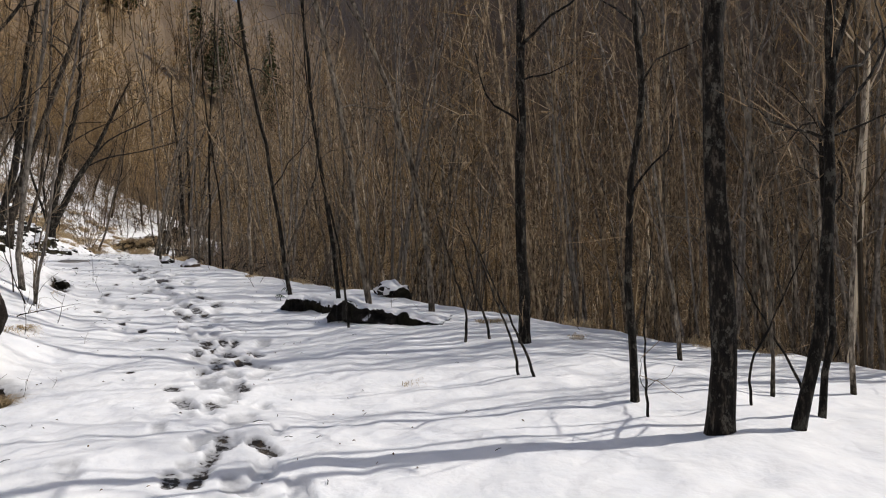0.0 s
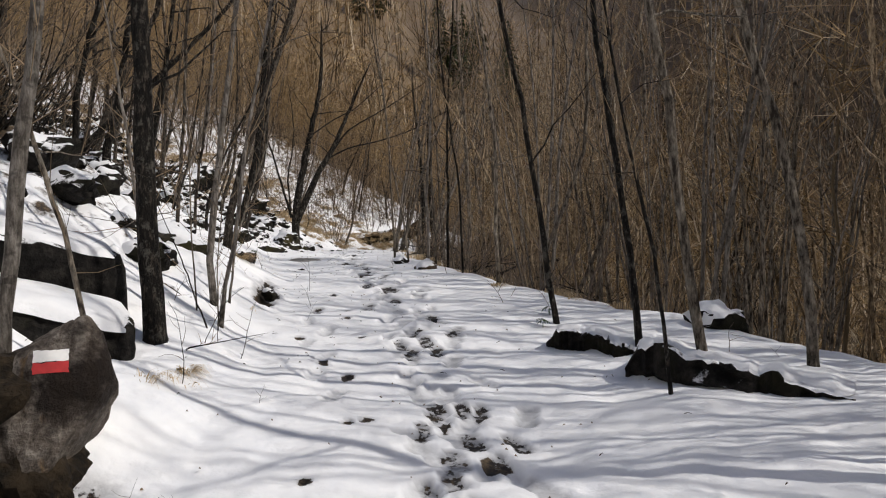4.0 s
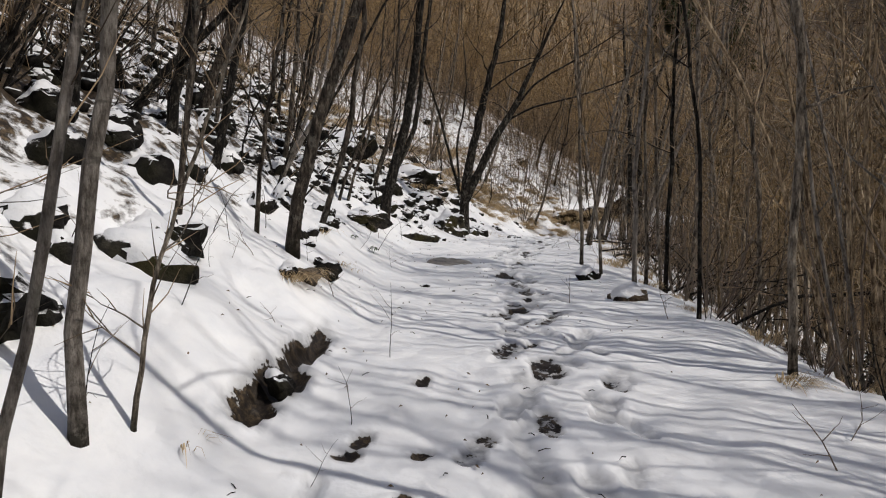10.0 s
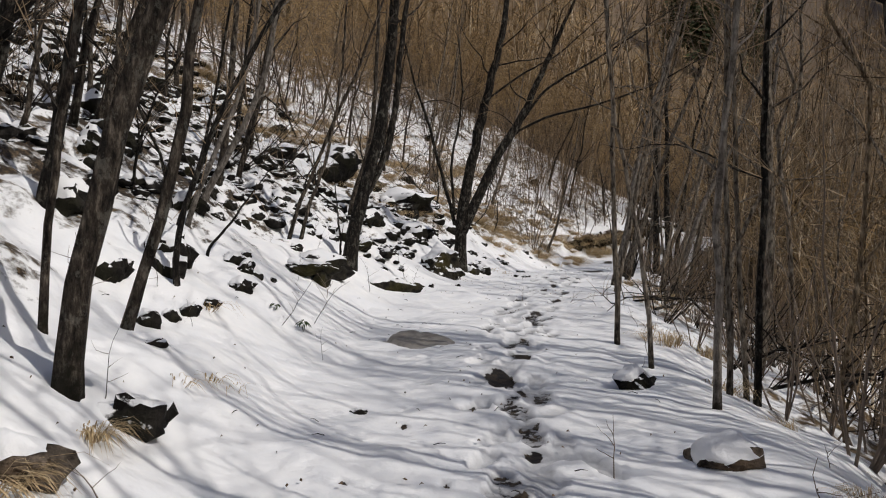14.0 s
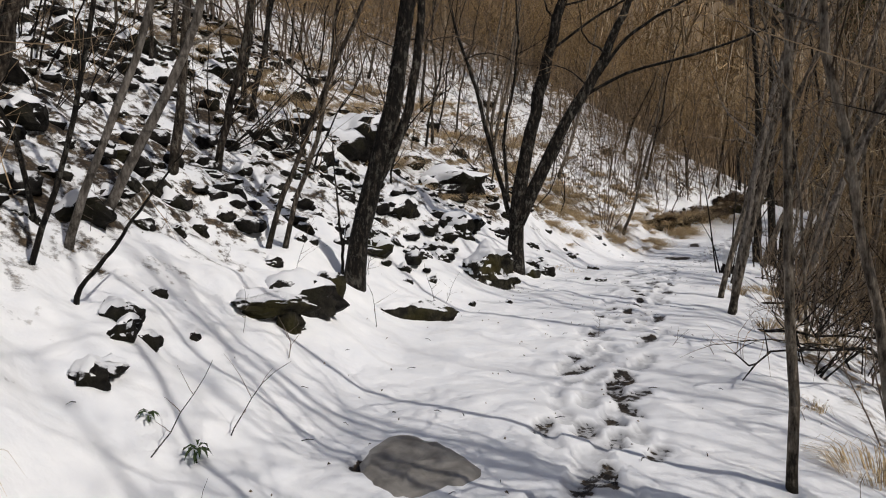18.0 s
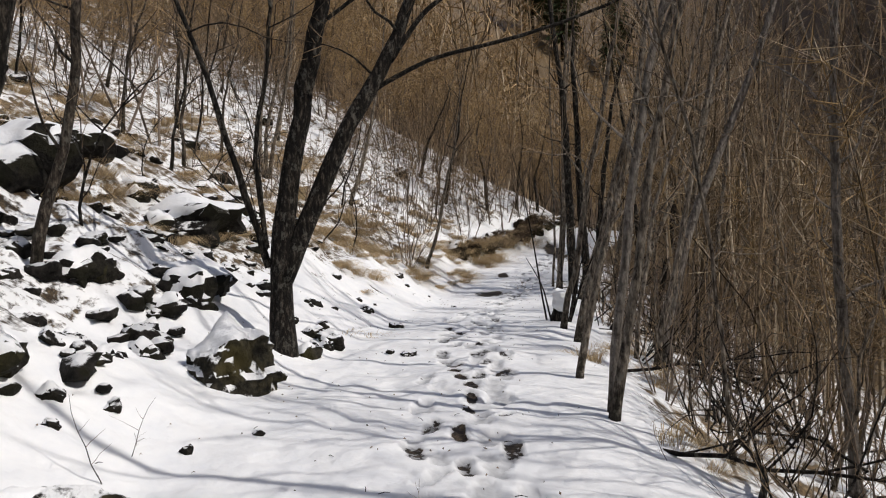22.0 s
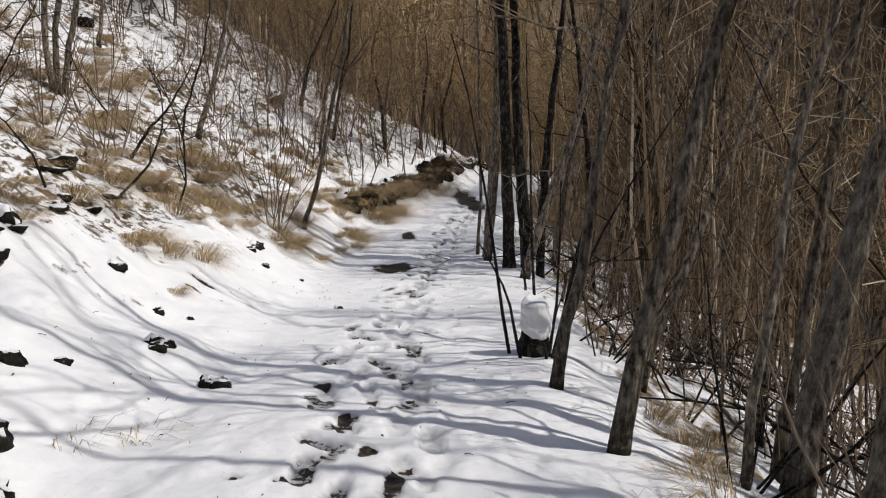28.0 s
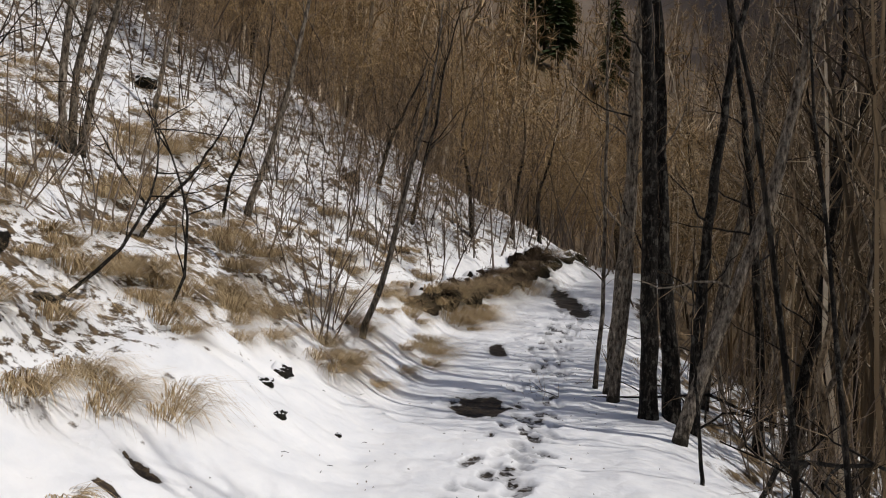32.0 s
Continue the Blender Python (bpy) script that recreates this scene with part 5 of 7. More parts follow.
hero(-10.77, 25.92, 0.060, [(0.11, 0.11, 0.58), (0.28, 0.26, 1.27), (0.41, 0.40, 1.96), (0.52, 0.51, 2.52)], 9, M_GREY, 74, label='grey trunk leaning outwards over the slope', limbs=5, twigs=90, lo=0.50, reach=0.16)
hero(-11.28, 26.93, 0.048, [(0.07, 0.08, 0.42), (0.21, 0.20, 0.95), (0.27, 0.32, 1.75), (0.43, 0.51, 2.76)], 8.5, M_GREY, 75, label='grey trunk leaning at the trail edge', limbs=10, twigs=90, lo=0.18, reach=0.16)
hero(-9.82, 26.28, 0.067, [(0.18, 0.18, 0.89), (0.34, 0.33, 1.63), (0.47, 0.44, 2.11)], 9, M_BIRCH, 76, label='thick pale leaning trunk below the trail', limbs=3, twigs=90, lo=0.60, reach=0.16)
hero(-9.65, 29.22, 0.050, [(0.10, 0.17, 1.00), (0.23, 0.37, 2.20), (0.35, 0.57, 3.40)], 8.5, M_GREY, 77, label='grey leaning trunk in the wood', limbs=10, twigs=90, lo=0.18, reach=0.16)
hero(-10.75, 27.99, 0.043, [(0.21, 0.15, 0.61), (0.44, 0.31, 1.23), (0.78, 0.55, 2.17), (1.16, 0.81, 3.16)], 8, M_GREY, 78, label='grey branchy tree leaning over the slope', limbs=10, twigs=90, lo=0.18, reach=0.16)
hero(-14.00, 35.28, 0.086, [(0.07, 0.21, 1.39), (0.12, 0.49, 3.39), (0.05, 0.69, 5.05)], 8, M_GREY, 79, label='grey trunk at the trail edge', limbs=10, twigs=90, lo=0.18, reach=0.16)
hero(-13.07, 34.87, 0.125, [(-0.14, 0.14, 1.38), (-0.29, 0.33, 3.18), (-0.40, 0.54, 5.09)], 8.5, M_BARK, 80, label='dark trunk of a dense clump at the trail edge', limbs=10, twigs=90, lo=0.18, reach=0.16)
hero(-12.80, 34.61, 0.084, [(0.01, 0.20, 1.44), (0.11, 0.46, 3.20), (0.30, 0.77, 5.05)], 8.5, M_BARK, 81, label='dark trunk of a dense clump at the trail edge', limbs=10, twigs=90, lo=0.18, reach=0.16)
hero(-12.85, 36.50, 0.086, [(0.18, 0.26, 1.53), (0.52, 0.63, 3.41), (0.75, 0.96, 5.29)], 8.5, M_GREY, 82, label='grey trunk of a dense clump at the trail edge', limbs=10, twigs=90, lo=0.18, reach=0.16)
hero(-12.87, 33.38, 0.083, [(0.33, 0.16, 1.03), (0.61, 0.29, 1.85), (0.94, 0.45, 3.03), (1.24, 0.59, 4.71)], 9, M_GREY, 83, label='grey trunk leaning outwards with bare side branches', limbs=9, twigs=90, lo=0.18, reach=0.25)
hero(-13.29, 34.26, 0.119, [(-0.04, -0.01, 1.69), (-0.08, -0.03, 3.43), (-0.18, -0.07, 5.18)], 9.5, M_BARK, 84, label='thick dark upright trunk at the trail edge', limbs=9, twigs=90, lo=0.18, reach=0.16)
hero(-13.85, 34.80, 0.082, [(0.12, 0.06, 1.31), (0.18, 0.09, 2.75), (0.17, 0.09, 4.79)], 9, M_GREY, 85, label='grey trunk at the trail edge', limbs=10, twigs=90, lo=0.18, reach=0.16)
hero(-14.24, 35.50, 0.037, [(0.08, 0.04, 1.22), (0.05, 0.03, 3.20), (0.02, 0.02, 5.66)], 8, M_GREY, 86, label='thin straight stem at the trail edge', limbs=10, twigs=90, lo=0.18, reach=0.16)
hero(-11.68, 36.63, 0.088, [(0.17, 0.08, 1.25), (0.36, 0.17, 2.24), (0.53, 0.26, 3.96)], 8.5, M_BARK, 87, label='dark trunk in the wood below the trail', limbs=10, twigs=90, lo=0.18, reach=0.16)
hero(-12.45, 31.67, 0.019, [(-0.04, -0.02, 0.38), (-0.08, -0.04, 0.86), (-0.12, -0.06, 1.24)], 2.5, M_BARK, 88, label='thin dead stem beside the trail', limbs=2, twigs=6, lo=0.18, reach=0.16)
hero(-11.10, 37.82, 0.103, [(-0.10, -0.04, 1.85), (-0.05, -0.01, 4.16), (0.10, 0.06, 7.17)], 9, M_BARK, 89, label='dark trunk in the wood below the trail', limbs=10, twigs=90, lo=0.18, reach=0.16)
hero(-12.07, 36.57, 0.074, [(-0.01, -0.00, 1.65), (-0.19, -0.08, 3.71), (-0.49, -0.21, 6.10)], 9, M_BARK, 90, label='dark trunk in the wood below the trail', limbs=10, twigs=90, lo=0.18, reach=0.16)
hero(0.58, 7.04, 0.014, [(-0.06, -0.00, 0.33), (-0.18, -0.01, 0.64)], 1.6, M_BARK, 91, label='thin leafless twig standing in the snow', limbs=2, twigs=4, lo=0.20, reach=0.16)
hero(0.72, 6.97, 0.014, [(-0.11, -0.00, 0.29), (-0.26, -0.01, 0.60)], 1.6, M_BARK, 92, label='thin leafless twig standing in the snow', limbs=2, twigs=4, lo=0.20, reach=0.16)
hero(0.38, 8.45, 0.017, [(-0.02, -0.00, 0.19), (-0.15, -0.01, 0.50)], 1.6, M_BARK, 93, label='thin leafless twig standing in the snow', limbs=2, twigs=4, lo=0.20, reach=0.16)
hero(0.11, 8.39, 0.017, [(0.04, -0.00, 0.22), (-0.04, -0.00, 0.53)], 1.6, M_BARK, 94, label='thin leafless twig standing in the snow', limbs=2, twigs=4, lo=0.20, reach=0.16)
hero(1.42, 5.85, 0.011, [(-0.02, -0.00, 0.27), (-0.03, -0.00, 0.76)], 1.6, M_BARK, 95, label='thin leafless twig standing in the snow', limbs=2, twigs=4, lo=0.20, reach=0.16)
hero(2.29, 6.17, 0.012, [(-0.02, -0.00, 0.30), (0.12, -0.00, 0.56)], 1.6, M_BARK, 96, label='thin leafless twig standing in the snow', limbs=2, twigs=4, lo=0.20, reach=0.16)
hero(3.13, 7.09, 0.014, [(-0.15, -0.00, 0.31), (-0.30, -0.01, 0.56)], 1.6, M_BARK, 97, label='thin leafless twig standing in the snow', limbs=2, twigs=4, lo=0.20, reach=0.16)
hero(-5.10, 8.73, 0.008, [(0.07, 0.04, 0.03), (0.14, 0.07, 0.04)], 0.6, M_BARK, 98, label='dead twig lying on the snow', limbs=2, twigs=3, lo=0.18, reach=0.16)

hero(-4.55, 7.36, 0.020, [(-0.09, -0.03, 0.53), (-0.20, -0.08, 1.02), (-0.35, -0.14, 1.60)], 4.2, M_GREY, 99, label='thin bent grey sapling beside the painted boulder', limbs=9, twigs=60, lo=0.18, reach=0.16)

# ---- rocks ----
rock(-8.30, 10.04, 0.50, 0.50, 0.35, 21, 1, 0.75, 0.70)
rock(-7.55, 9.74, 0.37, 0.37, 0.20, 21, 2, 0.75, 0.70)
rock(-7.56, 10.64, 0.19, 0.14, 0.15, 21, 5, 0.55, 1.00)
rock(-6.75, 9.89, 0.18, 0.14, 0.15, 21, 6, 0.55, 1.00)
rock(-7.26, 8.91, 0.11, 0.08, 0.09, 21, 7, 0.55, 1.00)
rock(-7.81, 11.71, 0.27, 0.21, 0.22, 21, 8, 0.55, 1.00)
rock(-6.68, 8.65, 0.23, 0.17, 0.18, 21, 9, 0.55, 1.00)
rock(-16.59, 16.37, 0.41, 0.31, 0.33, 21, 10, 0.55, 1.20)
rock(-18.97, 19.45, 0.58, 0.43, 0.46, 21, 11, 0.55, 1.00)
rock(-5.97, 11.22, 0.13, 0.09, 0.10, 21, 12, 0.55, 0.20)
rock(-6.69, 10.05, 0.28, 0.21, 0.22, 27, 13, 0.55, 1.00)
rock(-7.06, 10.01, 0.15, 0.11, 0.12, 27, 16, 0.55, 1.00)
rock(-7.77, 11.49, 0.29, 0.22, 0.23, 27, 17, 0.55, 1.00)
rock(-9.34, 12.02, 0.22, 0.17, 0.18, 27, 18, 0.55, 1.00)
rock(-9.76, 14.10, 0.23, 0.18, 0.19, 27, 19, 0.55, 1.00)
rock(-7.44, 10.53, 0.26, 0.20, 0.21, 32, 20, 0.55, 1.00)
rock(-6.70, 10.06, 0.36, 0.27, 0.21, 32, 21, 0.75, 0.75)
rock(-7.27, 10.60, 0.14, 0.11, 0.11, 32, 22, 0.55, 1.00)
rock(-7.65, 11.39, 0.34, 0.26, 0.22, 32, 23, 0.75, 0.80, M_MOSS)
rock(-7.42, 12.61, 0.19, 0.14, 0.14, 32, 24, 0.55, 1.00, M_ROCKP)
rock(-9.90, 14.65, 0.19, 0.15, 0.16, 32, 25, 0.55, 1.00)
rock(-7.29, 11.20, 0.39, 0.29, 0.26, 37, 26, 0.55, 1.00, M_MOSS)
rock(-6.64, 10.21, 0.14, 0.10, 0.11, 37, 27, 0.55, 1.00)
rock(-18.42, 24.53, 0.53, 0.40, 0.42, 37, 28, 0.55, 1.00)
rock(-13.18, 19.98, 0.31, 0.23, 0.25, 37, 29, 0.55, 1.00)
rock(-15.94, 20.07, 0.41, 0.31, 0.33, 37, 30, 0.55, 1.00)
rock(-9.27, 12.74, 0.17, 0.13, 0.14, 40, 31, 0.55, 0.30)
rock(-9.63, 13.13, 0.09, 0.07, 0.07, 40, 32, 0.55, 0.40)
rock(-7.87, 13.26, 0.22, 0.17, 0.18, 40, 33, 0.55, 0.30, label='dark rock and roots at the foot of a leaning tree')
rock(-6.62, 16.53, 0.18, 0.14, 0.14, 40, 34, 0.55, 0.50)
rock(-5.60, 15.33, 0.19, 0.14, 0.15, 40, 35, 0.55, 1.30, M_ROCKP, label='snow-crusted rock at the trail edge')
rock(-7.36, 12.42, 0.10, 0.08, 0.08, 40, 36, 0.55, 0.30)
rock(-11.40, 17.74, 0.47, 0.35, 0.24, 40, 37, 0.55, 1.00)
rock(-13.26, 19.86, 0.31, 0.23, 0.25, 40, 38, 0.55, 1.00)
rock(-14.20, 22.74, 0.41, 0.30, 0.32, 40, 39, 0.55, 1.00)
rock(-10.38, 15.77, 0.14, 0.11, 0.11, 40, 41, 0.55, 0.40)
rock(-9.37, 14.54, 0.10, 0.07, 0.08, 40, 42, 0.55, 0.30)
rock(-16.67, 22.46, 0.94, 0.70, 0.58, 40, 43, 0.55, 1.00)
rock(-10.25, 14.83, 0.29, 0.22, 0.23, 40, 44, 0.55, 1.00)
rock(-10.60, 14.17, 0.25, 0.19, 0.20, 40, 45, 0.55, 1.00)
rock(-9.15, 14.07, 0.10, 0.08, 0.08, 38, 47, 0.55, 0.30)
rock(-9.35, 14.38, 0.09, 0.07, 0.07, 38, 48, 0.55, 0.20)
rock(-8.75, 13.92, 0.08, 0.06, 0.07, 38, 49, 0.55, 0.20)
rock(-10.15, 14.73, 0.23, 0.17, 0.18, 38, 50, 0.55, 1.00)
rock(-9.44, 14.76, 0.09, 0.07, 0.07, 38, 51, 0.55, 0.40)
rock(-6.63, 16.60, 0.15, 0.11, 0.12, 38, 52, 0.55, 0.50, M_MOSS)
rock(-12.97, 15.41, 0.26, 0.19, 0.21, 38, 53, 0.55, 1.00)
rock(-12.36, 15.62, 0.20, 0.15, 0.16, 38, 54, 0.55, 1.00)
rock(-14.56, 16.15, 0.35, 0.26, 0.28, 38, 55, 0.55, 1.00)
rock(-10.01, 15.45, 0.12, 0.09, 0.10, 38, 56, 0.55, 0.40)
rock(-10.65, 15.84, 0.12, 0.09, 0.10, 38, 57, 0.55, 0.50)
rock(-7.77, 14.78, 0.07, 0.05, 0.04, 38, 58, 0.55, 0.00)
rock(-10.50, 15.96, 0.10, 0.07, 0.08, 50, 63, 0.55, 0.30)
rock(-10.73, 15.91, 0.14, 0.10, 0.11, 50, 64, 0.55, 0.30)
rock(-13.51, 19.88, 0.25, 0.19, 0.20, 50, 65, 0.55, 1.00, M_MOSS)
rock(-14.53, 21.70, 0.33, 0.25, 0.27, 50, 66, 0.55, 1.00)
rock(-14.49, 23.01, 0.39, 0.29, 0.31, 50, 67, 0.55, 0.60)
rock(-16.34, 22.09, 0.46, 0.35, 0.37, 50, 68, 0.55, 1.00)
rock(-15.88, 21.15, 0.35, 0.26, 0.28, 50, 69, 0.55, 1.00)
rock(-11.97, 16.12, 0.27, 0.20, 0.21, 50, 70, 0.55, 1.00)
rock(-10.09, 15.53, 0.14, 0.10, 0.06, 50, 71, 0.55, 1.00)
rock(-13.05, 17.88, 0.13, 0.10, 0.11, 50, 72, 0.55, 0.50)
rock(-12.30, 17.99, 0.12, 0.09, 0.10, 50, 73, 0.55, 0.40)
rock(-13.47, 16.07, 0.26, 0.20, 0.21, 50, 74, 0.55, 1.00)
rock(-13.06, 17.34, 0.18, 0.14, 0.15, 50, 75, 0.55, 1.00)
rock(-12.28, 16.66, 0.14, 0.10, 0.11, 50, 76, 0.55, 1.00)
rock(-12.39, 17.03, 0.11, 0.09, 0.09, 50, 77, 0.55, 0.50)
rock(-17.96, 23.45, 0.51, 0.38, 0.40, 50, 78, 0.55, 1.00)
rock(-12.74, 17.41, 0.15, 0.11, 0.12, 50, 79, 0.55, 1.00)
rock(-11.14, 16.31, 0.08, 0.06, 0.07, 50, 80, 0.55, 0.30)
rock(-10.98, 17.42, 0.04, 0.03, 0.03, 50, 81, 0.55, 0.00)
rock(-10.71, 16.36, 0.05, 0.04, 0.04, 50, 82, 0.55, 0.00)
rock(-12.61, 18.54, 0.08, 0.06, 0.07, 50, 83, 0.55, 0.60)
rock(-13.67, 19.56, 0.07, 0.06, 0.06, 50, 84, 0.55, 1.00)
rock(-13.03, 20.02, 0.15, 0.11, 0.12, 50, 85, 0.55, 1.00)
rock(-13.24, 21.38, 0.17, 0.12, 0.13, 50, 86, 0.55, 1.00)
rock(-15.45, 21.44, 0.22, 0.16, 0.16, 50, 87, 0.55, 1.00)
rock(-14.20, 19.26, 0.20, 0.15, 0.16, 50, 88, 0.55, 1.00)
rock(-16.14, 17.41, 0.21, 0.16, 0.17, 50, 89, 0.55, 1.00)
rock(-19.00, 18.33, 0.23, 0.17, 0.19, 50, 90, 0.55, 1.00)
rock(-15.22, 18.07, 0.12, 0.09, 0.10, 50, 91, 0.55, 1.00)
rock(-11.82, 15.69, 0.10, 0.08, 0.08, 50, 92, 0.55, 1.00)
rock(-14.64, 18.99, 0.17, 0.13, 0.14, 50, 93, 0.55, 1.00)
rock(-19.17, 22.88, 0.41, 0.31, 0.33, 50, 94, 0.55, 1.00)
rock(-23.10, 31.01, 0.37, 0.28, 0.30, 50, 95, 0.55, 1.00)
rock(-17.27, 24.62, 0.23, 0.17, 0.18, 50, 96, 0.55, 1.00)
rock(-14.45, 23.06, 0.39, 0.30, 0.32, 36, 98, 0.55, 0.90)
rock(-13.20, 21.43, 0.17, 0.13, 0.12, 36, 99, 0.55, 0.60)
rock(-12.73, 20.22, 0.10, 0.07, 0.08, 36, 100, 0.55, 0.30)
rock(-12.46, 20.02, 0.07, 0.05, 0.05, 36, 101, 0.55, 0.20)
rock(-12.58, 20.55, 0.09, 0.07, 0.07, 36, 102, 0.55, 0.30)
rock(-11.94, 20.64, 0.06, 0.04, 0.05, 36, 103, 0.55, 0.00)
rock(-13.06, 20.01, 0.26, 0.20, 0.21, 36, 105, 0.55, 0.90, M_MOSS)
rock(-12.69, 18.75, 0.08, 0.06, 0.06, 36, 106, 0.55, 0.40)
rock(-13.65, 19.50, 0.12, 0.09, 0.10, 36, 107, 0.55, 0.60)
rock(-13.55, 19.80, 0.12, 0.09, 0.10, 36, 108, 0.55, 0.70)
rock(-14.53, 21.84, 0.27, 0.20, 0.21, 36, 109, 0.55, 1.00, M_MOSS)
rock(-16.41, 24.33, 0.28, 0.21, 0.22, 36, 110, 0.55, 1.00)
rock(-16.60, 25.44, 0.40, 0.30, 0.27, 36, 111, 0.55, 1.00)
rock(-16.91, 21.28, 0.51, 0.39, 0.41, 36, 112, 0.55, 1.00)
rock(-15.34, 20.74, 0.25, 0.19, 0.20, 36, 113, 0.55, 1.00)
rock(-14.37, 19.33, 0.25, 0.19, 0.18, 36, 114, 0.55, 1.00)
rock(-19.64, 21.51, 0.40, 0.30, 0.32, 36, 115, 0.55, 1.00)
rock(-13.06, 20.84, 0.12, 0.09, 0.08, 36, 116, 0.55, 0.40)
rock(-14.42, 23.10, 0.45, 0.34, 0.31, 22, 117, 0.55, 0.90)
rock(-13.94, 22.22, 0.24, 0.18, 0.17, 22, 118, 0.55, 0.80)
rock(-16.50, 24.94, 0.92, 0.69, 0.44, 22, 119, 0.55, 1.10)
rock(-13.38, 21.58, 0.22, 0.16, 0.16, 22, 120, 0.55, 0.80)
rock(-17.72, 25.02, 0.40, 0.30, 0.32, 22, 121, 0.55, 1.00)
rock(-11.76, 21.13, 0.06, 0.04, 0.04, 22, 122, 0.55, 0.00)
rock(-13.59, 24.12, 0.12, 0.09, 0.10, 22, 123, 0.55, 0.40)
rock(-13.41, 24.22, 0.15, 0.12, 0.12, 22, 124, 0.55, 0.50)
rock(-16.08, 23.92, 0.18, 0.14, 0.09, 22, 125, 0.55, 1.00)
rock(-13.34, 24.15, 0.20, 0.15, 0.16, 21, 126, 0.55, 0.50)
rock(-13.97, 24.21, 0.12, 0.09, 0.10, 21, 127, 0.55, 0.50)
rock(-13.30, 23.76, 0.12, 0.09, 0.09, 21, 128, 0.55, 0.50)
rock(-13.14, 23.45, 0.21, 0.16, 0.17, 21, 129, 0.55, 0.70, M_MOSS)
rock(-14.32, 25.16, 0.11, 0.08, 0.08, 21, 130, 0.55, 0.10)
rock(-14.31, 26.54, 0.07, 0.06, 0.06, 21, 131, 0.55, 0.00)
rock(-13.62, 26.28, 0.09, 0.06, 0.07, 21, 132, 0.55, 0.00)
rock(-15.81, 26.53, 0.11, 0.08, 0.08, 21, 133, 0.55, 0.50)
rock(-13.57, 24.21, 0.14, 0.11, 0.11, 21, 134, 0.55, 0.40)
rock(-13.79, 24.61, 0.14, 0.11, 0.11, 21, 135, 0.55, 0.20)
rock(-13.26, 24.01, 0.14, 0.11, 0.11, 21, 136, 0.55, 0.30)
rock(-14.30, 26.41, 0.10, 0.07, 0.08, 21, 137, 0.55, 0.00)
rock(-13.71, 26.28, 0.11, 0.08, 0.08, 21, 138, 0.55, 0.00)
rock(-15.61, 25.86, 0.24, 0.18, 0.19, 21, 139, 0.55, 0.60)
rock(-14.22, 25.47, 0.06, 0.04, 0.04, 21, 140, 0.55, 0.00)
rock(-12.26, 24.19, 0.12, 0.09, 0.05, 21, 141, 0.55, 0.00, label='wet dark stone lying in the snow')
rock(-12.51, 24.21, 0.06, 0.04, 0.04, 21, 142, 0.55, 0.00)
rock(-14.36, 25.07, 0.11, 0.08, 0.08, 21, 143, 0.55, 0.20)
rock(-14.28, 25.01, 0.05, 0.04, 0.04, 21, 144, 0.55, 0.00)
rock(-10.47, 25.15, 0.08, 0.06, 0.06, 21, 145, 0.55, 0.40)
rock(-16.01, 26.60, 0.13, 0.10, 0.11, 21, 146, 0.55, 0.60)
rock(-14.34, 26.45, 0.11, 0.08, 0.09, 28, 147, 0.55, 0.10)
rock(-15.93, 26.55, 0.17, 0.13, 0.13, 28, 148, 0.55, 0.60)
rock(-15.72, 26.26, 0.11, 0.08, 0.05, 28, 149, 0.55, 0.20)
rock(-15.57, 27.36, 0.12, 0.09, 0.09, 28, 150, 0.55, 0.40)
rock(-20.26, 29.34, 0.38, 0.29, 0.30, 28, 151, 0.55, 0.60)
rock(-22.93, 32.99, 0.12, 0.09, 0.10, 28, 152, 0.55, 1.00)
rock(-16.68, 31.40, 0.13, 0.10, 0.11, 28, 153, 0.55, 0.40)
rock(-15.01, 27.26, 0.08, 0.06, 0.06, 28, 154, 0.55, 0.00)
rock(-14.83, 27.46, 0.05, 0.04, 0.04, 28, 155, 0.55, 0.00)
rock(-15.81, 30.34, 0.04, 0.03, 0.03, 28, 156, 0.55, 0.00)
rock(-14.19, 29.28, 0.06, 0.05, 0.05, 28, 157, 0.55, 0.20)
rock(-22.60, 32.69, 0.22, 0.17, 0.18, 25, 158, 0.55, 1.00)
rock(-26.45, 38.04, 0.35, 0.27, 0.28, 25, 159, 0.55, 1.00)
rock(-22.74, 41.88, 0.47, 0.35, 0.38, 25, 160, 0.55, 0.70)
rock(-15.79, 30.25, 0.07, 0.05, 0.05, 25, 161, 0.55, 0.00)
rock(-15.62, 30.91, 0.04, 0.03, 0.03, 25, 162, 0.55, 0.00)
rock(-16.26, 30.64, 0.08, 0.06, 0.06, 25, 163, 0.55, 0.00)
rock(-0.93, 11.48, 0.32, 0.24, 0.25, 19, 164, 0.55, 0.50)
rock(-18.61, 42.46, 0.32, 0.24, 0.26, 25, 165, 0.55, 0.15, M_MOSS, label='dark earthy stone in the cut bank')
rock(-18.60, 43.34, 0.34, 0.25, 0.27, 25, 166, 0.55, 0.15, M_MOSS, label='dark earthy stone in the cut bank')
rock(-18.56, 44.26, 0.35, 0.26, 0.28, 25, 167, 0.55, 0.15, M_MOSS, label='dark earthy stone in the cut bank')
rock(-18.40, 44.92, 0.36, 0.27, 0.29, 25, 168, 0.55, 0.15, M_MOSS, label='dark earthy stone in the cut bank')
rock(-18.28, 45.63, 0.37, 0.28, 0.30, 25, 169, 0.55, 0.15, M_MOSS, label='dark earthy stone in the cut bank')
rock(-18.30, 46.87, 0.39, 0.29, 0.31, 25, 170, 0.55, 0.15, M_MOSS, label='dark earthy stone in the cut bank')
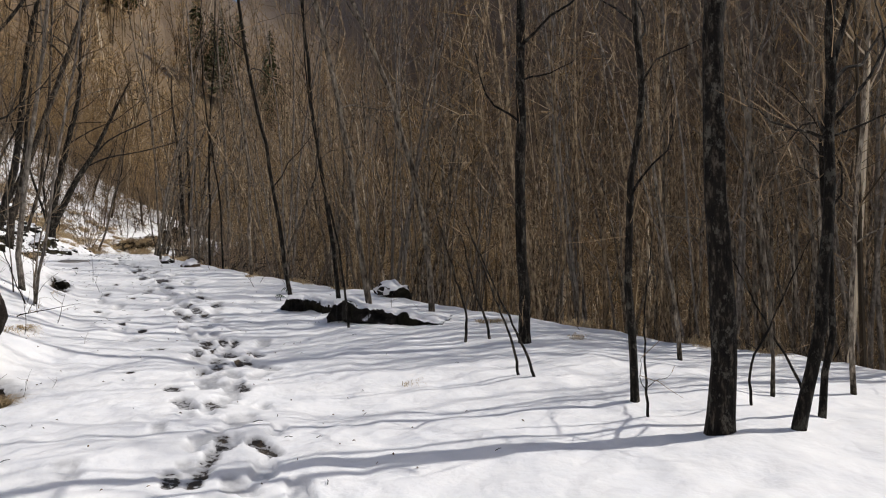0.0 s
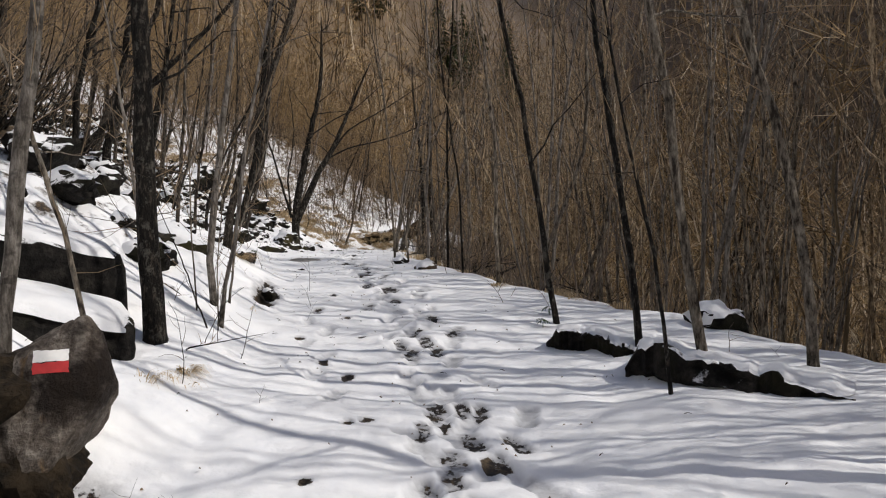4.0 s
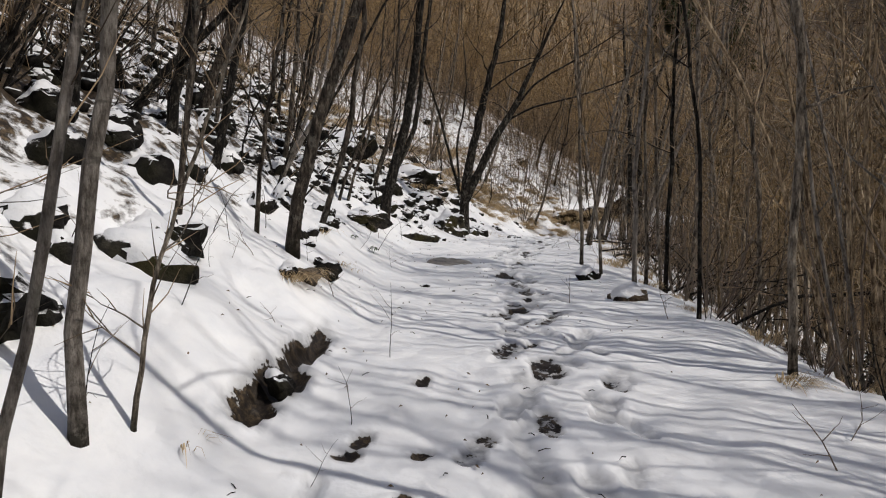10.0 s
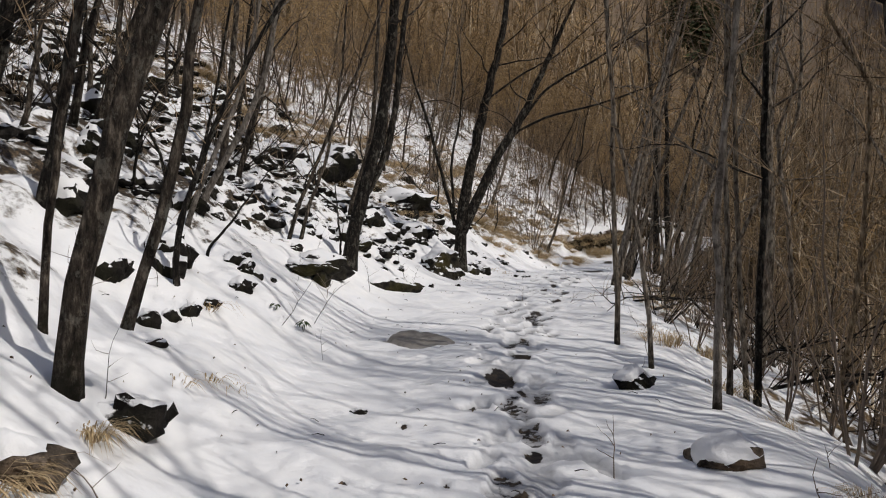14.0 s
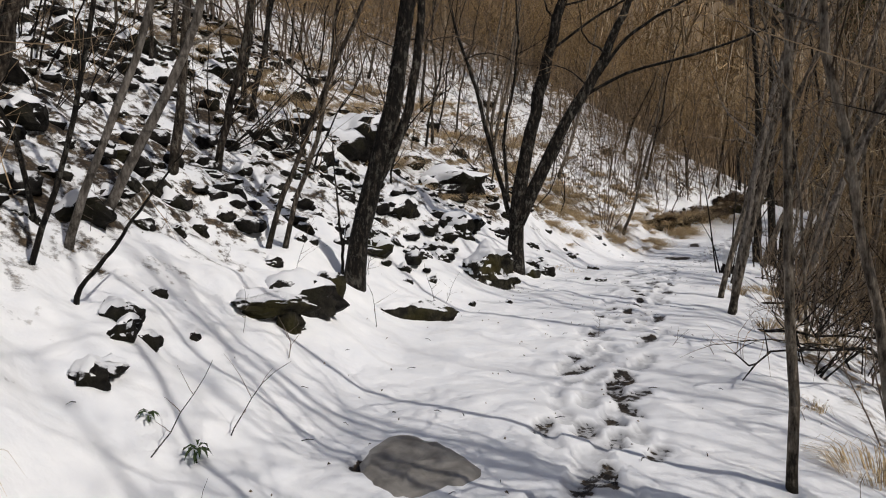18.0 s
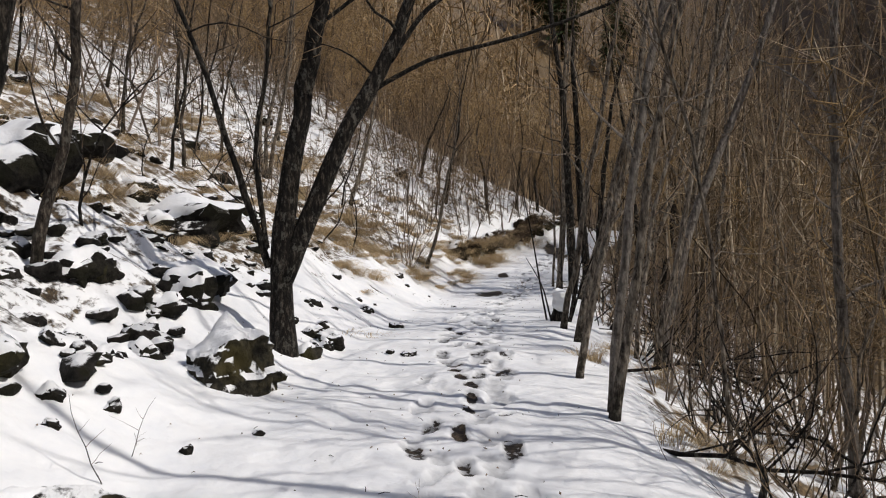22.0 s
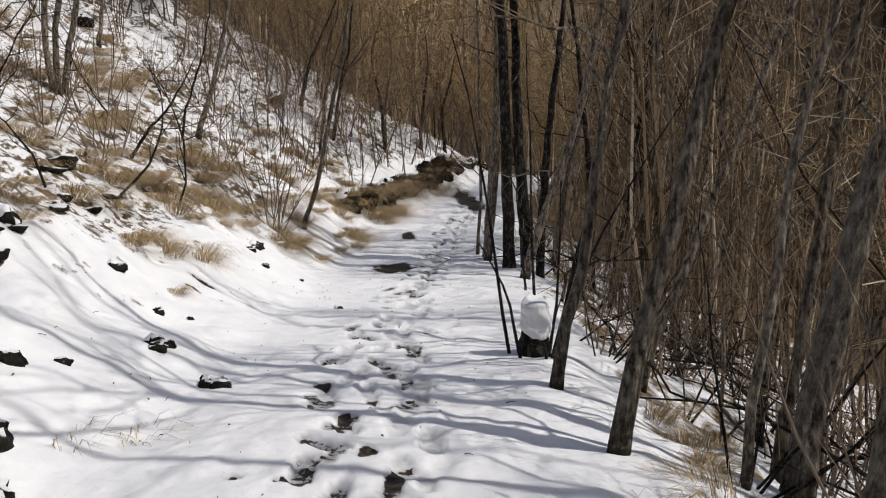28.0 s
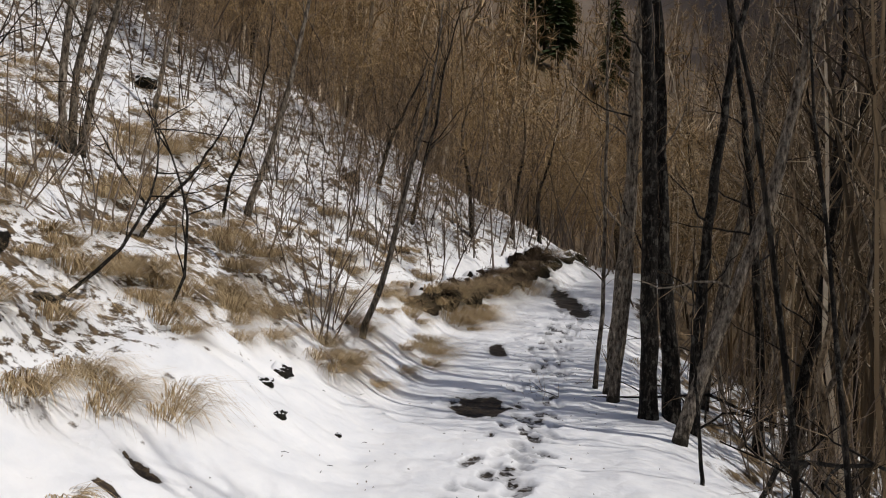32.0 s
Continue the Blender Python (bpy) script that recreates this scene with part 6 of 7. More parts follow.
rock(-18.17, 48.04, 0.41, 0.31, 0.33, 25, 171, 0.55, 0.15, M_MOSS, label='dark earthy stone in the cut bank')
rock(-18.01, 49.27, 0.43, 0.32, 0.34, 25, 172, 0.55, 0.15, M_MOSS, label='dark earthy stone in the cut bank')
rock(-9.69, 11.54, 0.33, 0.20, 0.26, 32, 174, 0.55, 0.45, label='dark jagged rock high on the snowy bank')
rock(-8.66, 11.15, 0.33, 0.20, 0.27, 32, 175, 0.55, 0.45, label='dark jagged rock high on the snowy bank')
rock(-9.43, 12.08, 0.30, 0.18, 0.24, 32, 176, 0.55, 0.45, label='dark jagged rock high on the snowy bank')
rock(-8.92, 12.11, 0.33, 0.20, 0.27, 32, 177, 0.55, 0.45, label='dark jagged rock high on the snowy bank')
rock(-7.12, 10.06, 0.10, 0.06, 0.08, 32, 178, 0.55, 0.45, label='dark jagged rock high on the snowy bank')
rock(-14.05, 14.22, 0.41, 0.25, 0.33, 32, 179, 0.55, 0.45, label='dark jagged rock high on the snowy bank')
rock(-17.20, 17.75, 0.55, 0.33, 0.44, 32, 180, 0.55, 0.45, label='dark jagged rock high on the snowy bank')
rock(-13.06, 15.47, 0.38, 0.23, 0.31, 32, 181, 0.55, 0.45, label='dark jagged rock high on the snowy bank')
rock(-18.91, 21.03, 0.55, 0.33, 0.44, 32, 182, 0.55, 0.45, label='dark jagged rock high on the snowy bank')
rock(-13.85, 13.44, 0.26, 0.15, 0.20, 32, 183, 0.55, 0.45, label='dark jagged rock high on the snowy bank')

rock(-4.64, 6.46, 0.46, 0.40, 0.48, 40, 195, 0.38, 0.0, M_EARTH, "dark rock leaning against the painted boulder", level=4)
rock(-4.36, 6.70, 0.44, 0.26, 0.30, 42, 196, 0.50, 0.0, M_EARTH, "low dark rock under the painted boulder", level=4)
rock(-12.82, 21.95, 0.66, 0.50, 0.46, 30, 190, 0.62, 0.52, M_MOSSY, 'mossy boulder with snow lying in its hollows beside a forked tree', rough=0.24, level=4)
rock(-11.86, 18.36, 0.22, 0.17, 0.19, 60, 191, 0.62, 0.10, M_MOSS, 'dark mossy stone at the foot of a big dark tree')
rock(-11.62, 19.32, 0.56, 0.15, 0.16, 62, 192, 0.66, 0.22, M_MOSS, 'long dark root-like rock running down from a tree', tilt=0.0, rough=0.2, level=4)
rock(-11.10, 17.16, 0.44, 0.26, 0.13, 62, 193, 0.95, 0.45, M_MOSS, 'flat mossy rock with a dark hollow under it', rough=0.22, level=4)
rock(-11.02, 17.32, 0.14, 0.12, 0.20, 50, 194, 0.55, 0.0, M_MOSS, 'dark earthy stone under a flat mossy rock', rough=0.25)

# ---- dry grass ----
tuft("grass_tuft", 'tuft of pale dry grass on the snowy bank', at_ground(-22.40, 34.17), 1, 210, 0.64, 0.58, LEAN)
tuft("grass_tuft", 'tuft of pale dry grass on the snowy bank', at_ground(-23.38, 36.27), 2, 210, 0.64, 0.58, LEAN)
tuft("grass_tuft", 'tuft of pale dry grass on the snowy bank', at_ground(-20.72, 32.40), 3, 180, 0.45, 0.38, LEAN)
tuft("grass_tuft", 'tuft of pale dry grass on the snowy bank', at_ground(-21.51, 33.82), 4, 180, 0.45, 0.38, LEAN)
tuft("grass_tuft", 'dark tussock at the foot of a tree', at_ground(-19.78, 33.82), 5, 180, 0.43, 0.27, LEAN)
tuft("grass_tuft", 'dark tussock at the foot of a tree', at_ground(-19.80, 34.49), 6, 180, 0.43, 0.27, LEAN)
tuft("grass_tuft", 'tuft of pale dry grass on the snowy bank', at_ground(-17.25, 30.36), 7, 180, 0.37, 0.31, LEAN)
tuft("grass_tuft", 'tuft of pale dry grass on the snowy bank', at_ground(-18.20, 34.91), 8, 210, 0.86, 0.55, LEAN)
tuft("grass_tuft", 'tuft of pale dry grass on the snowy bank', at_ground(-18.83, 38.10), 9, 180, 0.35, 0.35, LEAN)
tuft("grass_tuft", 'long dry grass hanging from the cut bank', at_ground(-18.12, 38.91), 10, 240, 0.68, 0.41, LEAN)
tuft("grass_tuft", 'long dry grass hanging from the cut bank', at_ground(-17.80, 39.90), 11, 240, 0.68, 0.41, LEAN)
tuft("grass_tuft", 'tuft of pale dry grass on the snowy bank', at_ground(-17.48, 35.95), 12, 30, 0.25, 0.23, LEAN)
tuft("grass_tuft", 'tuft of pale dry grass on the snowy bank', at_ground(-17.08, 29.08), 13, 180, 0.27, 0.21, LEAN)
tuft("grass_tuft", 'tuft of pale dry grass on the snowy bank', at_ground(-16.30, 28.93), 14, 180, 0.31, 0.20, LEAN)
tuft("grass_tuft", 'tuft of pale dry grass on the snowy bank', at_ground(-16.10, 28.23), 15, 210, 0.27, 0.25, LEAN)
tuft("grass_tuft", 'tuft of pale dry grass on the snowy bank', at_ground(-15.86, 29.14), 16, 150, 0.26, 0.29, LEAN)
tuft("grass_tuft", 'brown withered grass on the bank', at_ground(-17.90, 29.83), 17, 180, 0.38, 0.27, LEAN)
tuft("grass_tuft", 'brown withered grass on the bank', at_ground(-18.27, 30.63), 18, 180, 0.38, 0.27, LEAN)
tuft("grass_tuft", 'tuft of pale dry grass on the snowy bank', at_ground(-21.31, 31.44), 19, 180, 0.23, 0.23, LEAN)
tuft("grass_tuft", 'tuft of pale dry grass on the snowy bank', at_ground(-15.33, 27.89), 20, 120, 0.11, 0.13, LEAN)
tuft("grass_tuft", 'tuft of pale dry grass on the snowy bank', at_ground(-17.94, 33.75), 21, 25, 0.21, 0.12, LEAN)
tuft("grass_tuft", 'tuft of pale dry grass on the snowy bank', at_ground(-13.64, 25.00), 22, 26, 0.16, 0.26, LEAN)
tuft("grass_tuft", 'tuft of pale dry grass on the snowy bank', at_ground(-13.44, 25.30), 23, 26, 0.16, 0.26, LEAN)
tuft("grass_tuft", 'tuft of pale dry grass on the snowy bank', at_ground(-17.95, 29.93), 24, 150, 0.29, 0.20, LEAN)
tuft("grass_tuft", 'tuft of pale dry grass on the snowy bank', at_ground(-18.35, 30.79), 25, 150, 0.29, 0.20, LEAN)
tuft("grass_tuft", 'tuft of pale dry grass on the snowy bank', at_ground(-18.37, 31.29), 26, 150, 0.29, 0.20, LEAN)
tuft("grass_tuft", 'tuft of pale dry grass on the snowy bank', at_ground(-17.93, 31.26), 27, 120, 0.38, 0.27, LEAN)
tuft("grass_tuft", 'tuft of pale dry grass on the snowy bank', at_ground(-22.80, 34.55), 28, 180, 0.64, 0.55, LEAN)
tuft("grass_tuft", 'tuft of pale dry grass on the snowy bank', at_ground(-23.55, 36.54), 29, 180, 0.64, 0.55, LEAN)
tuft("grass_tuft", 'tuft of pale dry grass on the snowy bank', at_ground(-21.05, 32.83), 30, 180, 0.34, 0.29, LEAN)
tuft("grass_tuft", 'tuft of pale dry grass on the snowy bank', at_ground(-21.60, 34.04), 31, 180, 0.34, 0.29, LEAN)
tuft("grass_tuft", 'tuft of pale dry grass on the snowy bank', at_ground(-16.08, 28.10), 32, 120, 0.19, 0.19, LEAN)
tuft("grass_tuft", 'tuft of pale dry grass on the snowy bank', at_ground(-16.43, 28.91), 33, 120, 0.19, 0.19, LEAN)
tuft("grass_tuft", 'tuft of pale dry grass on the snowy bank', at_ground(-15.98, 28.67), 34, 120, 0.29, 0.22, LEAN)
tuft("grass_tuft", 'tuft of pale dry grass on the snowy bank', at_ground(-16.11, 29.41), 35, 120, 0.29, 0.22, LEAN)
tuft("grass_tuft", 'dry grass on the edge of the slope', at_ground(-10.55, 27.33), 36, 150, 0.22, 0.18, LEAN)
tuft("grass_tuft", 'dry grass on the edge of the slope', at_ground(-10.27, 26.33), 37, 150, 0.17, 0.18, LEAN)
tuft("grass_tuft", 'tuft of pale dry grass on the snowy bank', at_ground(-17.99, 39.11), 38, 180, 0.64, 0.54, LEAN)
tuft("grass_tuft", 'dark brown grass on the cut bank', at_ground(-18.33, 42.32), 39, 240, 0.78, 0.55, LEAN)
tuft("grass_tuft", 'dark brown grass on the cut bank', at_ground(-17.99, 44.04), 40, 240, 0.78, 0.55, LEAN)
tuft("grass_tuft", 'tuft of pale dry grass on the snowy bank', at_ground(-18.45, 34.88), 41, 30, 0.41, 0.43, LEAN)
tuft("grass_tuft", 'long dry grass hanging over a rock', at_ground(-7.34, 12.47), 42, 180, 0.16, 0.21, LEAN)
tuft("grass_tuft", 'long dry grass hanging over a rock', at_ground(-7.73, 13.04), 43, 120, 0.12, 0.12, LEAN)
tuft("grass_tuft", 'tuft of pale dry grass on the snowy bank', at_ground(-8.41, 14.12), 44, 15, 0.11, 0.12, LEAN)
tuft("grass_tuft", 'tuft of pale dry grass on the snowy bank', at_ground(-7.11, 12.98), 45, 12, 0.10, 0.12, LEAN)
tuft("grass_tuft", 'thin grass blades sticking out of the snow', at_ground(-8.42, 13.90), 46, 22, 0.13, 0.20, LEAN)
tuft("grass_tuft", 'thin grass blades sticking out of the snow', at_ground(-8.33, 14.22), 47, 10, 0.10, 0.12, LEAN)
tuft("grass_tuft", 'tuft of pale dry grass on the snowy bank', at_ground(-9.40, 14.73), 48, 20, 0.16, 0.12, LEAN)
tuft("grass_tuft", 'tuft of pale dry grass on the snowy bank', at_ground(-4.81, 8.41), 49, 150, 0.10, 0.12, LEAN)
tuft("grass_tuft", 'tuft of pale dry grass on the snowy bank', at_ground(-4.65, 8.26), 50, 20, 0.10, 0.13, LEAN)
tuft("grass_tuft", 'thin grass blades sticking out of the snow', at_ground(-4.74, 7.95), 51, 12, 0.16, 0.12, LEAN)
tuft("grass_tuft", 'tuft of pale dry grass on the snowy bank', at_ground(-2.57, 12.69), 52, 30, 0.21, 0.15, LEAN)
tuft("grass_tuft", 'tuft of pale dry grass on the snowy bank', at_ground(-3.72, 13.24), 53, 120, 0.14, 0.13, LEAN)
tuft("grass_tuft", 'thin grass blades sticking out of the snow', at_ground(-5.71, 10.49), 54, 10, 0.12, 0.12, LEAN)
tuft("grass_tuft", 'dry grass under the painted boulder', at_ground(-3.89, 6.58), 55, 150, 0.15, 0.20, LEAN)
tuft("grass_tuft", 'tuft of pale dry grass on the snowy bank', at_ground(-0.40, 7.03), 56, 20, 0.11, 0.12, LEAN)
tuft("grass_tuft", 'tuft of pale dry grass on the snowy bank', at_ground(0.32, 9.52), 57, 120, 0.12, 0.12, LEAN)
tuft("grass_tuft", 'tuft of pale dry grass on the snowy bank', at_ground(0.51, 9.56), 58, 120, 0.12, 0.12, LEAN)
tuft("grass_tuft", 'tuft of pale dry grass on the snowy bank', at_ground(1.34, 8.66), 59, 120, 0.10, 0.17, LEAN)
tuft("grass_tuft", 'tuft of pale dry grass on the snowy bank', at_ground(-0.58, 9.51), 60, 30, 0.10, 0.19, LEAN)
tuft("grass_tuft", 'tuft of pale dry grass on the snowy bank', at_ground(-4.75, 7.93), 61, 25, 0.14, 0.12, LEAN)
tuft("grass_tuft", 'tuft of pale dry grass on the snowy bank', at_ground(-4.80, 8.25), 62, 25, 0.14, 0.12, LEAN)
tuft("grass_tuft", 'tuft of pale dry grass on the snowy bank', at_ground(-9.59, 25.27), 63, 120, 0.21, 0.17, LEAN)
tuft("grass_tuft", 'tuft of pale dry grass on the snowy bank', at_ground(-19.75, 34.28), 64, 30, 0.45, 0.42, LEAN)
tuft("grass_tuft", 'tuft of pale dry grass on the snowy bank', at_ground(-19.70, 34.04), 65, 120, 0.46, 0.46, LEAN)
tuft("grass_tuft", 'dark brown grass hanging over the cut bank', at_ground(-18.74, 39.70), 66, 210, 0.35, 0.31, LEAN)
tuft("grass_tuft", 'dark brown grass hanging over the cut bank', at_ground(-18.74, 40.33), 67, 210, 0.36, 0.32, LEAN, M_LEAF)
tuft("grass_tuft", 'dark brown grass hanging over the cut bank', at_ground(-18.72, 41.12), 68, 210, 0.38, 0.33, LEAN)
tuft("grass_tuft", 'dark brown grass hanging over the cut bank', at_ground(-18.73, 41.87), 69, 210, 0.39, 0.35, LEAN, M_LEAF)
tuft("grass_tuft", 'dark brown grass hanging over the cut bank', at_ground(-18.71, 42.73), 70, 210, 0.41, 0.36, LEAN)
tuft("grass_tuft", 'dark brown grass hanging over the cut bank', at_ground(-18.68, 43.61), 71, 210, 0.43, 0.38, LEAN, M_LEAF)
tuft("grass_tuft", 'dark brown grass hanging over the cut bank', at_ground(-18.59, 44.38), 72, 210, 0.44, 0.39, LEAN)
tuft("grass_tuft", 'dark brown grass hanging over the cut bank', at_ground(-18.40, 44.99), 73, 210, 0.45, 0.40, LEAN, M_LEAF)
tuft("grass_tuft", 'dark brown grass hanging over the cut bank', at_ground(-18.31, 45.80), 74, 210, 0.47, 0.41, LEAN)
tuft("grass_tuft", 'dark brown grass hanging over the cut bank', at_ground(-18.38, 47.20), 75, 210, 0.50, 0.44, LEAN, M_LEAF)
tuft("grass_tuft", 'dark brown grass hanging over the cut bank', at_ground(-18.21, 48.31), 76, 210, 0.52, 0.46, LEAN)
tuft("grass_tuft", 'dark brown grass hanging over the cut bank', at_ground(-22.11, 65.80), 77, 210, 0.91, 0.80, LEAN, M_LEAF)

# ---- bare ground ----
patch('puddle', 'grey icy puddle in the snow', -8.93, 16.74, 0.32, 0.43, 40, 1, M_ICE)

# ---- rock slabs, painted mark, stump ----
def ledge(front, back, seed, label):
    """A tilted slab of rock with a broken dark face and snow on its top. front: x, y, height of the face's top."""
    rng = np.random.default_rng(seed)
    p = np.array(front)
    n = 44
    t = np.concatenate([[0], np.cumsum(np.linalg.norm(np.diff(p[:, :2], axis=0), axis=1))])
    s = np.linspace(0, t[-1], n)
    fx, fy, fz = (np.interp(s, t, p[:, i]) for i in range(3))
    fy = fy + 0.05 * vnoise(s * 4 + seed, s * 0, 3) + 0.03 * vnoise(s * 13 + seed, s * 0, 7) + rng.normal(0, 0.008, n)
    fz = fz - 0.05 + 0.025 * vnoise(s * 6 + seed, s * 0 + 2, 4) + 0.022 * vnoise(s * 17 + seed, s * 0 + 2, 5)
    low = ground(fx, fy) - 0.12
    bx, by = fx + back[0], fy + back[1]
    bz = np.maximum(ground(bx, by) + 0.04, fz - 0.05) * 0.7 + (ground(bx, by) + 0.02) * 0.3
    ob = thing("rock_slab", label, "rock", pose(0, 0, 0), "rock slabs beside the trail")
    rows = []
    for q, out in ((0.0, 0.05), (0.3, -0.01), (0.45, 0.05), (0.75, 0.02), (0.93, 0.045), (1.0, 0.0)):
        j = rng.normal(0, 0.010, n) + 0.04 * vnoise(s * 7 + q * 3, s * 0 + q * 9 + seed, 8)
        rows.append(np.stack([fx, fy - out + j, low + (fz - low) * q + rng.normal(0, 0.006, n)], axis=1))
    rows.append(np.stack([bx, by, bz - 0.03], axis=1))
    rows.append(np.stack([bx, by, bz - 0.4], axis=1))
    f = [(i * n + k, i * n + k + 1, (i + 1) * n + k + 1, (i + 1) * n + k) for i in range(len(rows) - 1) for k in range(n - 1)]
    f += [tuple(i * n for i in reversed(range(len(rows)))), tuple(i * n + n - 1 for i in range(len(rows)))]
    b = Build()
    b.add(np.concatenate(rows), f)
    part("stone", b, M_ROCK, ob, sharp=True)
    rows = []
    for q, up in ((0.06, -0.01), (0.10, 0.035), (0.3, 0.055), (0.6, 0.05), (1.0, 0.04), (1.25, -0.08)):
        e = q + (0.12 * vnoise(s * 6 + seed, s * 0 + q, 5) if q < 0.2 else 0)
        fall = np.minimum(np.minimum(s, s[-1] - s) / 0.12, 1)
        rows.append(np.stack([fx + back[0] * e, fy + back[1] * e, fz + (bz - fz) * np.minimum(e, 1) + up * fall + 0.012 * vnoise(s * 9, s * 0 + q * 5, 6)], axis=1))
    c = Build()
    c.add(np.concatenate(rows), [(i * n + k, i * n + k + 1, (i + 1) * n + k + 1, (i + 1) * n + k) for i in range(len(rows) - 1) for k in range(n - 1)])
    part("snow_cap", c, M_SNOW, ob, "white sheet of snow")


ledge([(-2.42, 10.40, 0.66), (-2.30, 10.33, 0.79), (-2.15, 10.29, 0.80), (-1.97, 10.28, 0.75), (-1.77, 10.17, 0.69), (-1.52, 10.24, 0.58)], (0.12, 0.6), 31, "dark tilted rock slab with snow lying on it")
ledge([(-1.66, 9.78, 0.58), (-1.54, 9.66, 0.75), (-1.34, 9.50, 0.78), (-1.05, 9.42, 0.71), (-0.80, 9.37, 0.66), (-0.50, 9.40, 0.58), (-0.15, 9.36, 0.48)], (0.1, 0.55), 33, "long dark rock slab sloping under a sheet of snow")


def block(x, y, z, length, depth, height, rz, tilt, dip, seed, label, snow=0.07, material=None, reach=1.0):
    """A bedded block of rock with a broken front face, its top at z, and a sheet of snow on it. tilt: its top falls towards the front; dip: along its length."""
    rng = np.random.default_rng(seed)
    nx, ny, nz = 26, 14, 9
    gx, gy, gzz = np.linspace(-1, 1, nx), np.linspace(-1, 1, ny), np.linspace(-1, 1, nz)
    verts, index = [], {}
    faces = []

    def vert(i, j, k):
        if (i, j, k) not in index:
            index[i, j, k] = len(verts)
            verts.append((gx[i], gy[j], gzz[k]))
        return index[i, j, k]

    for k in (0, nz - 1):
        for i in range(nx - 1):
            for j in range(ny - 1):
                q = (vert(i, j, k), vert(i + 1, j, k), vert(i + 1, j + 1, k), vert(i, j + 1, k))
                faces.append(q if k else q[::-1])
    for j in (0, ny - 1):
        for i in range(nx - 1):
            for k in range(nz - 1):
                q = (vert(i, j, k), vert(i + 1, j, k), vert(i + 1, j, k + 1), vert(i, j, k + 1))
                faces.append(q[::-1] if j else q)
    for i in (0, nx - 1):
        for j in range(ny - 1):
            for k in range(nz - 1):
                q = (vert(i, j, k), vert(i, j + 1, k), vert(i, j + 1, k + 1), vert(i, j, k + 1))
                faces.append(q if i else q[::-1])
    v = np.array(verts)
    o = rng.uniform(0, 40, 4)
    r = np.clip((np.abs(v[:, 0]) ** 4 + np.abs(v[:, 1]) ** 4 + np.abs(v[:, 2]) ** 5 * 0.5), 0.2, 3) ** 0.17
    v = v / r[:, None]
    plan = 1 - 0.45 * np.clip(v[:, 0], 0, 1) ** 2 + 0.14 * vnoise(v[:, 0] * 2.2 + o[0], v[:, 2] * 0.4 + o[1], 41)
    w = np.stack([v[:, 0] * length / 2, v[:, 1] * plan * depth / 2, v[:, 2] * height / 2], axis=1)
    bed = np.abs(vnoise(w[:, 2] * 9 + w[:, 0] * 1.2 + o[2], w[:, 0] * 0.7 + o[3], 42))
    rough = vnoise(w[:, 0] * 5 + o[0], w[:, 2] * 6 + w[:, 1] * 4 + o[1], 43) + 0.5 * vnoise(w[:, 0] * 13 + o[2], w[:, 2] * 14 + w[:, 1] * 12 + o[3], 44)
    w[:, 1] += np.where(v[:, 1] < 0, 1, 0.3) * (0.10 * bed + 0.035 * rough)
    w[:, 0] += 0.03 * rough
    w[:, 2] += 0.03 * vnoise(w[:, 0] * 4 + o[3], w[:, 1] * 4 + o[0], 45) - math.tan(radians(dip)) * w[:, 0] + math.tan(radians(tilt)) * w[:, 1] - height / 2
    ob = thing("rock_slab", label, "rock", pose(x, y, z, 0, 0, rz), "rock slabs beside the trail")
    b = Build()
    b.add(w, faces)
    part("stone", b, material or M_ROCK, ob, sharp=True)
    n = 22
    S, T = np.meshgrid(np.linspace(-1, 1, n), np.linspace(-1, 1, n), indexing="ij")
    edge = np.clip(1.06 - np.maximum(np.abs(S), np.abs(T)), 0, 1)
    lip = 0.90 + 0.10 * vnoise(S * 3 + o[1], S * 0 + o[2], 46) + 0.05 * vnoise(S * 8 + o[1], S * 0 + o[2], 47)
    plan = 1 - 0.45 * np.clip(S, 0, 1) ** 2 + 0.14 * vnoise(S * 2.2 + o[0], 0.4 + 0 * S + o[1], 41)
    X, Y = S * length / 2 * 0.93, np.where(T < 0, T * lip * reach, T) * plan * depth / 2 * 0.95
    Z = -math.tan(radians(dip)) * X + math.tan(radians(tilt)) * Y + snow * np.sqrt(np.clip(edge * 3.2, 0, 1)) - 0.05 * (edge < 0.08) + 0.02 * vnoise(X * 3 + o[3], Y * 3, 48) - 0.01
    c = Build()
    c.add(np.stack([X, Y, Z], axis=-1).reshape(-1, 3), [(i * n + j, (i + 1) * n + j, (i + 1) * n + j + 1, i * n + j + 1) for i in range(n - 1) for j in range(n - 1)])
    part("snow_cap", c, M_SNOW, ob, "white sheet of snow")


block(-6.52, 8.16, 1.70, 1.95, 1.1, 1.3, 41, 6, 13, 81, "large dark rock ledge under a sheet of snow", 0.07)
block(-5.80, 7.88, 1.14, 1.45, 0.75, 0.30, 41, 10, 17, 82, "thick slab of dark rock covered with snow before a ledge", 0.09)
block(-7.90, 9.55, 2.22, 1.3, 0.7, 0.6, 38, 8, 6, 83, "dark bedded rock ledge high on the snowy bank", 0.06)

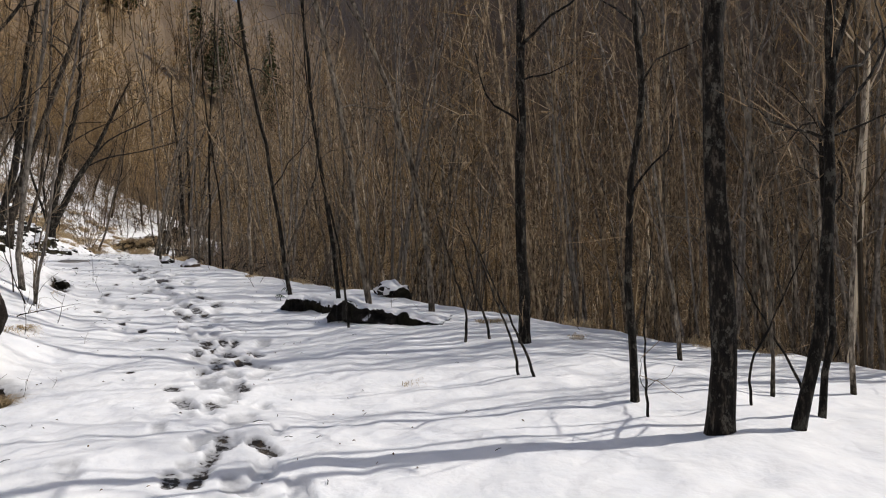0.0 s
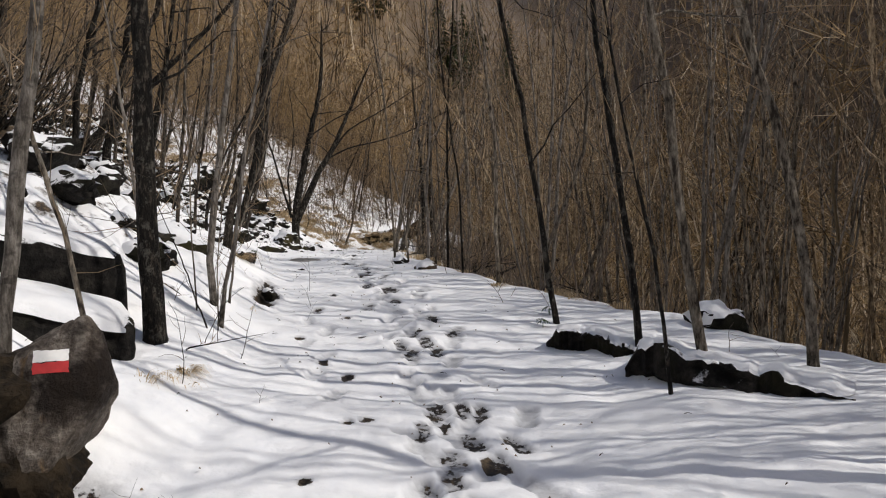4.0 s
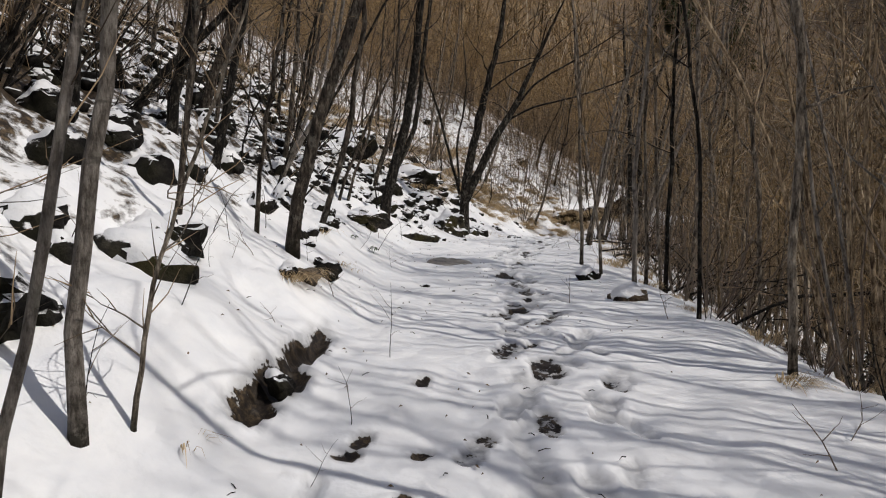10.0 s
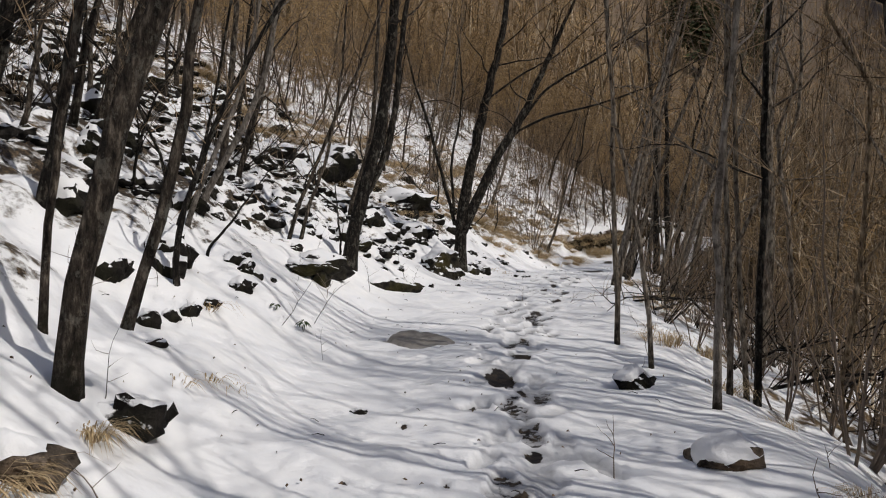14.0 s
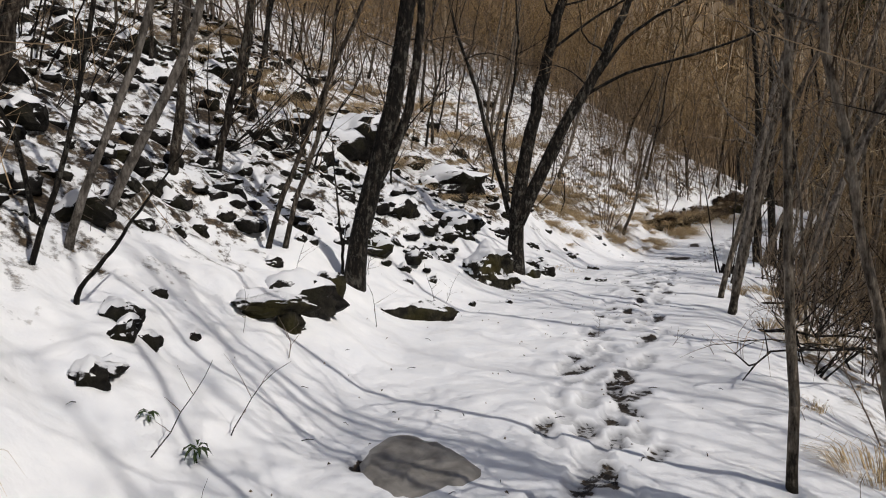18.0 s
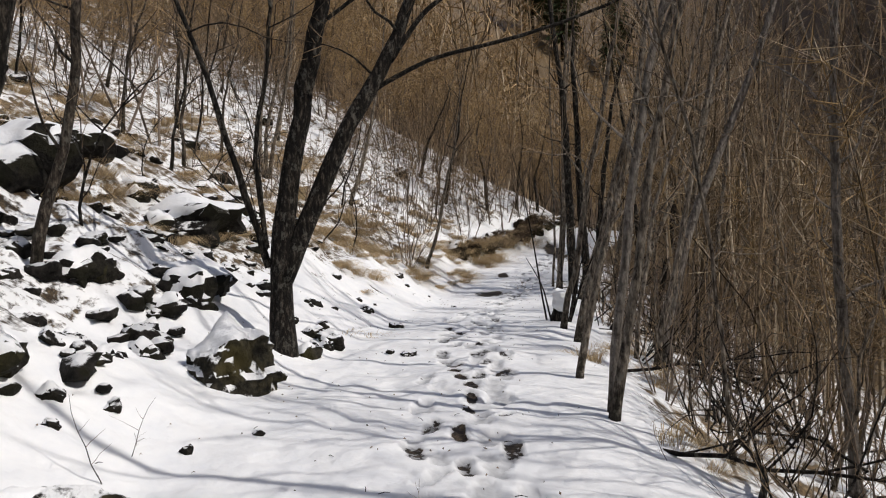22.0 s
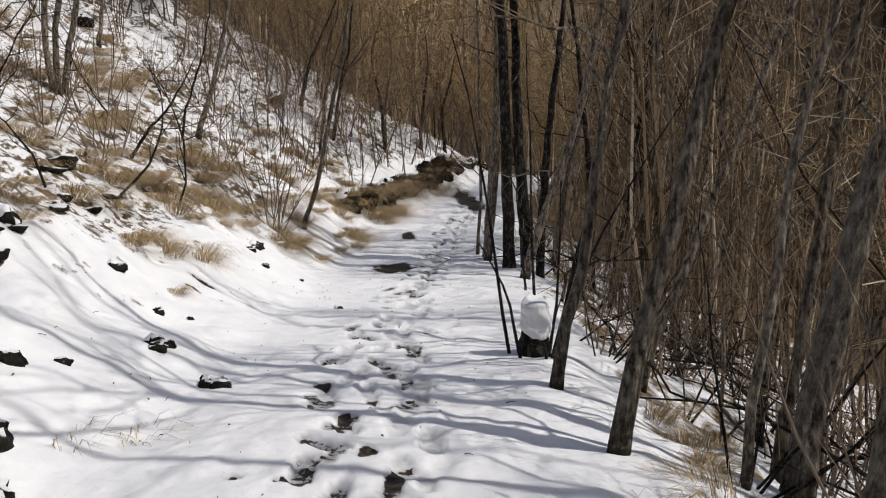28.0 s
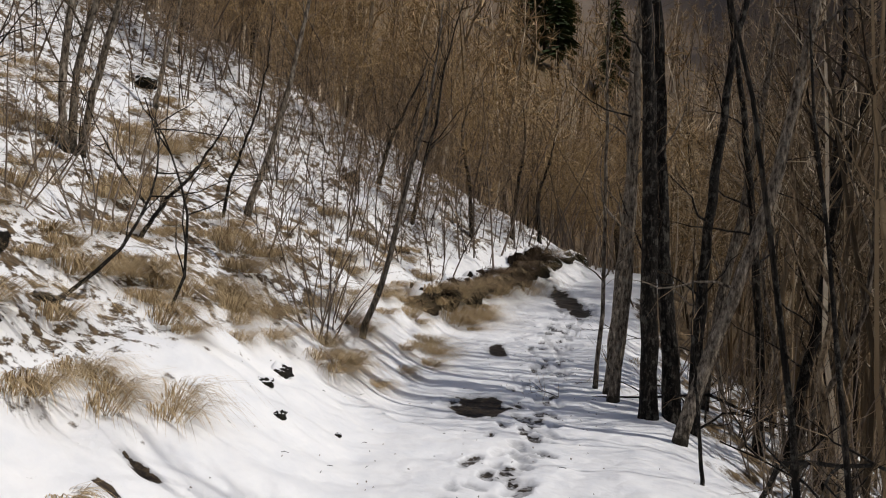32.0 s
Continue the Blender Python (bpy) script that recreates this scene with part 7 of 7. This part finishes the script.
for k in range(13):
    y = 38.8 + 0.62 * k
    rock(-18.62 + 0.12 * math.sin(k * 2.3), y, 0.42, 0.5, 0.42 + 0.05 * (k % 3), 20 * k, 600 + k, 0.62, 0.30, M_EARTH, "dark clod of earth in the cut bank beside the trail", level=3)
rng = np.random.default_rng(88)
for k in range(40):
    y = 38.6 + 0.21 * k + rng.normal(0, 0.08)
    x = -18.38 + rng.normal(0, 0.09)
    tuft("grass_tuft", "long withered grass hanging over the cut bank", pose(x, y, gz(x, y) + rng.uniform(0.2, 0.6)), 870 + k, 110, rng.uniform(0.28, 0.5), 0.3, (0.75, 0.0), M_GRASS if k < 12 and k % 2 or k % 5 == 0 else M_LEAF, 0.006)


# ---- painted boulder ----
def boulder():
    rng = np.random.default_rng(77)
    v, f = blob(rng, 0.41, 0.40, 0.50, rough=0.09, level=5, planes=10, cut=0.66)
    v[:, 0] = v[:, 0] * (1 - 0.35 * np.clip(v[:, 2] / 0.5, 0, 1)) + v[:, 2] * 0.22
    m = pose(-4.41, 6.87, 0.66, 0, 0, 42)
    ob = thing("boulder", "large rounded brown boulder with a painted trail mark", "rock", m)
    b = Build()
    b.add(v, f)
    part("stone", b, M_BOULDER, ob, sharp=True)
    bvh = BVHTree.FromPolygons([Vector(q) for q in v], f)
    inv = m.inverted()
    eye = inv @ Vector((-1.0, 3.6, 1.45))
    mid = inv @ Vector((-4.15, 6.68, 0.93))
    way = (mid - eye).normalized()
    side = way.cross(Vector((0, 0, 1))).normalized()
    top = side.cross(way)
    for name, lo, hi, material, label in (("white_band", 0.0, 0.058, M_WHITE, "white painted band"), ("red_band", -0.058, -0.002, M_RED, "red painted band")):
        verts, n = [], 9
        for j in range(5):
            for i in range(n):
                h = lo + (hi - lo) * j / 4 + rng.normal(0, 0.0022)
                s = (i / (n - 1) - 0.5) * 0.165 + rng.normal(0, 0.002)
                hit = bvh.ray_cast(eye + side * s + top * h, way)
                p = hit[0] if hit[0] else mid + side * s + top * h
                verts.append(tuple(p - way * 0.004))
        bb = Build()
        bb.add(verts, [(j * n + i, j * n + i + 1, (j + 1) * n + i + 1, (j + 1) * n + i) for j in range(4) for i in range(n - 1)])
        part(name, bb, material, ob, label)


boulder()


# ---- scattered stones, grass and shrubs ----
def stony(u):
    """How far uphill of the trail's centre the stony slope begins."""
    return np.interp(u, (11, 15, 17, 19, 21, 22.5, 24, 26, 33), (4.6, 4.3, 4.1, 3.8, 4.1, 3.4, 2.2, 2.3, 3.2))


def scatter_rocks():
    rng = np.random.default_rng(61)
    protos = []
    for i in range(10):
        sx = 0.16 + 0.03 * (i % 5)
        protos.append(rock(0, 0, sx, sx * 0.75, sx * 0.55, 0, 700 + i, 0.4, 0.35 + 0.08 * (i % 4), [M_ROCK, M_ROCK, M_MOSS][i % 3], "dark broken stone among snow on the slope", level=3, name="stone", group="stones on the rocky slope"))
    k = 0
    while k < 300:
        u = rng.uniform(13, 33)
        d = -stony(u) - 10 * rng.uniform() ** 1.2
        if rng.uniform() > math.exp(-((u - 22) / 7.5) ** 2) + 0.12:
            continue
        x, y = xy(u, d + np.interp(u, _gu, _cv))
        s = rng.uniform(0.35, 1.05) * (1 + 0.05 * abs(d))
        m = pose(x, y, gz(x, y) - 0.03 * s, rng.normal(0, 8), rng.normal(0, 8), rng.normal(0, 35)) @ Matrix.Diagonal((s, s, s * rng.uniform(0.7, 1.3), 1))
        if k < 10:
            protos[k].matrix_world = m
        else:
            copy_thing(protos[k % 10], pose(0, 0, 0)).matrix_world = m
        k += 1


def scatter_grass():
    rng = np.random.default_rng(62)
    protos = [tuft("grass_tuft", "tuft of pale dry grass hanging over the snow", pose(0, 0, -50), 800 + i, 300, 0.25 + 0.025 * i, 0.28, LEAN, M_GRASS, 0.0025, "tufts on the grassy bank") for i in range(6)]
    raw = [(np.array([q.co for q in p.data.vertices]), [tuple(q.vertices) for q in p.data.polygons]) for p in protos]
    rest = Build()
    for k in range(300):
        u = rng.uniform(26.5, 46)
        low = np.interp(u, (26, 31, 36, 40), (3.6, 3.0, 2.2, 1.7))
        far = k >= 150
        d = -low - (3.6 * rng.uniform() if not far else 3.6 + 6 * rng.uniform())
        x, y = xy(u, d + np.interp(u, _gu, _cv))
        s = rng.uniform(0.6, 1.35)
        m = pose(x, y, gz(x, y), 0, 0, rng.normal(0, 30)) @ Matrix.Diagonal((s, s, s * rng.uniform(0.6, 1.0), 1))
        if far:
            v, f = raw[k % 6]
            w = np.array(m)
            rest.add(v @ w[:3, :3].T + w[:3, 3], f)
        elif k < 6:
            protos[k].matrix_world = m
        else:
            copy_thing(protos[k % 6], pose(0, 0, 0)).matrix_world = m
    tagged(new("bank_grass", rest.mesh("bank_grass", M_GRASS)), "withered grass high on the snowy bank", "grass", kind="stuff")


def edge_grass():
    """Dry grass along the edge where the snow falls off to the wood."""
    rng = np.random.default_rng(66)
    protos = [tuft("grass_tuft", "tuft of pale dry grass at the edge of the wood", pose(0, 0, -50), 850 + i, 150, 0.2, 0.24, LEAN, M_GRASS, 0.0022, "tufts at the edge of the wood") for i in range(4)]
    for k in range(42):
        u = rng.uniform(5, 15) if k < 24 else rng.uniform(15, 42)
        x, y = xy(u, np.interp(u, _gu, _wr) + rng.uniform(0.1, 1.3) + np.interp(u, _gu, _cv))
        s = rng.uniform(0.6, 1.4)
        m = pose(x, y, gz(x, y), 0, 0, rng.uniform(0, 360)) @ Matrix.Diagonal((s, s, s * 0.9, 1))
        if k < 4:
            protos[k].matrix_world = m
        else:
            copy_thing(protos[k % 4], pose(0, 0, 0)).matrix_world = m


edge_grass()


def shrub(seed, h, n):
    rng = np.random.default_rng(seed)
    ob = thing("shrub", "leafless brown shrub with many thin stems", "shrub", pose(0, 0, -50), "shrubs on the slope")
    btw = Build()
    for _ in range(n):
        a = rng.uniform(0, 2 * math.pi)
        q = arc(rng, (0.08 * math.cos(a), 0.08 * math.sin(a), -0.08), (math.cos(a) * 0.6 + 0.25, math.sin(a) * 0.6, 1.2), h * rng.uniform(0.6, 1.1), 7, 0.13, 0.04)
        b = Build()
        b.tube(q, 0.011 * np.array([1, 0.9, 0.8, 0.65, 0.5, 0.35, 0.12]), 5, False)
        part("stem", b, M_LIMB if seed % 2 else M_BARK, ob)
        spray(rng, btw, q, 9, 0.4, 0.0035)
    part("twig_spray", btw, M_TWIG, ob, kind="stuff")
    return ob


def scatter_shrubs():
    rng = np.random.default_rng(63)
    protos = [shrub(900 + i, 1.5 + 0.25 * i, 6) for i in range(4)]
    for k in range(370):
        if k >= 325:
            u = rng.uniform(18, 36)
            d = np.interp(u, _gu, _wr) + 0.7 + 2.8 * rng.uniform()
        elif k > 284:
            u = rng.uniform(4.5, 16)
            d = np.interp(u, _gu, _wr) + rng.uniform(0.3, 1.7)
        elif k > 220:
            u, d = rng.uniform(10, 17), -rng.uniform(5, 10.5)
        elif k % 2 == 0:
            u, d = (rng.uniform(10, 18) if k % 3 else rng.uniform(18, 25)), -rng.uniform(4.6, 13)
        elif k % 4 == 1:
            u, d = rng.uniform(34, 52), -rng.uniform(2.9, 9)
        else:
            u, d = rng.uniform(13, 46), rng.uniform(2.3, 6)
        x, y = xy(u, d + np.interp(u, _gu, _cv))
        s = rng.uniform(0.6, 1.3) if k <= 220 else rng.uniform(1.3, 2.0) if k <= 284 else rng.uniform(0.25, 0.5) if k < 325 else rng.uniform(0.5, 1.0)
        m = pose(x, y, gz(x, y), rng.normal(0, 6), rng.normal(0, 6), rng.uniform(-40, 40)) @ Matrix.Diagonal((s, s, s, 1))
        if k < 4:
            protos[k].matrix_world = m
        else:
            copy_thing(protos[k % 4], pose(0, 0, 0)).matrix_world = m


def rubble():
    """The broken stones past counting that lie between the larger ones."""
    rng = np.random.default_rng(65)
    shapes = [blob(rng, 1, 0.75, 0.6, 0.35, 2) for _ in range(8)]
    b = Build()
    k = 0
    while k < 1100:
        u = rng.uniform(11, 34)
        d = -stony(u) + 0.2 - 11 * rng.uniform()
        if rng.uniform() > math.exp(-((u - 22) / 8) ** 2) + 0.1:
            continue
        x, y = xy(u, d + np.interp(u, _gu, _cv))
        v, f = shapes[k % 8]
        s, a = rng.uniform(0.05, 0.19) * (1 + 0.04 * abs(d)), rng.normal(0, 0.6)
        c, q = math.cos(a) * s, math.sin(a) * s
        b.add(np.stack([v[:, 0] * c - v[:, 1] * q + x, v[:, 0] * q + v[:, 1] * c + y, v[:, 2] * s * rng.uniform(0.6, 1.2) + gz(x, y) + 0.25 * s], axis=1), f)
        k += 1
    me = b.mesh("rubble", M_ROCK)
    tagged(new("rubble", me), "small dark broken stones among snow on the slope", "stones", kind="stuff")


scatter_rocks()
rubble()
scatter_grass()
scatter_shrubs()


def dead_branch(seed):
    """A fallen bough with side twigs, lying on the snow."""
    rng = np.random.default_rng(seed)
    ob = thing("fallen_branch", "dead bare branch lying on the snowy slope", "branch", pose(0, 0, -50), "fallen branches below the trail")
    q = arc(rng, (-0.9, 0, 0.04), (1, 0, 0.3), 2.4, 9, 0.2, 0.02)
    b = Build()
    b.tube(q, 0.02 * np.linspace(1, 0.25, 9), 6)
    part("bough", b, M_BARK, ob)
    btw = Build()
    for k in (2, 3, 4, 5, 6, 7):
        w = arc(rng, q[k], (0.7, rng.choice((-1, 1)) * rng.uniform(0.4, 1), rng.uniform(0, 0.7)), rng.uniform(0.5, 1.3), 6, 0.22, 0.04)
        b = Build()
        b.tube(w, 0.009 * np.linspace(1, 0.25, 6), 5, False)
        part("side_branch", b, M_BARK, ob)
        spray(rng, btw, w, 6, 0.35, 0.0035)
    part("twig_spray", btw, M_TWIG, ob, kind="stuff")
    return ob


def scatter_branches():
    rng = np.random.default_rng(64)
    protos = [dead_branch(950 + i) for i in range(5)]
    for k in range(120):
        u = rng.uniform(13, 42)
        d = np.interp(u, _gu, _wr) + (rng.uniform(1.6, 5.0) if u < 22 else rng.uniform(0.7, 4.5))
        if k % 5 == 4:
            u, d = rng.uniform(12, 40), -rng.uniform(3.5, 8)
        x, y = xy(u, d + np.interp(u, _gu, _cv))
        s = rng.uniform(0.6, 1.3)
        m = pose(x, y, gz(x, y) + 0.05, rng.normal(0, 25), rng.normal(-8, 16), rng.uniform(0, 360)) @ Matrix.Diagonal((s, s, s, 1))
        if k < 5:
            protos[k].matrix_world = m
        else:
            copy_thing(protos[k % 5], pose(0, 0, 0)).matrix_world = m


scatter_branches()


# ---- stump, evergreen plants, conifers ----
def stump(x, y):
    rng = np.random.default_rng(71)
    ob = thing("stump", "dark tree stump with a block of snow on it", "stump", pose(x, y, gz(x, y)))
    b = Build()
    t = np.linspace(0, 1, 6)
    line = np.stack([0.03 * t, 0 * t, -0.15 + 0.36 * t], axis=1)
    b.tube(line, (0.11 * (1.5 - 0.5 * t))[:, None] * (1 + rng.normal(0, 0.1, (6, 12))), 12)
    part("trunk", b, M_BARK, ob)
    v, f = blob(rng, 1, 1, 1, rough=0.05, level=4, planes=3, cut=0.85)
    v = np.sign(v) * np.abs(v) ** 0.45 * np.array([0.12, 0.11, 0.17])
    v += 0.035 * np.stack([vnoise(v[:, 2] * 11, v[:, 1] * 9, 3), vnoise(v[:, 0] * 9, v[:, 2] * 11, 4), vnoise(v[:, 0] * 8, v[:, 1] * 8, 5)], axis=1)
    c = Build()
    c.add(v + np.array([0.05, 0, 0.33]), f)
    part("snow_cap", c, M_SNOW, ob, "thick white snow cap")
    for k in range(9):
        a = rng.uniform(0, 6.28)
        q = arc(rng, (0.17 * math.cos(a), 0.17 * math.sin(a), -0.1), (0.25 * math.cos(a), 0.25 * math.sin(a), 1), 0.7 + 0.3 * k, 7, 0.07)
        s = Build()
        s.tube(q, 0.017 * np.linspace(1, 0.3, 7), 6, False)
        part("shoot", s, M_BARK, ob)


stump(-11.62, 27.85)


def plant(x, y, seed, s):
    """An evergreen herb with drooping lance leaves."""
    rng = np.random.default_rng(seed)
    ob = thing("evergreen_plant", "small dark green plant with drooping leaves in the snow", "plant", at_ground(x, y, rng.uniform(0, 360)), "evergreen plants in the snow")
    b = Build()
    b.tube(arc(rng, (0, 0, -0.05), (0.1, 0, 1), 0.2 * s, 5, 0.05), 0.006 * np.linspace(1, 0.6, 5), 5)
    part("stalk", b, M_EVER, ob)
    for k in range(11):
        a = k * 2.4
        o, L, h = np.array([math.cos(a), math.sin(a), 0]), 0.15 * s * rng.uniform(0.8, 1.2), s * rng.uniform(0.08, 0.16)
        w = np.array([-o[1], o[0], 0]) * 0.018 * s
        p = [np.array([0, 0, h]), o * L * 0.45 + np.array([0, 0, h + 0.03 * s]), o * L * 0.8 + np.array([0, 0, h]), o * L + np.array([0, 0, h - 0.06 * s])]
        mid = np.array([0, 0, 0.006])
        lf = Build()
        lf.add([p[0], p[1] - w, p[1] - mid, p[1] + w, p[2] - w * 0.8, p[2] - mid, p[2] + w * 0.8, p[3]], [(0, 2, 1), (0, 3, 2), (1, 2, 5, 4), (2, 3, 6, 5), (4, 5, 7), (5, 6, 7)])
        part("leaf", lf, M_EVER, ob)


for x, y, seed, s in ((-9.48, 15.76, 1, 0.55), (-9.72, 15.62, 2, 0.35), (-2.67, 11.72, 3, 0.6), (-2.62, 11.12, 5, 0.5)):
    plant(x, y, seed, s)


def conifer(seed, h):
    rng = np.random.default_rng(seed)
    ob = thing("conifer", "dark green conifer standing on the far mountainside", "tree", pose(0, 0, -80), "far conifers")
    b = Build()
    t = np.linspace(0, 1, 6)
    b.tube(np.stack([0 * t, 0 * t, -0.5 + t * h], axis=1), h * 0.018 * (1.05 - t), 6)
    part("trunk", b, M_BARK, ob)
    c = Build()
    for k in range(420):
        q = rng.uniform(0.1, 1) ** 0.8
        a, L = rng.uniform(0, 6.28), h * 0.20 * (1.03 - q) * rng.uniform(0.6, 1.25) + 0.15
        o = np.array([math.cos(a), math.sin(a), 0])
        p, w = np.array([0, 0, q * h]), np.array([-o[1], o[0], 0]) * L * 0.17
        c.add([p, p + o * L * 0.6 - w + np.array([0, 0, -0.10 * L]), p + o * L * 0.6 + w + np.array([0, 0, -0.16 * L]), p + o * L + np.array([0, 0, -0.35 * L])], [(0, 1, 2), (1, 3, 2)])
    part("crown", c, M_EVER, ob, kind="stuff")
    return ob


def far_conifers():
    rng = np.random.default_rng(72)
    protos = [conifer(960 + i, 11 + 2 * i) for i in range(3)]
    for k in range(16):
        a = radians(90 + 14 + rng.uniform(-5, 6)) if k % 2 else radians(90 + 33 + rng.uniform(-8, 8))
        r = rng.uniform(85, 125)
        x, y = -9 + r * math.cos(a), 20 + r * math.sin(a)
        m = pose(x, y, gz(x, y), 0, 0, rng.uniform(0, 360)) @ Matrix.Diagonal((*(rng.uniform(0.8, 1.2),) * 3, 1))
        if k < 3:
            protos[k].matrix_world = m
        else:
            copy_thing(protos[k % 3], pose(0, 0, 0)).matrix_world = m


far_conifers()


def bank_twig(seed):
    rng = np.random.default_rng(seed)
    h = rng.uniform(0.25, 0.6)
    ob = thing("twig", "thin bare twig sticking out of the snow", "twig", pose(0, 0, -50), "twigs in the snow")
    q = arc(rng, (0, 0, -0.05), (rng.normal(0.2, 0.3), rng.normal(0, 0.3), 1), h, 7, 0.16)
    b = Build()
    b.tube(q, 0.0034 * np.linspace(1, 0.3, 7), 5, False)
    part("stem", b, M_LIMB if seed % 2 else M_BARK, ob)
    for k in (2, 3, 4):
        w = arc(rng, q[k], (rng.normal(0, 1), rng.normal(0, 1), 0.8), h * rng.uniform(0.2, 0.5), 5, 0.16)
        s = Build()
        s.tube(w, 0.0021 * np.linspace(1, 0.3, 5), 4, False)
        part("side_twig", s, M_LIMB, ob)
    return ob


def scatter_twigs():
    rng = np.random.default_rng(65)
    protos = [bank_twig(970 + i) for i in range(6)]
    for k in range(84):
        u = rng.uniform(3.5, 24)
        if k % 4 == 3:
            d = np.interp(u, _gu, _wr) - rng.uniform(-0.6, 1.2)
        else:
            d = -np.interp(u, _gu, _wl) - rng.uniform(-0.2, 2.4)
        x, y = xy(u, d + np.interp(u, _gu, _cv))
        s = rng.uniform(0.5, 1.4)
        m = pose(x, y, gz(x, y), rng.normal(0, 10), rng.normal(0, 10), rng.uniform(0, 360)) @ Matrix.Diagonal((s, s, s, 1))
        if k < 6:
            protos[k].matrix_world = m
        else:
            copy_thing(protos[k % 6], pose(0, 0, 0)).matrix_world = m


scatter_twigs()


def debris():
    """Withered leaves, bark crumbs and broken twig ends strewn on the snow."""
    rng = np.random.default_rng(67)
    bits, ends = Build(), Build()
    for k in range(1000):
        u = rng.uniform(2, 44)
        d = rng.normal(0.1, 0.9) if k % 3 else -np.interp(u, _gu, _wl) - rng.uniform(-0.3, 2.5)
        x, y = xy(u, d + np.interp(u, _gu, _cv))
        z, a, n = gz(x, y) + 0.012, rng.uniform(0, 6.28), rng.uniform(0.006, 0.016)
        c, q = math.cos(a) * n, math.sin(a) * n
        if k % 4:
            bits.add([(x - c, y - q, z), (x + q * 0.5, y - c * 0.5, z + 0.008), (x + c, y + q, z + rng.uniform(0, 0.012)), (x - q * 0.6, y + c * 0.6, z + 0.004), (x, y, z + 0.014)], [(0, 1, 4), (1, 2, 4), (2, 3, 4), (3, 0, 4)])
        else:
            ends.tube([(x - c * 2.5, y - q * 2.5, z), (x + q * 0.3, y, z + 0.01), (x + c * 2.5, y + q * 2.5, z + 0.006)], [0.003, 0.0026, 0.0015], 4, False)
    tagged(new("leaf_litter", bits.mesh("leaf_litter", M_LEAF, False)), "dark withered leaf bits strewn on the snow", "leaves", kind="stuff")
    tagged(new("twig_litter", ends.mesh("twig_litter", M_BARK)), "broken twig ends lying on the snow", "twigs", kind="stuff")


debris()
